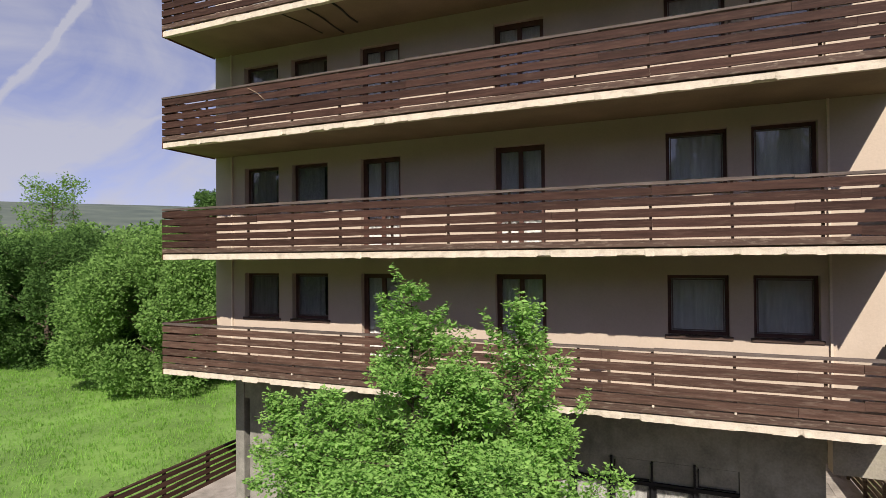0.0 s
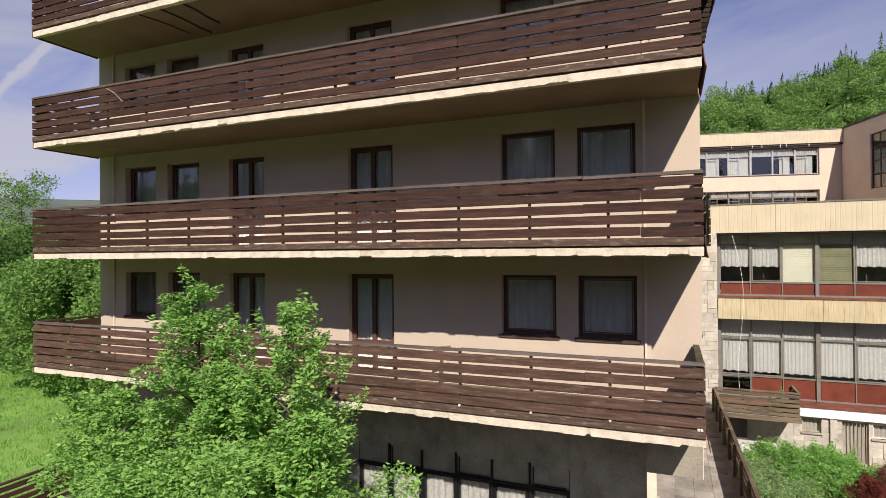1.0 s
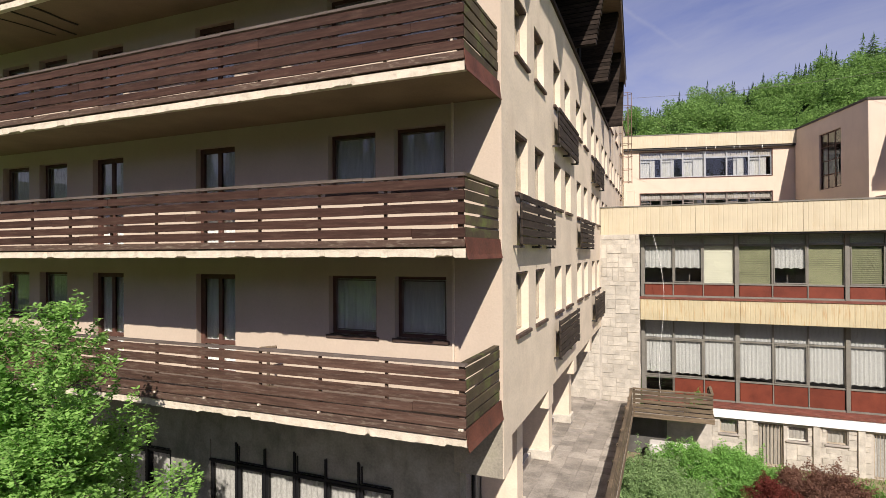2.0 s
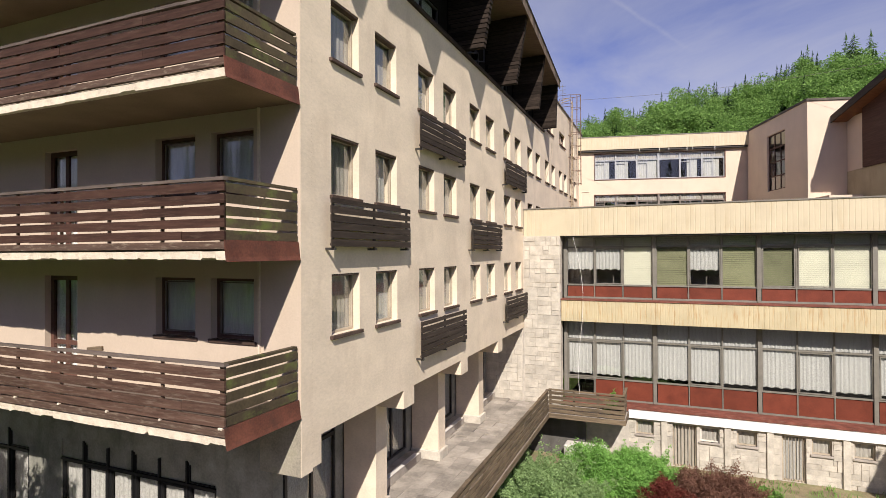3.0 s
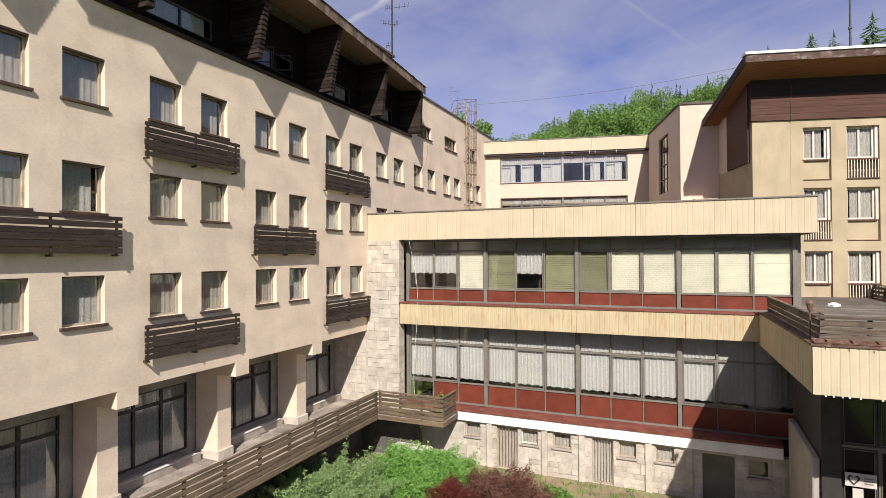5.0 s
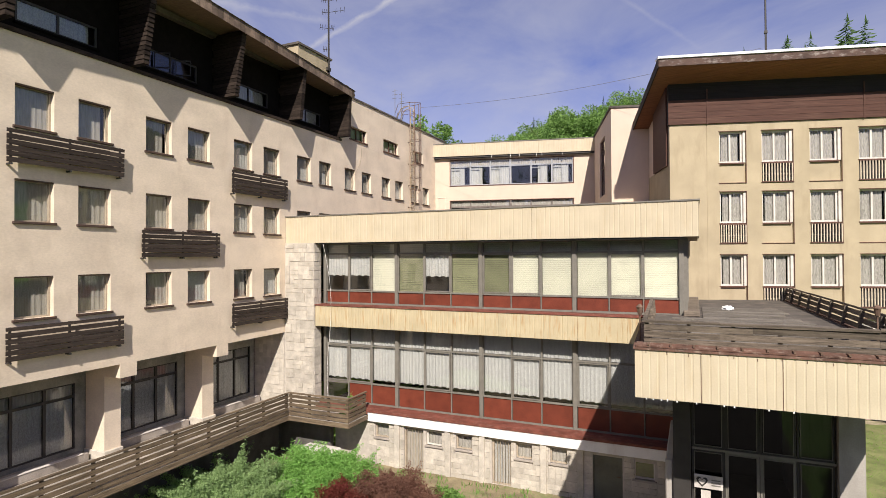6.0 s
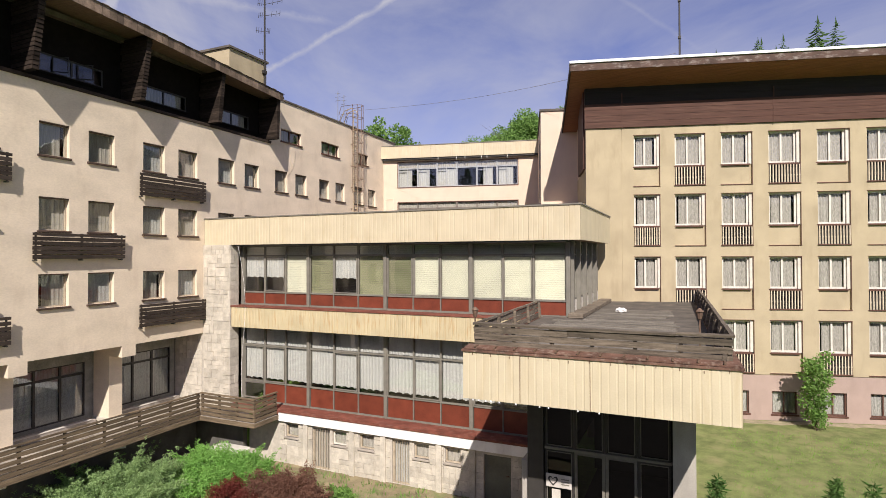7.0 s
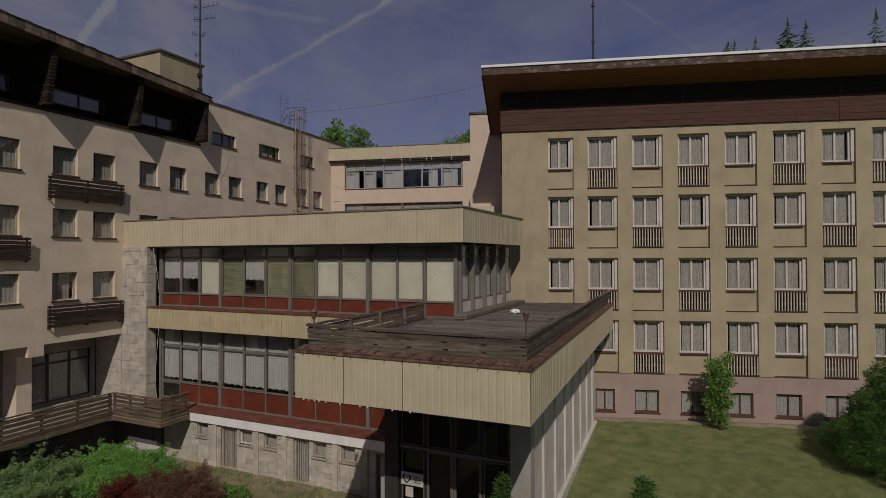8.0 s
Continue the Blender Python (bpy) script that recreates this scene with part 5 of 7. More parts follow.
# ---------------------------------------------------------------- entrance canopy block
canopy = thing("entrance_canopy", pose(23, 24.3, -0.9), "flat-roofed entrance with deep yellow fascia over dark glass doors", "building")
fascia("front_fascia", canopy, pose(20.05, 21.1, 0), 0.0, 5.88, 4.73, 5.84, 0.3, M_YELLOW, "deep ribbed yellow canopy fascia", top=M_RUSTFLASH, sheet=9.0)
tick = mesh_of("clip", boxes((-0.007, 0.007, -0.010, 0.0, -0.06, 0.0)), M_STEEL)
seam = mesh_of("seam", boxes((-0.007, 0.007, -0.008, 0.002, -1.11, 0.0)), M_STEEL)
for i in range(13):
    place("clip", tick, canopy, pose(20.3 + 0.45 * i, 21.1, 5.835 - 0.02 * (i % 3)))
for x in (21.45, 23.015):
    place("seam", seam, canopy, pose(x, 21.1, 5.84))
hook = mesh_of("gutter_bracket", boxes((-0.02, 0.02, -0.05, 0.22, 0.0, 0.035)), M_STEEL)
for i in range(12):
    place("gutter_bracket", hook, canopy, pose(20.35 + 0.48 * i, 21.14, 5.945))
ang = math.degrees(math.atan2(25.45 - 25.93, 38.05 - 21.1))
RS = pose(25.93, 21.1, 0, 0, 0, 90 - ang)
fascia("side_fascia", canopy, RS, 0.0, 16.6, 4.73, 5.84, 0.3, M_YELLOW, "deep ribbed yellow canopy fascia", top=M_RUSTFLASH, lift=0.006)
LS = pose(19.72, 28.45, 0, 0, 0, -90 + math.degrees(math.atan2(20.05 - 19.72, 28.45 - 21.1)))
fascia("side_fascia", canopy, LS, 0.0, 7.3, 4.73, 5.84, 0.3, M_YELLOWRUST, "deep ribbed yellow canopy fascia", top=M_RUSTFLASH, lift=0.006)
bm = bmesh.new()
prism(bm, [(20.4, 21.42), (25.6, 21.42), (25.12, 37.75), (20.0, 37.0), (20.0, 28.45)], 4.76, 5.86)
part("canopy_slab", bm, M_ROOF, canopy, "grey roof deck over the entrance")
part("deck_kerb", boxes((20.98, 21.5, 28.75, 36.4, 5.862, 6.03), bevel=0.02), M_WOODROOF, canopy, "mossy brown kerb along the glazing")
# weathered roof boards
rnd = random.Random(12)
for i in range(22):
    y = 22.0 + i * 0.48
    w = rnd.uniform(0.3, 0.46)
    x0, x1 = 20.5 + rnd.uniform(0, 0.5), 25.1 - (y - 21) * 0.06 - rnd.uniform(0, 0.4)
    if y > 28.2:
        x0 = 21.6
    me = mesh_of("roof_board", boxes((0, x1 - x0, 0, w, 0, 0.03)), M_WOODDECK)
    place("roof_board", me, canopy, pose(x0, y, 5.865, rnd.uniform(-0.3, 0.3), rnd.uniform(-0.15, 0.15), rnd.uniform(-1, 1)))
# the roof railings lean outwards


def leaning(m, lean):
    return m @ pose(0, 0, 5.88, lean, 0, 0) @ pose(0, 0, -5.88)


railing("roof_railing", "weathered grey board railing along the canopy front", leaning(pose(20.24, 21.40, 0), 10), 5.54, 5.90, 3, 0.172, 0.135, M_WOODROOF, 7, 0.55, True, 2.9, 5)
railing("roof_railing", "sagging grey board railing along the canopy side", leaning(pose(19.98, 28.45, 0, 0, 0, -87.7), 4), 6.98, 5.88, 3, 0.172, 0.135, M_WOODROOF, 5, 0.55, True, 3.4, 3)
railing("roof_railing", "dark board railing along the canopy edge above the lawn", leaning(RS @ pose(0.25, 0.24, 0), 10), 16.35, 5.88, 3, 0.178, 0.135, M_WOODROOF, 11, 0.58, True, 3.4, 2)
bm = boxes((0.0, 5.82, 0.0, 0.34, 0.0, 0.03))
part("roof_apron", bm, M_RUSTFLASH, canopy, "peeling red-brown sheet apron behind the fascia", pose(20.08, 21.10, 5.90, 8, 0, 0))
drip = mesh_of("drip_clip", boxes((-0.014, 0.014, 0.0, 0.02, -0.05, 0.0)), M_METALWHITE)
for x in (20.3, 20.45, 20.62, 20.75, 20.95, 21.35, 21.9, 22.1, 22.75, 23.2):
    place("drip_clip", drip, canopy, pose(x, 21.1, 4.745))

# entrance glazing below the canopy
E_M = pose(21.22, 24.3, 0)
for i in range(4):
    u = i * 0.825
    window(canopy, E_M @ pose(u, 0, 2.75), 0.81, 1.98, M_ALUDARK, (), (), 0.0, None, None, None, 0.05, M_GLASSDARK, name="entrance_light")
    window(canopy, E_M @ pose(u, 0, -0.9), 0.81, 3.6, M_ALU if i in (1, 2) else M_ALUDARK, (), (1.1,), 0.02, None, None, None, 0.07, M_GLASSDARK, name="entrance_door")
for i in range(4):
    for z0, h in ((2.75, 1.98), (-0.9, 3.6)):
        bm = bmesh.new()
        ring_frame(bm, 0.81 - 0.12, h - 0.12, -0.012, 0.01, 0.016)
        part("glazing_bead", bm, M_ALU, canopy, "", E_M @ pose(0.83 * i + 0.06, 0, z0 + 0.06))
part("transom", boxes((0, 3.32, -0.04, 0.08, 2.70, 2.76)), M_ALU, canopy, "", E_M)
part("entrance_pier", boxes((24.56, 25.1, 24.1, 24.5, -1.2, 4.74)), M_PIER, canopy, "white rendered pier greyed for canopy shade")
part("entrance_pier", boxes((20.75, 21.2, 24.2, 28.4, -1.2, 4.74)), M_ALUDARK, canopy)
SW = pose(25.60, 0, 0, 0, 0, 91.5)
side = part("side_wall", boxes((24.5, 37.35, 0.0, 0.3, -0.8, 4.74)), M_WHITEWALL, canopy, "grey white rendered side wall", SW)
for i in range(7):
    place("pilaster_strip", mesh_of("pilaster_strip", boxes((26.0 + 1.7 * i, 26.12 + 1.7 * i, -0.07, 0.0, -0.2, 4.73), bevel=0.008), M_WHITEWALL), side, SW)
place("kerb", mesh_of("kerb", boxes((26.5, 37.0, -0.16, -0.003, -0.6, 0.42), bevel=0.02), M_WHITEWALL), side, SW)
part("lobby_floor", boxes((21.3, 25.0, 24.4, 36, -1.2, -0.92)), M_DARK, canopy)
part("lobby_back", boxes((21.2, 24.7, 33, 33.2, -0.9, 4.7)), M_DARK, canopy)
notice = part("notice", boxes((21.28, 21.98, 24.21, 24.235, 1.68, 2.04)), M_WHITEWALL, canopy, "white door notice with a dark heart sign")
bm = bmesh.new()
heart = [(0.0, -0.17), (0.14, -0.02), (0.17, 0.07), (0.12, 0.14), (0.05, 0.13), (0.0, 0.06), (-0.05, 0.13), (-0.12, 0.14), (-0.17, 0.07), (-0.14, -0.02)]
rings = [[bm.verts.new((21.47 + x * s, y, 1.86 + z * s)) for x, z in heart] for s, y in ((0.85, 24.207), (0.85, 24.198), (0.55, 24.198), (0.55, 24.207))]
k = len(heart)
for q in range(4):
    for i in range(k):
        bm.faces.new((rings[q][i], rings[q][(i + 1) % k], rings[(q + 1) % 4][(i + 1) % k], rings[(q + 1) % 4][i]))
bmesh.ops.recalc_face_normals(bm, faces=bm.faces[:])
place("heart_sign", mesh_of("heart_sign", bm, M_ALUDARK), notice)
for z in (1.77, 1.84, 1.91):
    place("printed_line", mesh_of("printed_line", boxes((21.70, 21.92, 24.202, 24.207, z, z + 0.03)), M_ALU), notice)
place("notice_sheet", mesh_of("notice_sheet", boxes((21.44, 21.68, 24.19, 24.2, 1.36, 1.64)), M_FRAMEWHITE), notice)
part("ramp_wall", boxes((20.54, 20.745, 24.3, 28.36, -1.3, 2.3), bevel=0.03), M_PIER, canopy, "white rendered wing wall beside the entrance, greyed for shade")

# ---------------------------------------------------------------- annex with the deep flat roof
R = pose(22.58, 37.23, 0, 0, 0, 15.5)
annex = thing("annex_building", R @ pose(0, 0, 0.2), "ochre rendered annex with white windows and a deep brown eave", "building")
COLS = [(-0.09, 1.10)] + [(1.80 + 2.095 * k, 3.17 + 2.095 * k) for k in range(12)]
TOPS = [5.03, 8.02, 11.03, 13.92]
cells = [(a, b, t - 2.46, t) for a, b in COLS for t in TOPS]
base_w = [(2.1, 3.0, 0.67, 1.73)] + [(3.94 + 2.095 * k, 5.04 + 2.095 * k, 0.67, 1.73) for k in range(11)]
part("facade", holed(bmesh.new(), -2.36, 27.5, 2.5, 14.32, cells, 0.3), M_OCHRE, annex, "", R)
part("plinth", holed(bmesh.new(), -2.36, 27.5, -0.8, 2.5, base_w, 0.3), M_PINK, annex, "dusty pink rendered basement", R @ pose(0, 0.03, 0))
part("plinth_kerb", boxes((-1.5, 27.5, -0.12, 0.03, -0.6, 0.27)), M_CONC, annex, "", R)
bm = bmesh.new()
rnd = random.Random(3)
edge = [(0.5 * i - 1.4, -0.62 + rnd.uniform(-0.16, 0.16)) for i in range(58)]
prism(bm, edge + [(27.1, -0.121), (-1.4, -0.121)], 0.1, 0.378)
tagged(place("path", mesh_of("path", bm, M_DRYEARTH), None, R), "bare dry earth strip along the pink basement", "path", kind="structure")
part("gable_wall", boxes((-2.36, -2.06, 0.3, 12.0, 0.0, 12.396)), M_OCHRE, annex, "", R)
part("gable_wall", boxes((-2.36, -2.06, 3.16, 4.71, 12.4, 15.4)), M_PEACH, annex, "", R)
part("rear_wall", boxes((2.6, 27.5, 12, 12.3, 0, 13.4)), M_OCHRE, annex, "", R)
bm = boxes((27.2, 27.5, 0.3, 12.0, 0.0, 16.3))
for v in bm.verts:
    if v.co.z > 1:
        v.co.z = 16.8 - 0.235 * (v.co.y + 1.6)
part("far_gable", bm, M_OCHRE, annex, "", R)
for t in (2.2, 5.2, 8.2, 11.2, 14.0):
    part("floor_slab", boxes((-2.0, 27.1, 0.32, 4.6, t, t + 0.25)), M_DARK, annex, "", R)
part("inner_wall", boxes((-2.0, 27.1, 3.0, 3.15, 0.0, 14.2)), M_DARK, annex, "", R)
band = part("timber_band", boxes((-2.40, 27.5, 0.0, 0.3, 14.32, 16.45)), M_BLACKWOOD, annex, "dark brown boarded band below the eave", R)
bm = boxes((-2.46, -2.06, 0.3, 3.15, 12.4, 16.3))
for v in bm.verts:
    if v.co.z > 14:
        v.co.z = 16.8 - 0.235 * (v.co.y + 1.6)
side_band = part("timber_band", bm, M_BROWNWOOD, annex, "", R)
for i in range(4):
    place("cladding_board", mesh_of("cladding_board", boxes((-2.42, 27.5, -0.085 - 0.004 * (i % 2), -0.002, 14.33 + 0.295 * i, 14.33 + 0.295 * i + 0.285)), M_BROWNWOOD), band, R)
# upper boards are near black, the lower ones brown
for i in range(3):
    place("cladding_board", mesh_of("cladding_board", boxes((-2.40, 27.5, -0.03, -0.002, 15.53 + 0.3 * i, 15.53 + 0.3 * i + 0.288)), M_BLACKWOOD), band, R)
for u in (-0.65, 6.2, 13.0):
    place("cover_strip", mesh_of("cover_strip", boxes((u - 0.03, u + 0.03, -0.11, -0.09, 14.3, 16.0)), M_BROWNWOOD), band, R)
part("cover_strip", boxes((-0.66, -0.62, -0.012, 0.0, 2.5, 14.32)), M_OCHRE, annex, "", R)
# the roof falls to the back
FALL = 0.235


def annex_roof(u0, u1, v0, v1, thick, lift=0.0):
    bm = bmesh.new()
    prof = [(v, 16.70 + lift - FALL * (v + 1.6)) for v in (v0, v1)]
    prof += [(v, z + thick) for v, z in prof[::-1]]
    a = [bm.verts.new((u0, v, z)) for v, z in prof]
    b = [bm.verts.new((u1, v, z)) for v, z in prof]
    bm.faces.new(a)
    bm.faces.new(b[::-1])
    for i in range(4):
        j = (i + 1) % 4
        bm.faces.new((a[i], b[i], b[j], a[j]))
    bmesh.ops.recalc_face_normals(bm, faces=bm.faces[:])
    return bm


roof = part("roof", annex_roof(-3.17, 28.5, -1.6, 4.7, 0.32), M_ORANGEWOOD, annex, "deep overhanging roof with a boarded orange-brown soffit", R)
place("rear_slope", mesh_of("rear_slope", annex_roof(2.6, 28.5, 4.702, 13.0, 0.32), M_ORANGEWOOD), roof, R)
for i in range(12):
    v = -1.58 + 0.13 * i
    place("soffit_board", mesh_of("soffit_board", annex_roof(-3.15, 28.4, v, v + 0.118, 0.012 + 0.003 * (i % 2), -0.016), M_ORANGEWOOD), roof, R)
place("fascia_board", mesh_of("fascia_board", boxes((-3.20, 28.5, -1.64, -1.605, 16.70, 17.02)), M_EAVEEDGE), roof, R)
place("edge_sheet", mesh_of("edge_sheet", boxes((-3.24, 28.5, -1.70, -1.2, 17.05, 17.16)), M_METALWHITE), roof, R)
place("verge_board", mesh_of("verge_board", annex_roof(-3.23, -3.172, -1.60, 4.68, 0.40, -0.04), M_WOODGREY), roof, R)
place("roof_sheet", mesh_of("roof_sheet", annex_roof(-3.2, 28.4, -1.2, 4.7, 0.04, 0.325), M_ROOF), roof, R)
place("roof_sheet", mesh_of("roof_sheet", annex_roof(2.62, 28.4, 4.702, 13.0, 0.04, 0.325), M_ROOF), roof, R)

rnd = random.Random(21)
for c, (a, b) in enumerate(COLS):
    for r, t in enumerate(TOPS):
        w = b - a
        ww = round(w * 0.90, 3)
        window(annex, R @ pose(a, 0, t - 1.50), ww, 1.5, M_FRAMEWHITE, (round(ww * 0.48, 3),), (), 0.15, "lace", rnd.choice(((0.10, 0.93), (0.06, 0.92), (0.11, 0.88), (0.14, 0.95), (0.06, 0.95))), M_FRAME, 0.09, M_GLASSDULL, sill_out=0.0, fold=0.03)
        lining = cached(("lining", round(w, 2)), lambda: mesh_of("window_lining", boxes((ww + 0.002, w - 0.002, 0.06, 0.22, 0.0, 1.498)), M_FRAMEWHITE))
        place("window_lining", lining, annex, R @ pose(a, 0, t - 1.5))
        railed = (c + r) % 2 == 0
        m = R @ pose(a, 0, t - 2.46)
        back = M_DARK if railed else M_OCHRE
        pm = cached(("panel", round(w, 2), railed), lambda: mesh_of("panel", boxes((0.0, w, 0.10, 0.16, 0.0, 0.93)), back))
        panel = place("panel", pm, annex, m)
        if railed:
            bar = cached("baluster", lambda: mesh_of("baluster", boxes((-0.024, 0.024, -0.05, -0.02, 0.03, 0.34), (-0.030, 0.030, -0.054, -0.016, 0.34, 0.40), (-0.022, 0.022, -0.05, -0.02, 0.40, 0.88)), M_BALUSTER))
            rail = cached(("baluster_rail", round(w, 2)), lambda: mesh_of("rail", boxes((0.0, w, -0.058, 0.0, 0.0, 0.05)), M_FRAME))
            for i in range(11):
                place("baluster", bar, panel, m @ pose(0.05 + (w - 0.1) * i / 10, 0, 0))
            for z in (-0.02, 0.875):
                place("rail", rail, panel, m @ pose(0, 0, z))
        # brown strips paint the recess's shadow lines round the cell
        edge = cached(("edge", round(w, 2)), lambda: mesh_of("panel_edge", boxes((w, w + 0.025, -0.012, 0.02, 0, 2.46), (-0.03, w + 0.03, -0.035, 0.02, -0.035, 0.0), (-0.03, w + 0.03, -0.02, 0.02, 2.46, 2.485)), M_FRAME))
        place("panel_edge", edge, panel, m)
for a, b, z0, z1 in base_w:
    w = b - a
    window(annex, R @ pose(a, 0.03, z0), w, z1 - z0, M_FRAME, (round(w / 2, 3),), (), 0.08, "lace", (0, 1), M_FRAME, 0.055, name="basement_window", sill_out=0.04)

# ---------------------------------------------------------------- stair tower and rear block
tower = thing("stair_tower", R @ pose(-4.43, 4.72, 8), "plain peach rendered stair tower with a tall window", "building")
TL = R @ pose(-4.43, 13.0, 0, 0, 0, -90)
part("side_wall", holed(bmesh.new(), 0.0, 8.28, 0, 16.5, [(3.15, 5.6, 11.85, 15.5)], 0.3), M_PEACH, tower, "", TL)
window(tower, TL @ pose(3.15, 0, 11.85), 2.45, 3.65, M_FRAME, (0.82, 1.63), (0.91, 1.83, 2.74), 0.1, None, sill=None, f=0.07, name="stair_window")
part("front_wall", boxes((-4.13, 2.5, 4.72, 5.02, 0, 16.5)), M_PEACH, tower, "", R)
part("rear_wall", boxes((-4.13, 2.5, 12.7, 13.0, 0, 16.5)), M_PEACH, tower, "", R)
part("inner_wall", boxes((-2.0, -1.9, 5.02, 12.7, 0, 16.4)), M_DARK, tower, "", R)
part("roof", boxes((-4.5, 2.5, 4.65, 13.0, 16.5, 16.62)), M_ROOF, tower, "", R)
part("link_wall", boxes((-4.1, -2.4, 3.2, 4.7, 0, 10.95)), M_PEACH, tower, "low peach rendered link", R)

RB = pose(4.44, 46.34, 0, 0, 0, 12.85)
rear = thing("rear_building", RB @ pose(4.5, 0, 8), "pale peach rear block with long window strips and a ribbed parapet", "building")
strips = [(0.0, 9.13, 13.38, 15.27), (0.0, 9.13, 10.0, 12.19)]
part("facade", holed(bmesh.new(), -1.25, 11.4, 0, 15.6, strips, 0.3), M_PEACH, rear, "", RB)
fascia("parapet", rear, RB @ pose(0, -0.35, 0), -1.35, 10.82, 15.57, 16.50, 0.4, M_YELLOW, "ribbed cream parapet", top=M_ALU)
gutter = part("parapet_gutter", boxes((-1.3, 10.8, -0.28, -0.02, 15.43, 15.565), bevel=0.02), M_ALUDARK, rear, "dark gutter below the parapet with pale clips", RB)
clip = mesh_of("gutter_clip", boxes((-0.02, 0.02, -0.31, -0.26, 15.36, 15.6)), M_WHITE)
for i, u in enumerate((3.2, 4.6, 5.25, 6.5, 6.9, 8.4)):
    place("gutter_clip", clip, gutter, RB @ pose(u, 0, -0.05 * (i % 2)))
part("roof", boxes((-1.2, 11.4, 0.31, 9.7, 15.6, 15.9)), M_ROOF, rear, "", RB)
part("rear_wall", boxes((-1.2, 11.4, 9.7, 10.0, 0, 15.6)), M_PEACH, rear, "", RB)
part("inner_wall", boxes((-1.2, 11.4, 2.6, 2.8, 0, 15.5)), M_DARK, rear, "", RB)
part("hatch_frame", boxes((-1.02, -0.96, -0.03, 0.0, 11.5, 12.52), (-0.42, -0.36, -0.03, 0.0, 11.5, 12.52), (-0.96, -0.42, -0.03, 0.0, 12.46, 12.52)), M_SLAB, rear, "small pale hatch frame on the wall", RB)
CUR = [(0.0, 0.72), (0.0, 0.62), (0.0, 0.95), None, (0.3, 0.8), (0.05, 0.8)]
for a, b, z0, z1 in strips:
    for i in range(6):
        ww = (b - a) / 6
        m = RB @ pose(a + i * ww, 0, z0)
        c = CUR[i] if z0 > 12 else None
        fm = M_FRAMEBLUE if z0 > 12 else M_SASH
        win = window(rear, m, ww, z1 - z0 - 0.46, fm, (), (), 0.05, "net" if c else None, c, None, 0.055, high=0.97)
        if i != 3:
            place("casement", mesh_of("casement", boxes((ww * 0.46, ww * 0.46 + 0.045, 0.055, 0.10, 0.06, z1 - z0 - 0.52), (0.06, ww * 0.46, 0.055, 0.10, z1 - z0 - 0.72, z1 - z0 - 0.68)), fm), win, m)
        window(rear, m @ pose(0, 0, z1 - z0 - 0.45), ww, 0.45, fm, (), (), 0.05, "grey", (0, 1), None, 0.045, name="top_light")
    part("mullion", boxes(((a + b) / 2 - 0.07, (a + b) / 2 + 0.07, -0.03, 0.15, z0, z1)), fm, rear, "", RB)
    part("window_border", boxes((a - 0.06, b + 0.06, -0.04, 0.0, z0 - 0.05, z0), (a - 0.06, b + 0.06, -0.04, 0.0, z1, z1 + 0.05), (a - 0.06, a, -0.04, 0.0, z0, z1), (b, b + 0.06, -0.04, 0.0, z0, z1)), M_FRAME, rear, "", RB)

# ---------------------------------------------------------------- roof ladder, masts, cable
LX, LY = 3.56, 41.72
lad = thing("roof_ladder", pose(LX, LY, 10.5), "rusty steel roof ladder with a safety cage", "ladder")
for y in (LY - 0.25, LY + 0.25):
    bm = bmesh.new()
    pipe(bm, [(LX, y, 10.4), (LX, y, 18.2), (LX - 0.15, y, 18.45), (LX - 0.75, y, 18.3), (LX - 1.05, y, 17.75), (LX - 1.05, y, 17.25)], 0.03, 6)
    part("stile", bm, M_STEELPALE, lad)
rung = mesh_of("rung", boxes((-0.02, 0.02, -0.25, 0.25, -0.015, 0.015)), M_STEELPALE)
for i in range(26):
    place("rung", rung, lad, pose(LX, LY, 10.6 + 0.3 * i))
bm = bmesh.new()
pts = [(0.62 * math.sin(math.pi * i / 10), -0.36 * math.cos(math.pi * i / 10)) for i in range(11)]
pipe(bm, [(x, y, 0) for x, y in pts], 0.018)
hoop = mesh_of("hoop", bm, M_STEEL)
for i in range(8):
    place("hoop", hoop, lad, pose(LX, LY, 12.6 + 0.86 * i))
for i in (0, 2, 4, 6, 8, 10):
    bm = bmesh.new()
    tube(bm, (LX + pts[i][0], LY + pts[i][1], 12.5), (LX + pts[i][0], LY + pts[i][1], 18.66), 0.016, sides=5)
    part("cage_bar", bm, M_STEEL, lad)
for z in (11.4, 12.9, 14.4, 15.9, 17.0):
    bm = bmesh.new()
    for y in (LY - 0.25, LY + 0.25):
        tube(bm, (wall_x(y) - 0.02, y, z), (LX, y, z), 0.022, sides=5)
        tube(bm, (wall_x(y) - 0.01, y, z), (wall_x(y) + 0.015, y, z), 0.05, sides=6)
    part("bracket", bm, M_STEEL, lad)
for z in (18.62, 18.05):
    for dy in (-0.40, 0.40):
        bm = bmesh.new()
        pipe(bm, [(LX + 0.05, LY + dy, z), (LX - 0.9, LY + dy, z), (LX - 1.1, LY + dy, z - 0.6)], 0.02, 5)
        part("guard_rail", bm, M_STEEL, lad)

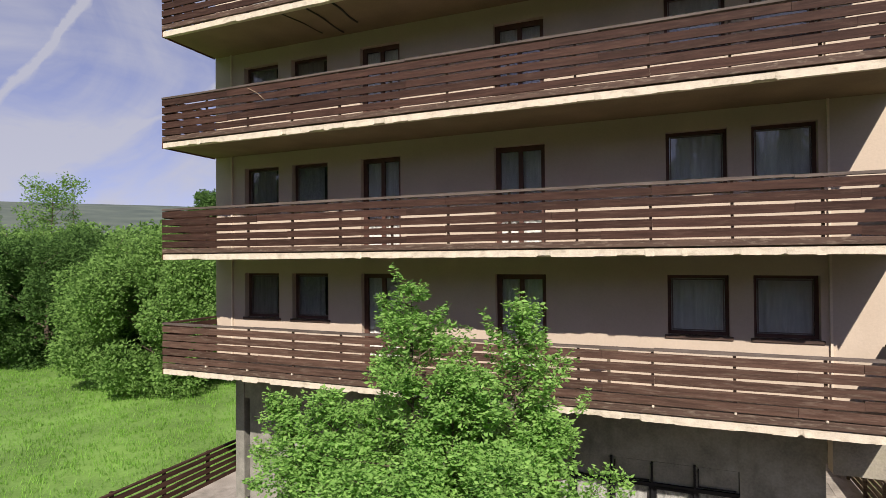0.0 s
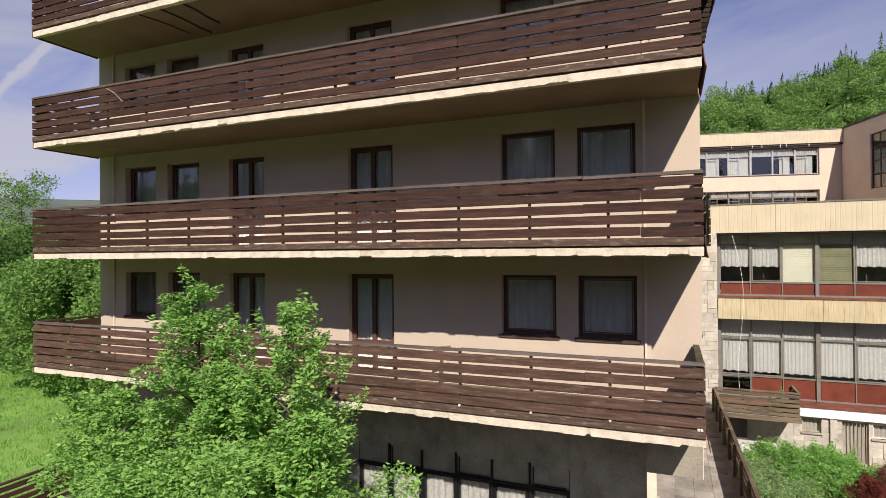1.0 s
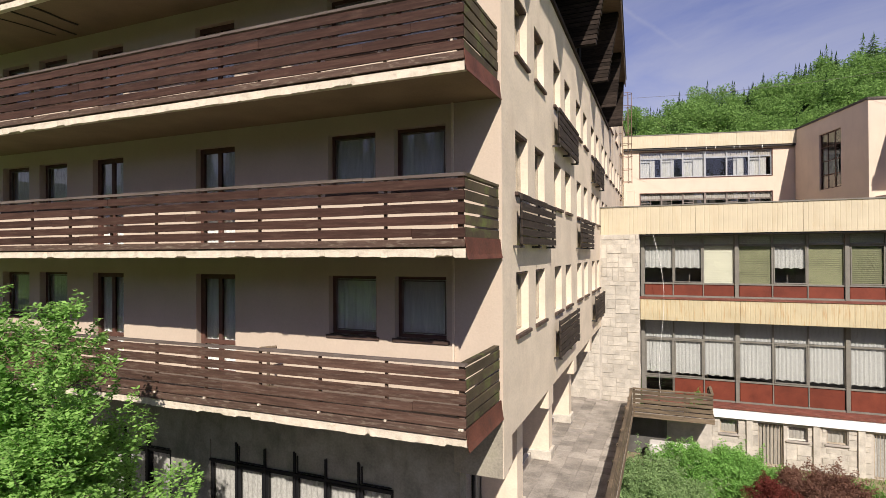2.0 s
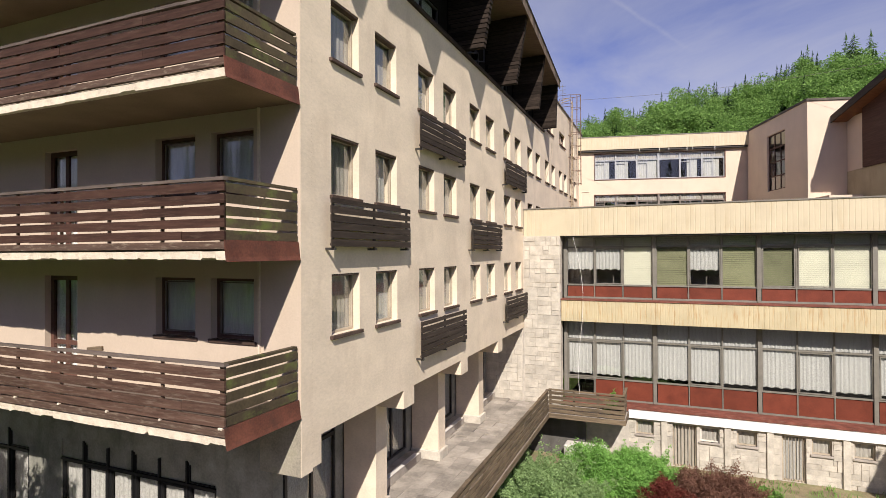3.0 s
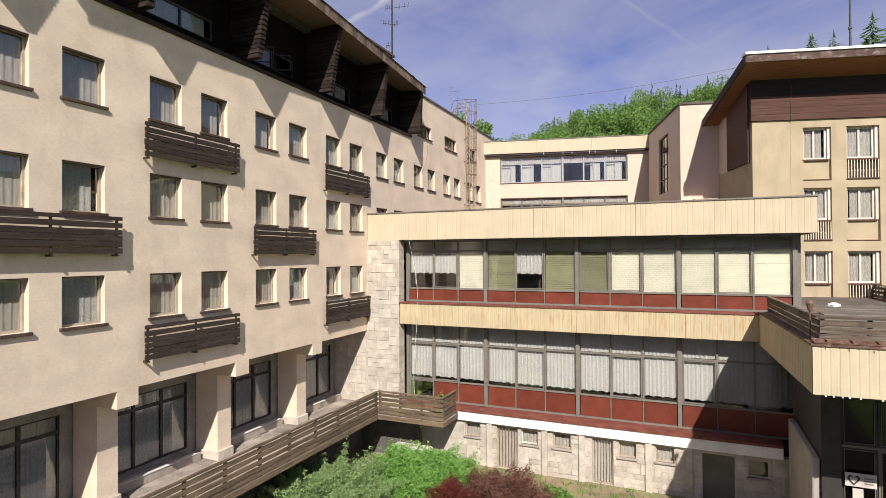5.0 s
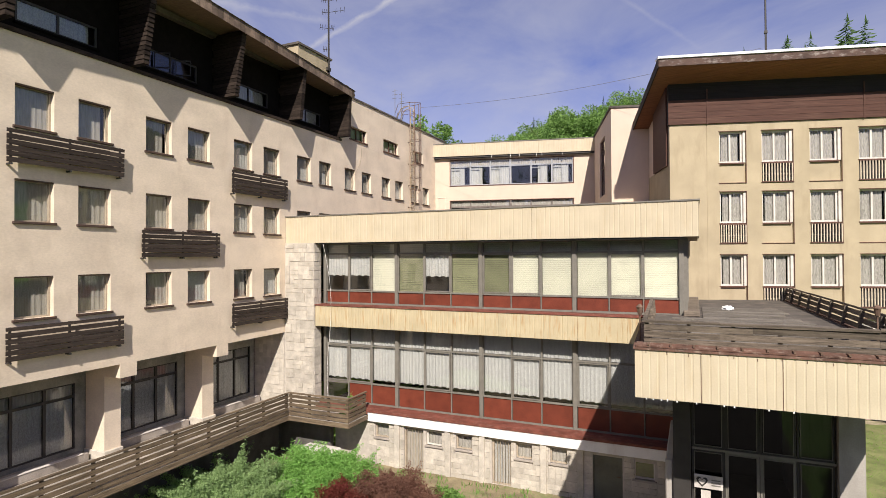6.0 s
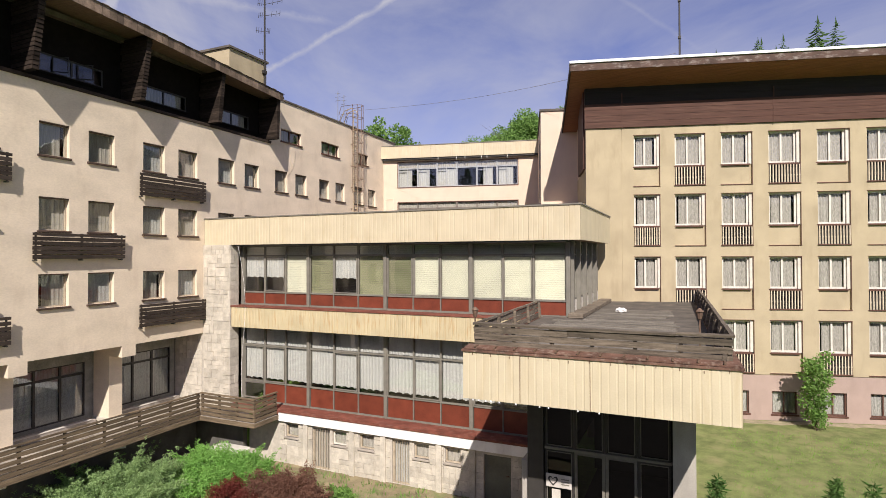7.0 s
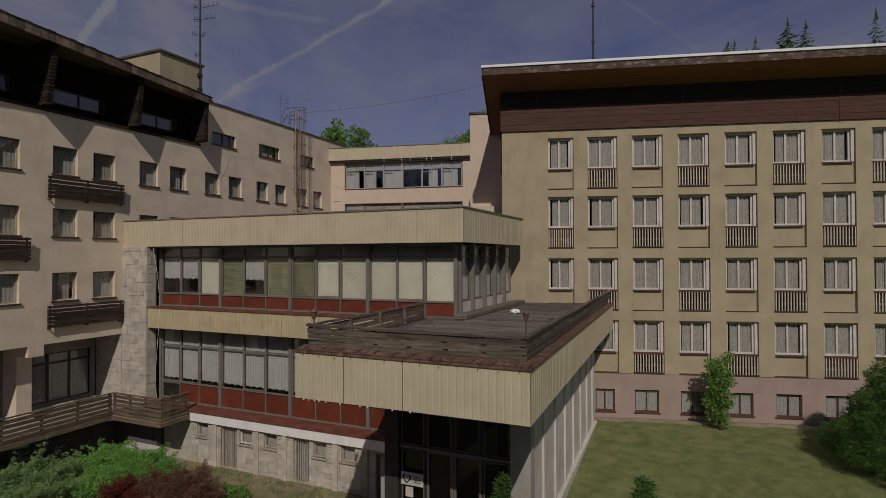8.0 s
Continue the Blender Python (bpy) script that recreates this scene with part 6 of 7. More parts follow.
ant = thing("aerial", pose(1.2, 35.3, 20.1), "tall dark grey lattice aerial with several antennas", "antenna")
bm = bmesh.new()
tube(bm, (1.2, 35.3, 17.3), (1.2, 35.3, 24.6), 0.07, 0.05, 6)
part("mast", bm, M_ALUDARK, ant)
for z, ends in ((20.6, ((-0.35, 0.25),)), (21.9, ((-0.55, 0.45), (0.3, 0.05))), (22.9, ((0.95, 0.2), (-0.4, 0.1))), (23.6, ((1.1, 0.45), (-0.45, 0.35))), (24.2, ((0.5, 0.25), (-0.3, -0.05)))):
    bm = bmesh.new()
    for dx, dz in ends:
        tip = (1.2 + dx, 35.3 + 0.25 * dx, z + dz * 0.3)
        tube(bm, (1.2, 35.3, z), tip, 0.016, sides=5)
        for q in (0.45, 0.75, 1.0):
            p = (1.2 + dx * q, 35.3 + 0.25 * dx * q, z + dz * 0.3 * q)
            tube(bm, (p[0], p[1], p[2] - 0.14), (p[0] + 0.05, p[1], p[2] + 0.2), 0.012, sides=5)
    part("antenna", bm, M_ALUDARK, ant)
for z in (18.4, 19.3):
    part("mast_bracket", boxes((0.95, 1.3, 35.1, 35.4, z, z + 0.2)), M_ALUDARK, ant)
mast = thing("aerial", pose(24.57, 37.97, 17.1), "thin dark metal roof mast", "antenna")
bm = bmesh.new()
tube(bm, (24.57, 37.97, 17.0), (24.57, 37.97, 23.5), 0.05, 0.03, 6)
part("pole", bm, M_ALUDARK, mast)
bm = bmesh.new()
for z in (18.6, 20.4, 21.5):
    box(bm, 24.5, 24.64, 37.9, 38.04, z, z + 0.12)
part("clamp", bm, M_ALUDARK, mast)
for x, h in ((2.6, 19.6), (3.1, 19.3)):
    t = thing("aerial", pose(x, 41.0, 17.2), "small grey roof aerial", "antenna")
    bm = bmesh.new()
    tube(bm, (x, 41.0, 17.2), (x, 41.0, h), 0.02, sides=5)
    for i in range(3):
        tube(bm, (x - 0.2, 41.0, h - 0.15 - 0.25 * i), (x + 0.2, 41.0, h - 0.15 - 0.25 * i), 0.012, sides=5)
    part("mast", bm, M_ALU, t)
bm = bmesh.new()
a, b = Vector((LX + 0.3, LY, 18.3)), Vector((24.4, 38.2, 18.0))
run = []
for i in range(25):
    t = i / 24
    run.append(a.lerp(b, t) - Vector((0, 0, 0.5 * math.sin(math.pi * t))))
pipe(bm, run, 0.009, 4)
tagged(place("overhead_cable", mesh_of("overhead_cable", bm, M_ALU)), "thin grey cable sagging between the roofs", "cable")
bm = bmesh.new()
run = []
for i in range(15):
    t = i / 14
    run.append(Vector((5.9 + 0.25 * math.sin(t * 5) + t * 0.5, 28.4 - 0.06, 8.6 - 7.0 * t)))
pipe(bm, run, 0.007, 4)
tagged(place("hanging_cable", mesh_of("hanging_cable", bm, M_WHITE)), "loose pale cable hanging down the glazed front", "cable")
bm = bmesh.new()
run = []
for i in range(17):
    t = i / 16
    run.append(Vector((wall_x(34) + 0.02, 35.3 - 1.5 * t + 0.35 * math.sin(math.pi * t * 1.3), 14.4 - 2.6 * t)))
pipe(bm, run, 0.006, 4)
tagged(place("hanging_cable", mesh_of("hanging_cable", bm, M_STEELPALE)), "thin grey cable hanging down the cream wall", "cable")
for x, y in ((20.12, 21.75), (25.2, 23.4)):
    lamp = thing("roof_lamp", pose(x, y, 5.86), "small rusty lamp post on the canopy roof", "lamp")
    bm = bmesh.new()
    tube(bm, (x, y, 5.86), (x, y, 6.6), 0.02, sides=6)
    part("pole", bm, M_STEEL, lamp)
    bm = bmesh.new()
    tube(bm, (x, y, 6.58), (x, y, 6.76), 0.045, 0.08, 8)
    tube(bm, (x, y, 6.76), (x, y, 6.84), 0.10, 0.02, 8)
    part("lantern", bm, M_STEEL, lamp)

stand = thing("wooden_stand", pose(-0.87, 11.06, 5.16), "short grey plank nailed across an upright on the lowest balcony", "stand")
part("upright", boxes((-0.90, -0.84, 11.05, 11.09, 5.163, 5.93), bevel=0.005), M_WOODPALE, stand)
part("foot", boxes((-1.02, -0.72, 10.98, 11.16, 5.162, 5.20), bevel=0.005), M_WOODPALE, stand)
part("plank", boxes((-0.18, 0.18, -0.03, 0.03, -0.05, 0.05), bevel=0.006), M_WOODPALE, stand, "short weathered plank", pose(-0.87, 11.07, 5.965, 0, -6, 12))

rag = bmesh.new()
bmesh.ops.create_icosphere(rag, subdivisions=3, radius=1.0)
for v in rag.verts:
    k = 1 + 0.5 * noise.noise(v.co * 2.3) + 0.2 * noise.noise(v.co * 6.0)
    v.co = Vector((22.5 + v.co.x * 0.19 * k, 31.4 + v.co.y * 0.16 * k, 5.96 + max(-0.06, v.co.z * 0.10 * k)))
tagged(place("rag", mesh_of("rag", rag, M_WHITE)), "crumpled white rag lying on the canopy roof", "rag")

# ---------------------------------------------------------------- plants


def leaf_cloud(centres, radii, count, size, seed, flat=0.75, droop=0.0, slim=0.32, level=0.0):
    """Small four-cornered leaves scattered through clumps, denser to the outside. Returns vertices and faces."""
    rng = np.random.default_rng(seed)
    c = np.asarray(centres, float)
    r = np.asarray(radii, float)
    w = r ** 2
    which = rng.choice(len(c), count, p=w / w.sum())
    d = rng.normal(size=(count, 3))
    d /= np.linalg.norm(d, axis=1)[:, None]
    rad = rng.uniform(0.25, 1.0, count) ** 0.5
    p = c[which] + d * (r[which] * rad)[:, None] * np.array([1, 1, flat])
    p[:, 2] -= droop * rad * r[which]
    a = rng.normal(size=(count, 3))
    a[:, 2] *= 0.6
    a = a * 0.75 + d * 0.5
    a /= np.linalg.norm(a, axis=1)[:, None]
    if level:
        a[:, 2] *= 0.45
        a /= np.linalg.norm(a, axis=1)[:, None]
    b = np.cross(a, rng.normal(size=(count, 3)) + np.array([0, 0, level]))
    b /= np.linalg.norm(b, axis=1)[:, None]
    s = size * rng.uniform(0.6, 1.25, count)[:, None]
    n = np.cross(a, b)
    v = np.stack([p - a * s * 0.1, p + a * s * 0.45 + b * s * slim + n * s * 0.1, p + a * s, p + a * s * 0.45 - b * s * slim + n * s * 0.1], 1).reshape(-1, 3)
    f = np.arange(count * 4).reshape(-1, 4)
    return v, f


def mesh_from(name, v, f, mat):
    me = bpy.data.meshes.new(name)
    me.vertices.add(len(v))
    me.vertices.foreach_set("co", np.asarray(v, np.float32).ravel())
    k = f.shape[1]
    me.loops.add(f.size)
    me.loops.foreach_set("vertex_index", f.astype(np.int32).ravel())
    me.polygons.add(len(f))
    me.polygons.foreach_set("loop_start", np.arange(0, f.size, k, dtype=np.int32))
    me.polygons.foreach_set("loop_total", np.full(len(f), k, np.int32))
    me.update(calc_edges=True)
    me.materials.append(mat)
    return me


def grow(bm, base, height, spread, limbs, seed, r0=0.12, start=0.25, twigs=3):
    """A tapered trunk with limbs and twigs; returns the tips."""
    rnd = random.Random(seed)
    tips = []
    p = Vector(base)
    lean = Vector((rnd.uniform(-0.08, 0.08), rnd.uniform(-0.08, 0.08), 1))
    steps = 7
    spine = [p]
    for i in range(steps):
        q = spine[-1] + Vector((lean.x + rnd.uniform(-0.06, 0.06), lean.y + rnd.uniform(-0.06, 0.06), 1)) * (height * 0.92 / steps)
        tube(bm, spine[-1], q, r0 * (1 - i / steps * 0.85), r0 * (1 - (i + 1) / steps * 0.85), 7, False)
        spine.append(q)
    tips.append(spine[-1])
    for i in range(limbs):
        t = start + (1 - start) * (i + 0.5) / limbs
        k = min(int(t * steps), steps - 1)
        o = spine[k].lerp(spine[k + 1], t * steps - k)
        az = i * 2.4 + rnd.uniform(-0.5, 0.5)
        reach = spread * (0.45 + 0.55 * math.sin(math.pi * min(1, 0.25 + (1 - t) * 0.9))) * rnd.uniform(0.75, 1.1)
        e = o + Vector((math.cos(az) * reach, math.sin(az) * reach, reach * rnd.uniform(0.35, 0.8)))
        m = o.lerp(e, 0.5) + Vector((0, 0, -reach * 0.08))
        rr = r0 * (1 - t * 0.8) * 0.5
        tube(bm, o, m, rr, rr * 0.65, 5, False)
        tube(bm, m, e, rr * 0.65, rr * 0.25, 5, False)
        tips += [e, m.lerp(e, 0.4)]
        for j in range(twigs):
            s = m.lerp(e, rnd.uniform(0.1, 0.9))
            g = s + Vector((rnd.uniform(-1, 1), rnd.uniform(-1, 1), rnd.uniform(-0.1, 0.9))) * reach * 0.42
            tube(bm, s, g, rr * 0.35, rr * 0.12, 4, False)
            tips.append(g)
    return tips


def tree(name, label, base, height, spread, limbs, leaves, size, mat, seed, clump=0.5, r0=0.12, start=0.25, twigs=3, category="tree", group="", flat=0.85, extra=None):
    t = thing(name, pose(*base), label, category, group)
    bm = bmesh.new()
    tips = grow(bm, base, height, spread, limbs, seed, r0, start, twigs)
    part("trunk", bm, M_BARK, t, "", I4, True)
    rnd = random.Random(seed + 1)
    cs = [tuple(p) for p in tips] + list(extra or [])
    rs = [clump * rnd.uniform(0.6, 1.25) for _ in cs]
    v, f = leaf_cloud(cs, rs, leaves, size, seed, flat)
    place("crown", mesh_from("crown", v, f, mat), t)
    return t


def bush(name, label, centre, rx, ry, rz, leaves, size, mat, seed, clumps=40, category="shrub", slim=0.32, shoots=0.3):
    """A shrub: stems from the ground, and leaves in clumps on an uneven dome that runs out in thin shoots."""
    rnd = random.Random(seed)
    t = thing(name, pose(*centre), label, category)
    bm = bmesh.new()
    cs, rs = [], []
    c = Vector(centre)
    low = min(rx, rz)
    for i in range(clumps):
        az, u = rnd.uniform(0, 2 * math.pi), rnd.uniform(0.0, 1.0)
        d = Vector((math.cos(az) * rx * math.sqrt(1 - u * u), math.sin(az) * ry * math.sqrt(1 - u * u), u * rz))
        k = rnd.uniform(0.62, 1.0)
        cs.append(tuple(c + d * k))
        rs.append(rnd.uniform(0.14, 0.30) * low)
        if rnd.random() < 0.6:
            side = Vector((rnd.uniform(-1, 1), rnd.uniform(-1, 1), rnd.uniform(-0.2, 1))) * low * 0.2
            for q in range(1, 5):
                cs.append(tuple(c + d * (k + shoots * q / 4) + side * (q / 4)))
                rs.append(low * (0.13 - 0.024 * q))
        if i % 3 == 0:
            tube(bm, c + Vector((rnd.uniform(-0.2, 0.2), rnd.uniform(-0.2, 0.2), -0.3)), c + d * k, 0.025, 0.008, 5, False)
    for i in range(clumps // 3):
        cs.append(tuple(c + Vector((rnd.uniform(-0.5, 0.5) * rx, rnd.uniform(-0.5, 0.5) * ry, rnd.uniform(0.2, 0.6) * rz))))
        rs.append(0.32 * low)
    part("woody_base", bm, M_BARK, t)
    v, f = leaf_cloud(cs, rs, leaves, size, seed, 0.8, 0.0, slim)
    place("foliage", mesh_from("foliage", v, f, mat), t)
    return t


# twin-stemmed young tree before the balconies
near = thing("young_tree", pose(-2.9, 7.2, -0.98), "light green leafy young tree with two leading shoots before the balconies", "tree")
bm = bmesh.new()
rnd = random.Random(77)
cs, rs = [], []
for foot, top, wide in (((-3.3, 7.2), (-3.40, 7.3, 7.36), 2.2), ((-2.3, 7.4), (-1.72, 7.5, 7.10), 1.9), ((-3.0, 6.6), (-4.7, 6.9, 5.75), 2.0), ((-2.4, 7.0), (-1.3, 7.2, 5.6), 1.7), ((-3.6, 7.0), (-5.7, 7.1, 5.45), 1.7), ((-2.8, 7.2), (-2.6, 7.0, 6.3), 1.7)):
    a, b = Vector((*foot, -0.98)), Vector(top)
    tube(bm, a, a.lerp(b, 0.5), 0.06, 0.03, 7, False)
    tube(bm, a.lerp(b, 0.5), b, 0.03, 0.004, 6, False)
    for i in range(44):
        t = 0.38 + 0.62 * (i + 0.5) / 44
        o = a.lerp(b, t)
        drop = b.z - o.z
        reach = min(wide, 0.14 + 0.42 * drop) * rnd.uniform(0.45, 1.25)
        az = i * 2.4 + rnd.uniform(-0.4, 0.4)
        e = o + Vector((math.cos(az) * reach, math.sin(az) * reach * 0.85, reach * rnd.uniform(0.25, 0.75)))
        tube(bm, o, e, 0.012 + 0.006 * drop, 0.004, 5, False)
        for s in (0.45, 0.75, 1.0):
            cs.append(tuple(o.lerp(e, s) + Vector((rnd.uniform(-1, 1), rnd.uniform(-1, 1), rnd.uniform(-1, 1))) * 0.10 * reach))
            rs.append(min(0.50, 0.11 + 0.19 * reach) * rnd.uniform(0.55, 1.35))
for foot, top in (((-3.3, 7.2), (-3.40, 7.3, 7.36)), ((-2.3, 7.4), (-1.72, 7.5, 7.10)), ((-3.6, 7.0), (-5.7, 7.1, 5.45)), ((-2.4, 7.0), (-1.3, 7.2, 5.6))):
    a, b = Vector((*foot, -0.98)), Vector(top)
    for i in range(26):
        o = a.lerp(b, rnd.uniform(0.72, 1.0))
        az = rnd.uniform(0, 2 * math.pi)
        out = 0.15 + 0.42 * (b.z - o.z)
        s = o + Vector((math.cos(az) * out, math.sin(az) * out, out * 0.5))
        e = s + Vector((math.cos(az) * 0.16, math.sin(az) * 0.16, rnd.uniform(0.14, 0.32)))
        tube(bm, s, e, 0.006, 0.002, 4, False)
        for q in range(5):
            cs.append(tuple(s.lerp(e, q / 4)))
            rs.append(0.085 - 0.010 * q)
part("trunk", bm, M_BARK, near, "", I4, True)
v, f = leaf_cloud(cs, rs, 190000, 0.080, 5, 0.8, 0.0, 0.27, 1.7)
place("crown", mesh_from("crown", v, f, M_LEAF_NEAR), near)

# courtyard shrubs
bush("juniper", "spreading grey-green juniper below the terrace", (5.6, 22.6, -1.1), 2.3, 2.9, 1.3, 110000, 0.085, M_LEAF_JUNIPER, 31, 150, slim=0.22, shoots=0.55)
bush("shrub", "bright green leafy shrub in the courtyard", (8.0, 25.4, -1.1), 2.2, 1.7, 1.55, 70000, 0.085, M_LEAF_BUSH, 32, 110, slim=0.24)
bush("barberry", "dark red-brown barberry shrub in the courtyard", (11.2, 25.2, -1.1), 1.9, 1.5, 1.25, 36000, 0.06, M_LEAF_RED, 33, 80)
bush("barberry", "crimson barberry shrub in the courtyard", (9.8, 24.0, -1.1), 0.95, 0.9, 1.1, 16000, 0.055, M_LEAF_CRIMSON, 34, 36)
bush("shrub", "small green shrub beside the barberry", (13.0, 26.3, -1.1), 0.6, 0.6, 0.6, 2000, 0.10, M_LEAF_WILLOW, 35, 18)

bush("potted_plant", "small dry plant standing at the terrace end", (7.65, 27.9, 1.08), 0.35, 0.3, 0.8, 1500, 0.08, M_LEAF_WILLOW, 36, 16, "plant", 0.2)

# young tree and fir on the lawn before the annex
tree("young_tree", "slim young green tree before the pink basement", (30.0, 38.0, 0.25), 3.3, 0.5, 14, 3600, 0.13, M_LEAF_WILLOW, 41, 0.34, 0.05, 0.1)


def spruce_arrays(base, h, r, seed, layers=12, per=11, rough=False):
    """A conifer: many narrow drooping boughs, shorter to the top."""
    rng = np.random.default_rng(seed)
    n = layers * per
    t = (np.arange(n) + rng.uniform(0, 1, n)) / n
    z = base[2] + h * (0.06 + 0.94 * t)
    l = (r * (1 - t) ** (0.75 if rough else 0.9) + 0.03 * r) * (rng.uniform(0.3, 1.25, n) if rough else rng.uniform(0.55, 1.2, n))
    a = np.arange(n) * 2.39996 + rng.uniform(-0.4, 0.4, n)
    dz = -l * (rng.uniform(-0.25, 0.35, n) if rough else rng.uniform(0.1, 0.6, n))
    wd = l * (rng.uniform(0.07, 0.15, n) if rough else rng.uniform(0.14, 0.26, n)) + 0.015 * r
    ca, sa = np.cos(a), np.sin(a)
    x0, y0 = np.full(n, base[0]), np.full(n, base[1])
    p0 = np.stack([x0, y0, z + 0.22 * l], 1)
    p1 = np.stack([x0 + ca * l * 0.6 - sa * wd, y0 + sa * l * 0.6 + ca * wd, z + dz * 0.5], 1)
    p2 = np.stack([x0 + ca * l, y0 + sa * l, z + dz], 1)
    p3 = np.stack([x0 + ca * l * 0.6 + sa * wd, y0 + sa * l * 0.6 - ca * wd, z + dz * 0.8], 1)
    v = np.stack([p0, p1, p2, p3], 1).reshape(-1, 3)
    tip = np.array([(base[0] - 0.02 * h, base[1], base[2] + h * 0.95), (base[0] + 0.02 * h, base[1], base[2] + h * 0.95), (base[0], base[1], base[2] + h * 1.05), (base[0], base[1] + 0.02 * h, base[2] + h * 0.95)])
    v = np.concatenate([v, tip])
    return v, np.arange(len(v)).reshape(-1, 4)


def needle_tree(name, label, base, h, r, seed, count):
    t = thing(name, pose(*base), label, "tree")
    bm = bmesh.new()
    tube(bm, (base[0], base[1], base[2] - 0.3), (base[0], base[1], base[2] + h * 0.9), 0.02 * h, 0.01, 7)
    part("trunk", bm, M_BARK, t)
    cs, rs = [], []
    rnd = random.Random(seed)
    for i in range(90):
        u = i / 90
        a = i * 2.4
        k = r * (1 - u) ** 0.8 * rnd.uniform(0.6, 1.0)
        cs.append((base[0] + math.cos(a) * k, base[1] + math.sin(a) * k, base[2] + h * (0.06 + 0.94 * u)))
        rs.append(r * 0.30 * (1 - u * 0.7))
    v, f = leaf_cloud(cs, rs, count * 3, 0.15, seed, 0.6, 0.0, 0.09)
    place("crown", mesh_from("crown", v, f, M_LEAF_DARK), t)
    return t


needle_tree("conifer", "dense dark green conifer on the lawn", (36.4, 35.4, 0.2), 5.2, 3.0, 51, 26000)
needle_tree("conifer", "small green conifer at the lawn edge", (25.45, 20.75, -0.3), 4.15, 0.62, 52, 3500)
needle_tree("conifer", "small green conifer at the lawn edge", (27.85, 23.3, -0.3), 3.55, 0.6, 53, 3500)
needle_tree("conifer", "small green conifer at the lawn edge", (28.1, 21.6, -0.3), 4.15, 0.6, 54, 3000)

# trees beyond the meadow


def dome_tree(label, base, rx, rz, low, leaves, size, mat, seed, clump=0.24, group="meadow trees"):
    """A broad tree whose crown reaches nearly to the ground."""
    t = thing("tree", pose(*base), label, "tree", group)
    bm = bmesh.new()
    grow(bm, base, rz * 1.5 + low, rx * 0.8, 16, seed, 0.03 * rz + 0.08, 0.12, 2)
    part("trunk", bm, M_BARK, t, "", I4, True)
    rnd = random.Random(seed)
    c = Vector(base) + Vector((0, 0, low + rz * 0.8))
    cs, rs = [], []
    for i in range(150):
        d = Vector((rnd.gauss(0, 1), rnd.gauss(0, 1), rnd.gauss(0.15, 1))).normalized()
        k = rnd.uniform(0.62, 1.0) * (1 + 0.22 * noise.noise(d * 2.2 + Vector((seed, 0, 0))))
        cs.append(tuple(c + Vector((d.x * rx * k, d.y * rx * k, max(-0.95 * rz, d.z * rz * k)))))
        rs.append(rx * clump * rnd.uniform(0.5, 1.2))
    v, f = leaf_cloud(cs, rs, leaves, size, seed, 0.85)
    place("crown", mesh_from("crown", v, f, mat), t)
    return t


dome_tree("large rounded bright green willow beyond the meadow", (-26.0, 22.6, 0.6), 5.0, 4.6, 0.6, 100000, 0.17, M_LEAF_WILLOW, 61)
dome_tree("dark green broad tree beyond the meadow", (-39.5, 24.5, 0.6), 5.2, 4.8, 0.5, 80000, 0.19, M_LEAF_DARK, 62)
dome_tree("dark green broad tree beyond the meadow", (-33.5, 27.0, 0.6), 4.6, 4.2, 0.4, 60000, 0.19, M_LEAF_DARK, 63)
dome_tree("green broad tree close behind the hotel corner", (-29.5, 36.0, 0.7), 4.6, 6.4, 1.2, 70000, 0.21, M_LEAF_WILLOW, 65)
dome_tree("green broad tree behind the meadow", (-47.0, 30.0, 0.6), 5.6, 5.2, 0.5, 60000, 0.22, M_LEAF_WILLOW, 66)
tree("tree", "pale airy birch above the hedge", (-61.0, 38.0, 0.6), 16.2, 2.6, 22, 5000, 0.24, M_LEAF_WILLOW, 64, 0.75, 0.16, 0.45, 5, group="meadow trees")
needle_tree("conifer", "tall dark conifer behind the meadow", (-63.5, 34.0, 0.6), 15.6, 2.6, 71, 9000)
needle_tree("conifer", "small dark spruce behind the meadow", (-67.2, 45.0, 0.6), 16.0, 2.0, 72, 6000)
dome_tree("tall dark green tree close behind the hotel corner", (-42.0, 42.0, 0.7), 3.4, 6.6, 2.6, 40000, 0.26, M_LEAF_DARK, 73)
dome_tree("green broad tree behind the hotel roof", (-2.0, 55.5, 1.0), 4.6, 8.0, 5.9, 45000, 0.26, M_LEAF_HILL, 68, group="")
dome_tree("green broad tree behind the rear block", (8.6, 68.5, 1.5), 6.0, 9.0, 6.4, 60000, 0.26, M_LEAF_HILL, 67, group="")

# wooded slopes: far trees as one mass
rng = np.random.default_rng(9)


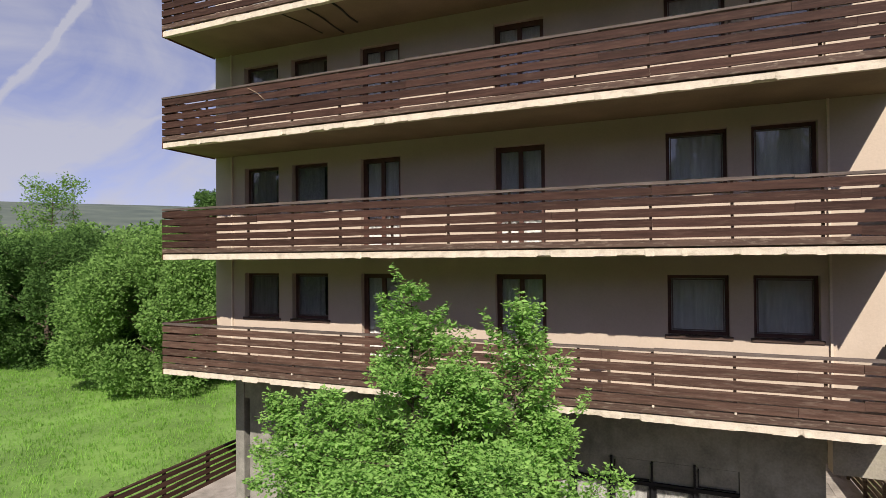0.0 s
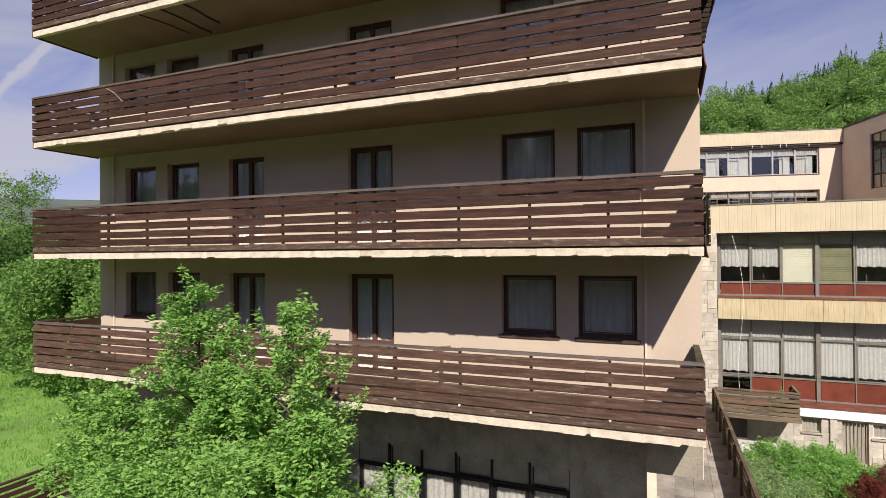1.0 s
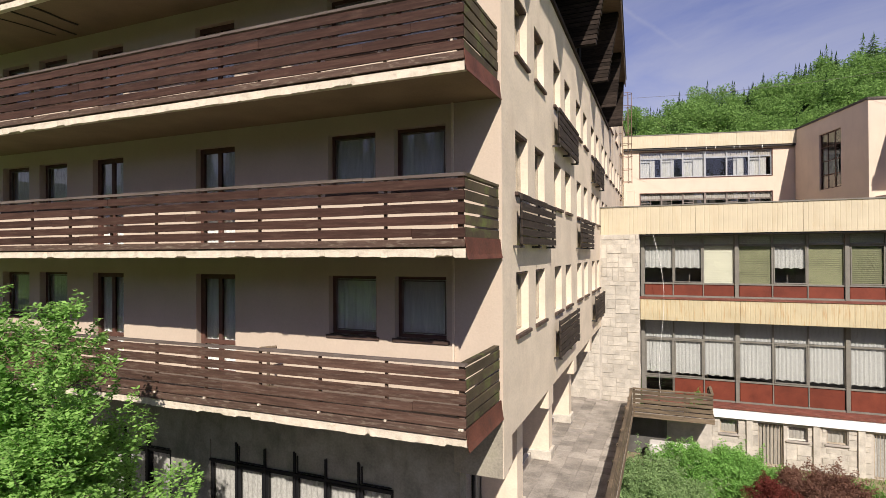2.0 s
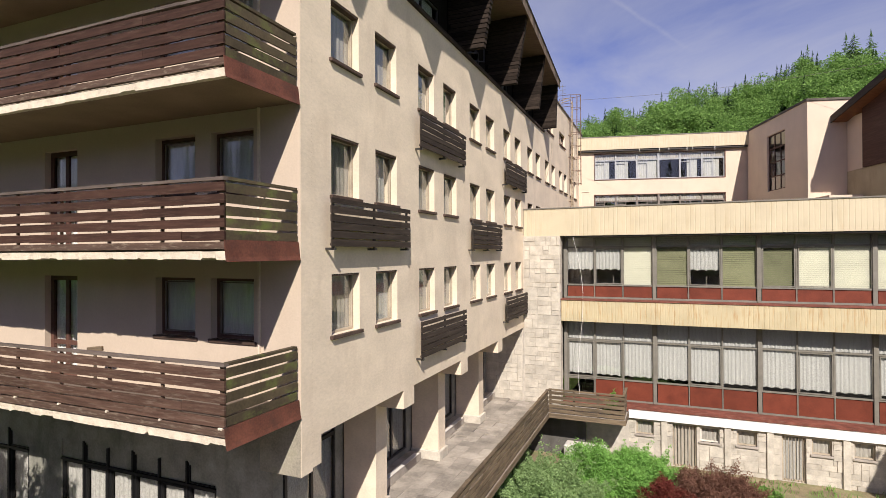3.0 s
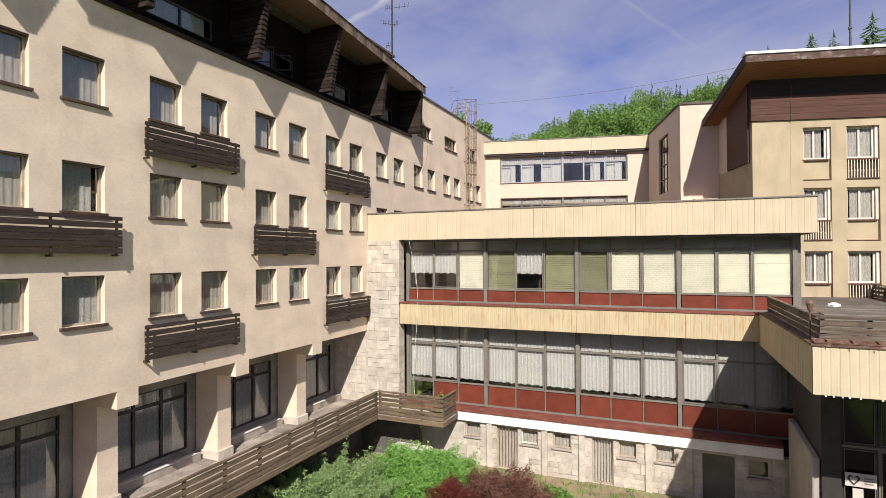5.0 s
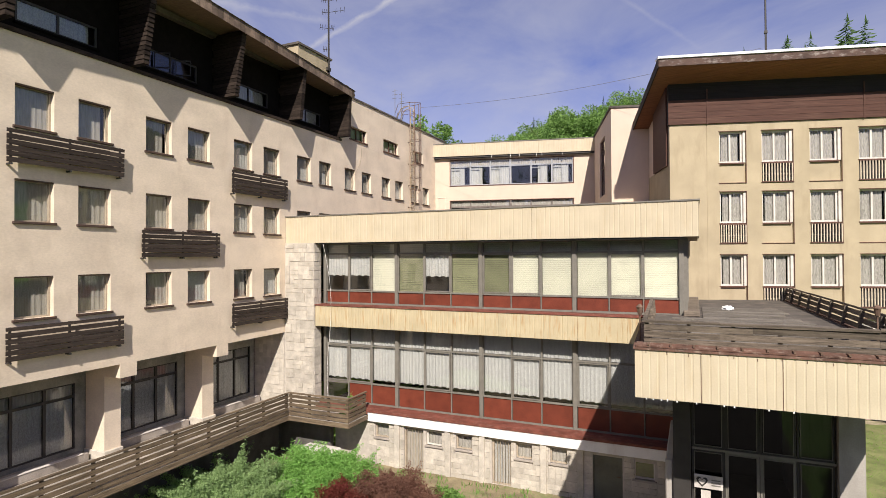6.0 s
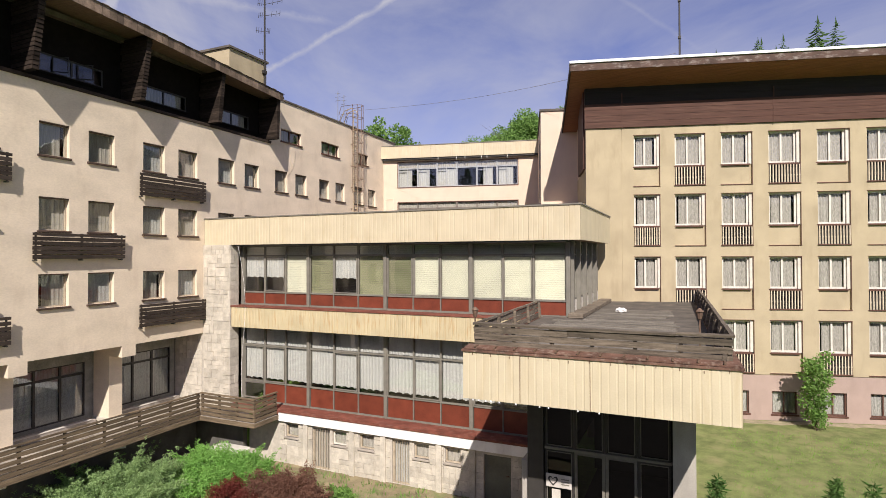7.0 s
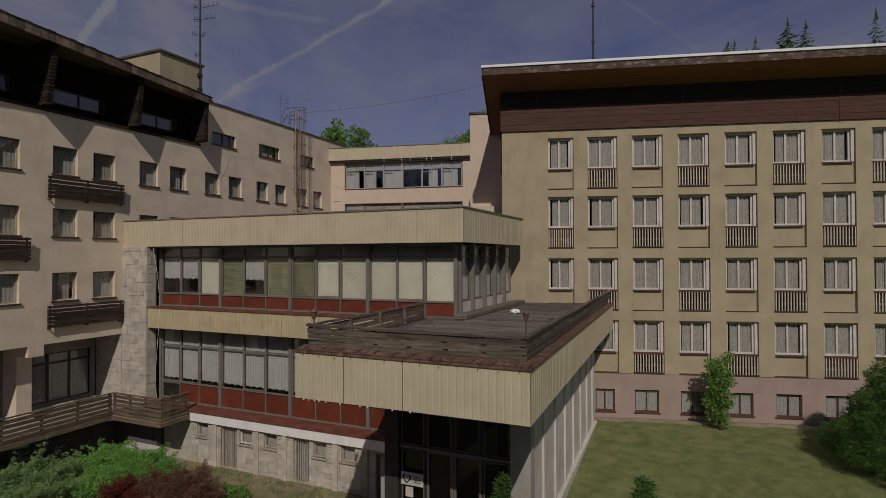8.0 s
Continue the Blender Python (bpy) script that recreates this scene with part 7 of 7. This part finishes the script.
def woods(name, label, spots, mat, kind):
    vs, fs, off = [], [], 0
    for i, (x, y, h) in enumerate(spots):
        z = ground_z(x, y) - 0.5
        if "spruce" in kind:
            v, f = spruce_arrays((x, y, z), h, h * 0.24 if kind == "spruce" else (1.9, 3.2, 2.2, 3.0, 2.8, 4.4, 4.0, 2.4, 3.6)[i % 9], i + 100, *((14, 12) if kind == "spruce" else (24, 12, True)))
        else:
            k = 14
            a = rng.uniform(0, 2 * math.pi, k)
            u = rng.uniform(0.3, 1.0, k)
            rr = h * 0.30 * np.sqrt(np.clip(1.15 - u, 0.05, 1))
            cs = np.stack([x + np.cos(a) * rr, y + np.sin(a) * rr, z + h * (0.18 + 0.72 * u)], 1)
            n = 1900 if (0 < y < 150 and x > -50) else (1500 if (0 < y < 70) else 320)
            v, f = leaf_cloud(cs, h * rng.uniform(0.10, 0.21, k), n, h * (0.037 if (0 < y < 150 and x > -50) else (0.042 if 0 < y < 70 else 0.11)), i + 500, 0.85)
        vs.append(v)
        fs.append(f + off)
        off += len(v)
    ob = place(name, mesh_from(name, np.concatenate(vs), np.concatenate(fs), mat))
    tagged(ob, label, "woods", kind="stuff")


def scatter(n, x0, x1, y0, y1, h0, h1, gap, test=None):
    out = []
    tries = 0
    while len(out) < n and tries < n * 30:
        tries += 1
        x, y = rng.uniform(x0, x1), rng.uniform(y0, y1)
        if test and not test(x, y):
            continue
        if all((x - a) ** 2 + (y - b) ** 2 > gap * gap for a, b, _ in out[-400:]):
            out.append((x, y, rng.uniform(h0, h1)))
    return out


woods("hill_woods", "dense light green beech wood on the hillside", scatter(300, -45, 58, 70, 105, 6.0, 8.4, 2.9, lambda x, y: y > 72 + 0.1 * abs(x)), M_LEAF_HILL, "leaf")
woods("hill_spruces", "dark spruces along the wooded ridge", scatter(560, -50, 90, 103, 113, 5.8, 8.6, 1.4) + scatter(60, -50, 80, 76, 98, 5.0, 7.5, 4.0), M_NEEDLE, "spruce")
woods("ridge_spruces", "single tall spruces standing out above the ridge", [(x, y, top - ground_z(x, y) + 0.5) for x, y, top in ((28.6, 103.5, 39.4), (34.0, 101.3, 39.5), (36.6, 104.0, 38.9), (35.5, 112.0, 43.0), (38.3, 110.0, 42.4), (42.0, 105.0, 42.6), (44.4, 106.0, 42.2), (41.0, 104.0, 39.0), (53.0, 107.0, 42.6))], M_LEAF_SPRUCE, "tall spruce")
woods("hill_woods", "mixed light green trees near the ridge", scatter(20, -45, 62, 101, 108, 5, 7, 5.0), M_LEAF_HILL, "leaf")
woods("far_woods", "distant wooded ridge beyond the meadow", scatter(260, -420, -60, 60, 420, 8, 13, 7.0), M_LEAF_DARK, "leaf")
woods("meadow_hedge", "mixed green hedge behind the meadow", scatter(46, -85, -32, 40, 66, 9.5, 13.5, 4.0), M_LEAF_WILLOW, "leaf")
woods("opposite_woods", "dark spruce wood across the forecourt", scatter(230, -80, 90, -80, -42, 16, 24, 3.6), M_NEEDLE, "spruce")
woods("opposite_woods", "green broadleaf trees across the forecourt", scatter(80, -70, 80, -62, -36, 8, 13, 5.0), M_LEAF_DARK, "leaf")


def tufts(name, label, n, x0, x1, y0, y1, size, mat, seed, test):
    """Grass blades in tufts, as one mass."""
    rg = np.random.default_rng(seed)
    pts = []
    while len(pts) < n:
        x, y = rg.uniform(x0, x1), rg.uniform(y0, y1)
        if test(x, y):
            pts.append((x, y, max(ground_z(x, y), -1.06 if 3.4 < x < 20.3 else -9)))
    p = np.repeat(np.array(pts), 7, 0)
    k = len(p)
    p[:, :2] += rg.normal(0, 0.12, (k, 2))
    a = rg.uniform(0, 2 * math.pi, k)
    s = size * rg.uniform(0.5, 1.3, k)
    lean = np.stack([np.cos(a), np.sin(a), np.zeros(k)], 1) * (s * 0.5)[:, None]
    side = np.stack([-np.sin(a), np.cos(a), np.zeros(k)], 1) * (s * 0.10)[:, None]
    up = np.stack([np.zeros(k), np.zeros(k), s], 1)
    v = np.stack([p - side, p + side, p + lean * 0.5 + up * 0.7 + side * 0.6, p + lean + up], 1).reshape(-1, 3)
    tagged(place(name, mesh_from(name, v, np.arange(k * 4).reshape(-1, 4), mat)), label, "grass", kind="stuff")


tufts("meadow_grass", "tall bright meadow grass in tufts", 9000, -44, -13.4, 4, 27, 0.13, M_GRASS, 5, lambda x, y: y > 6 or x < -14)
tufts("lawn_weeds", "short uneven lawn grass and weeds", 2600, 25.7, 40, 24, 37, 0.10, M_GRASS, 6, lambda x, y: True)
tufts("courtyard_weeds", "weeds along the stone basement", 90, 8.5, 19.5, 26.2, 28.3, 0.16, M_LEAF_WILLOW, 7, lambda x, y: y > 27.2 or x < 14)
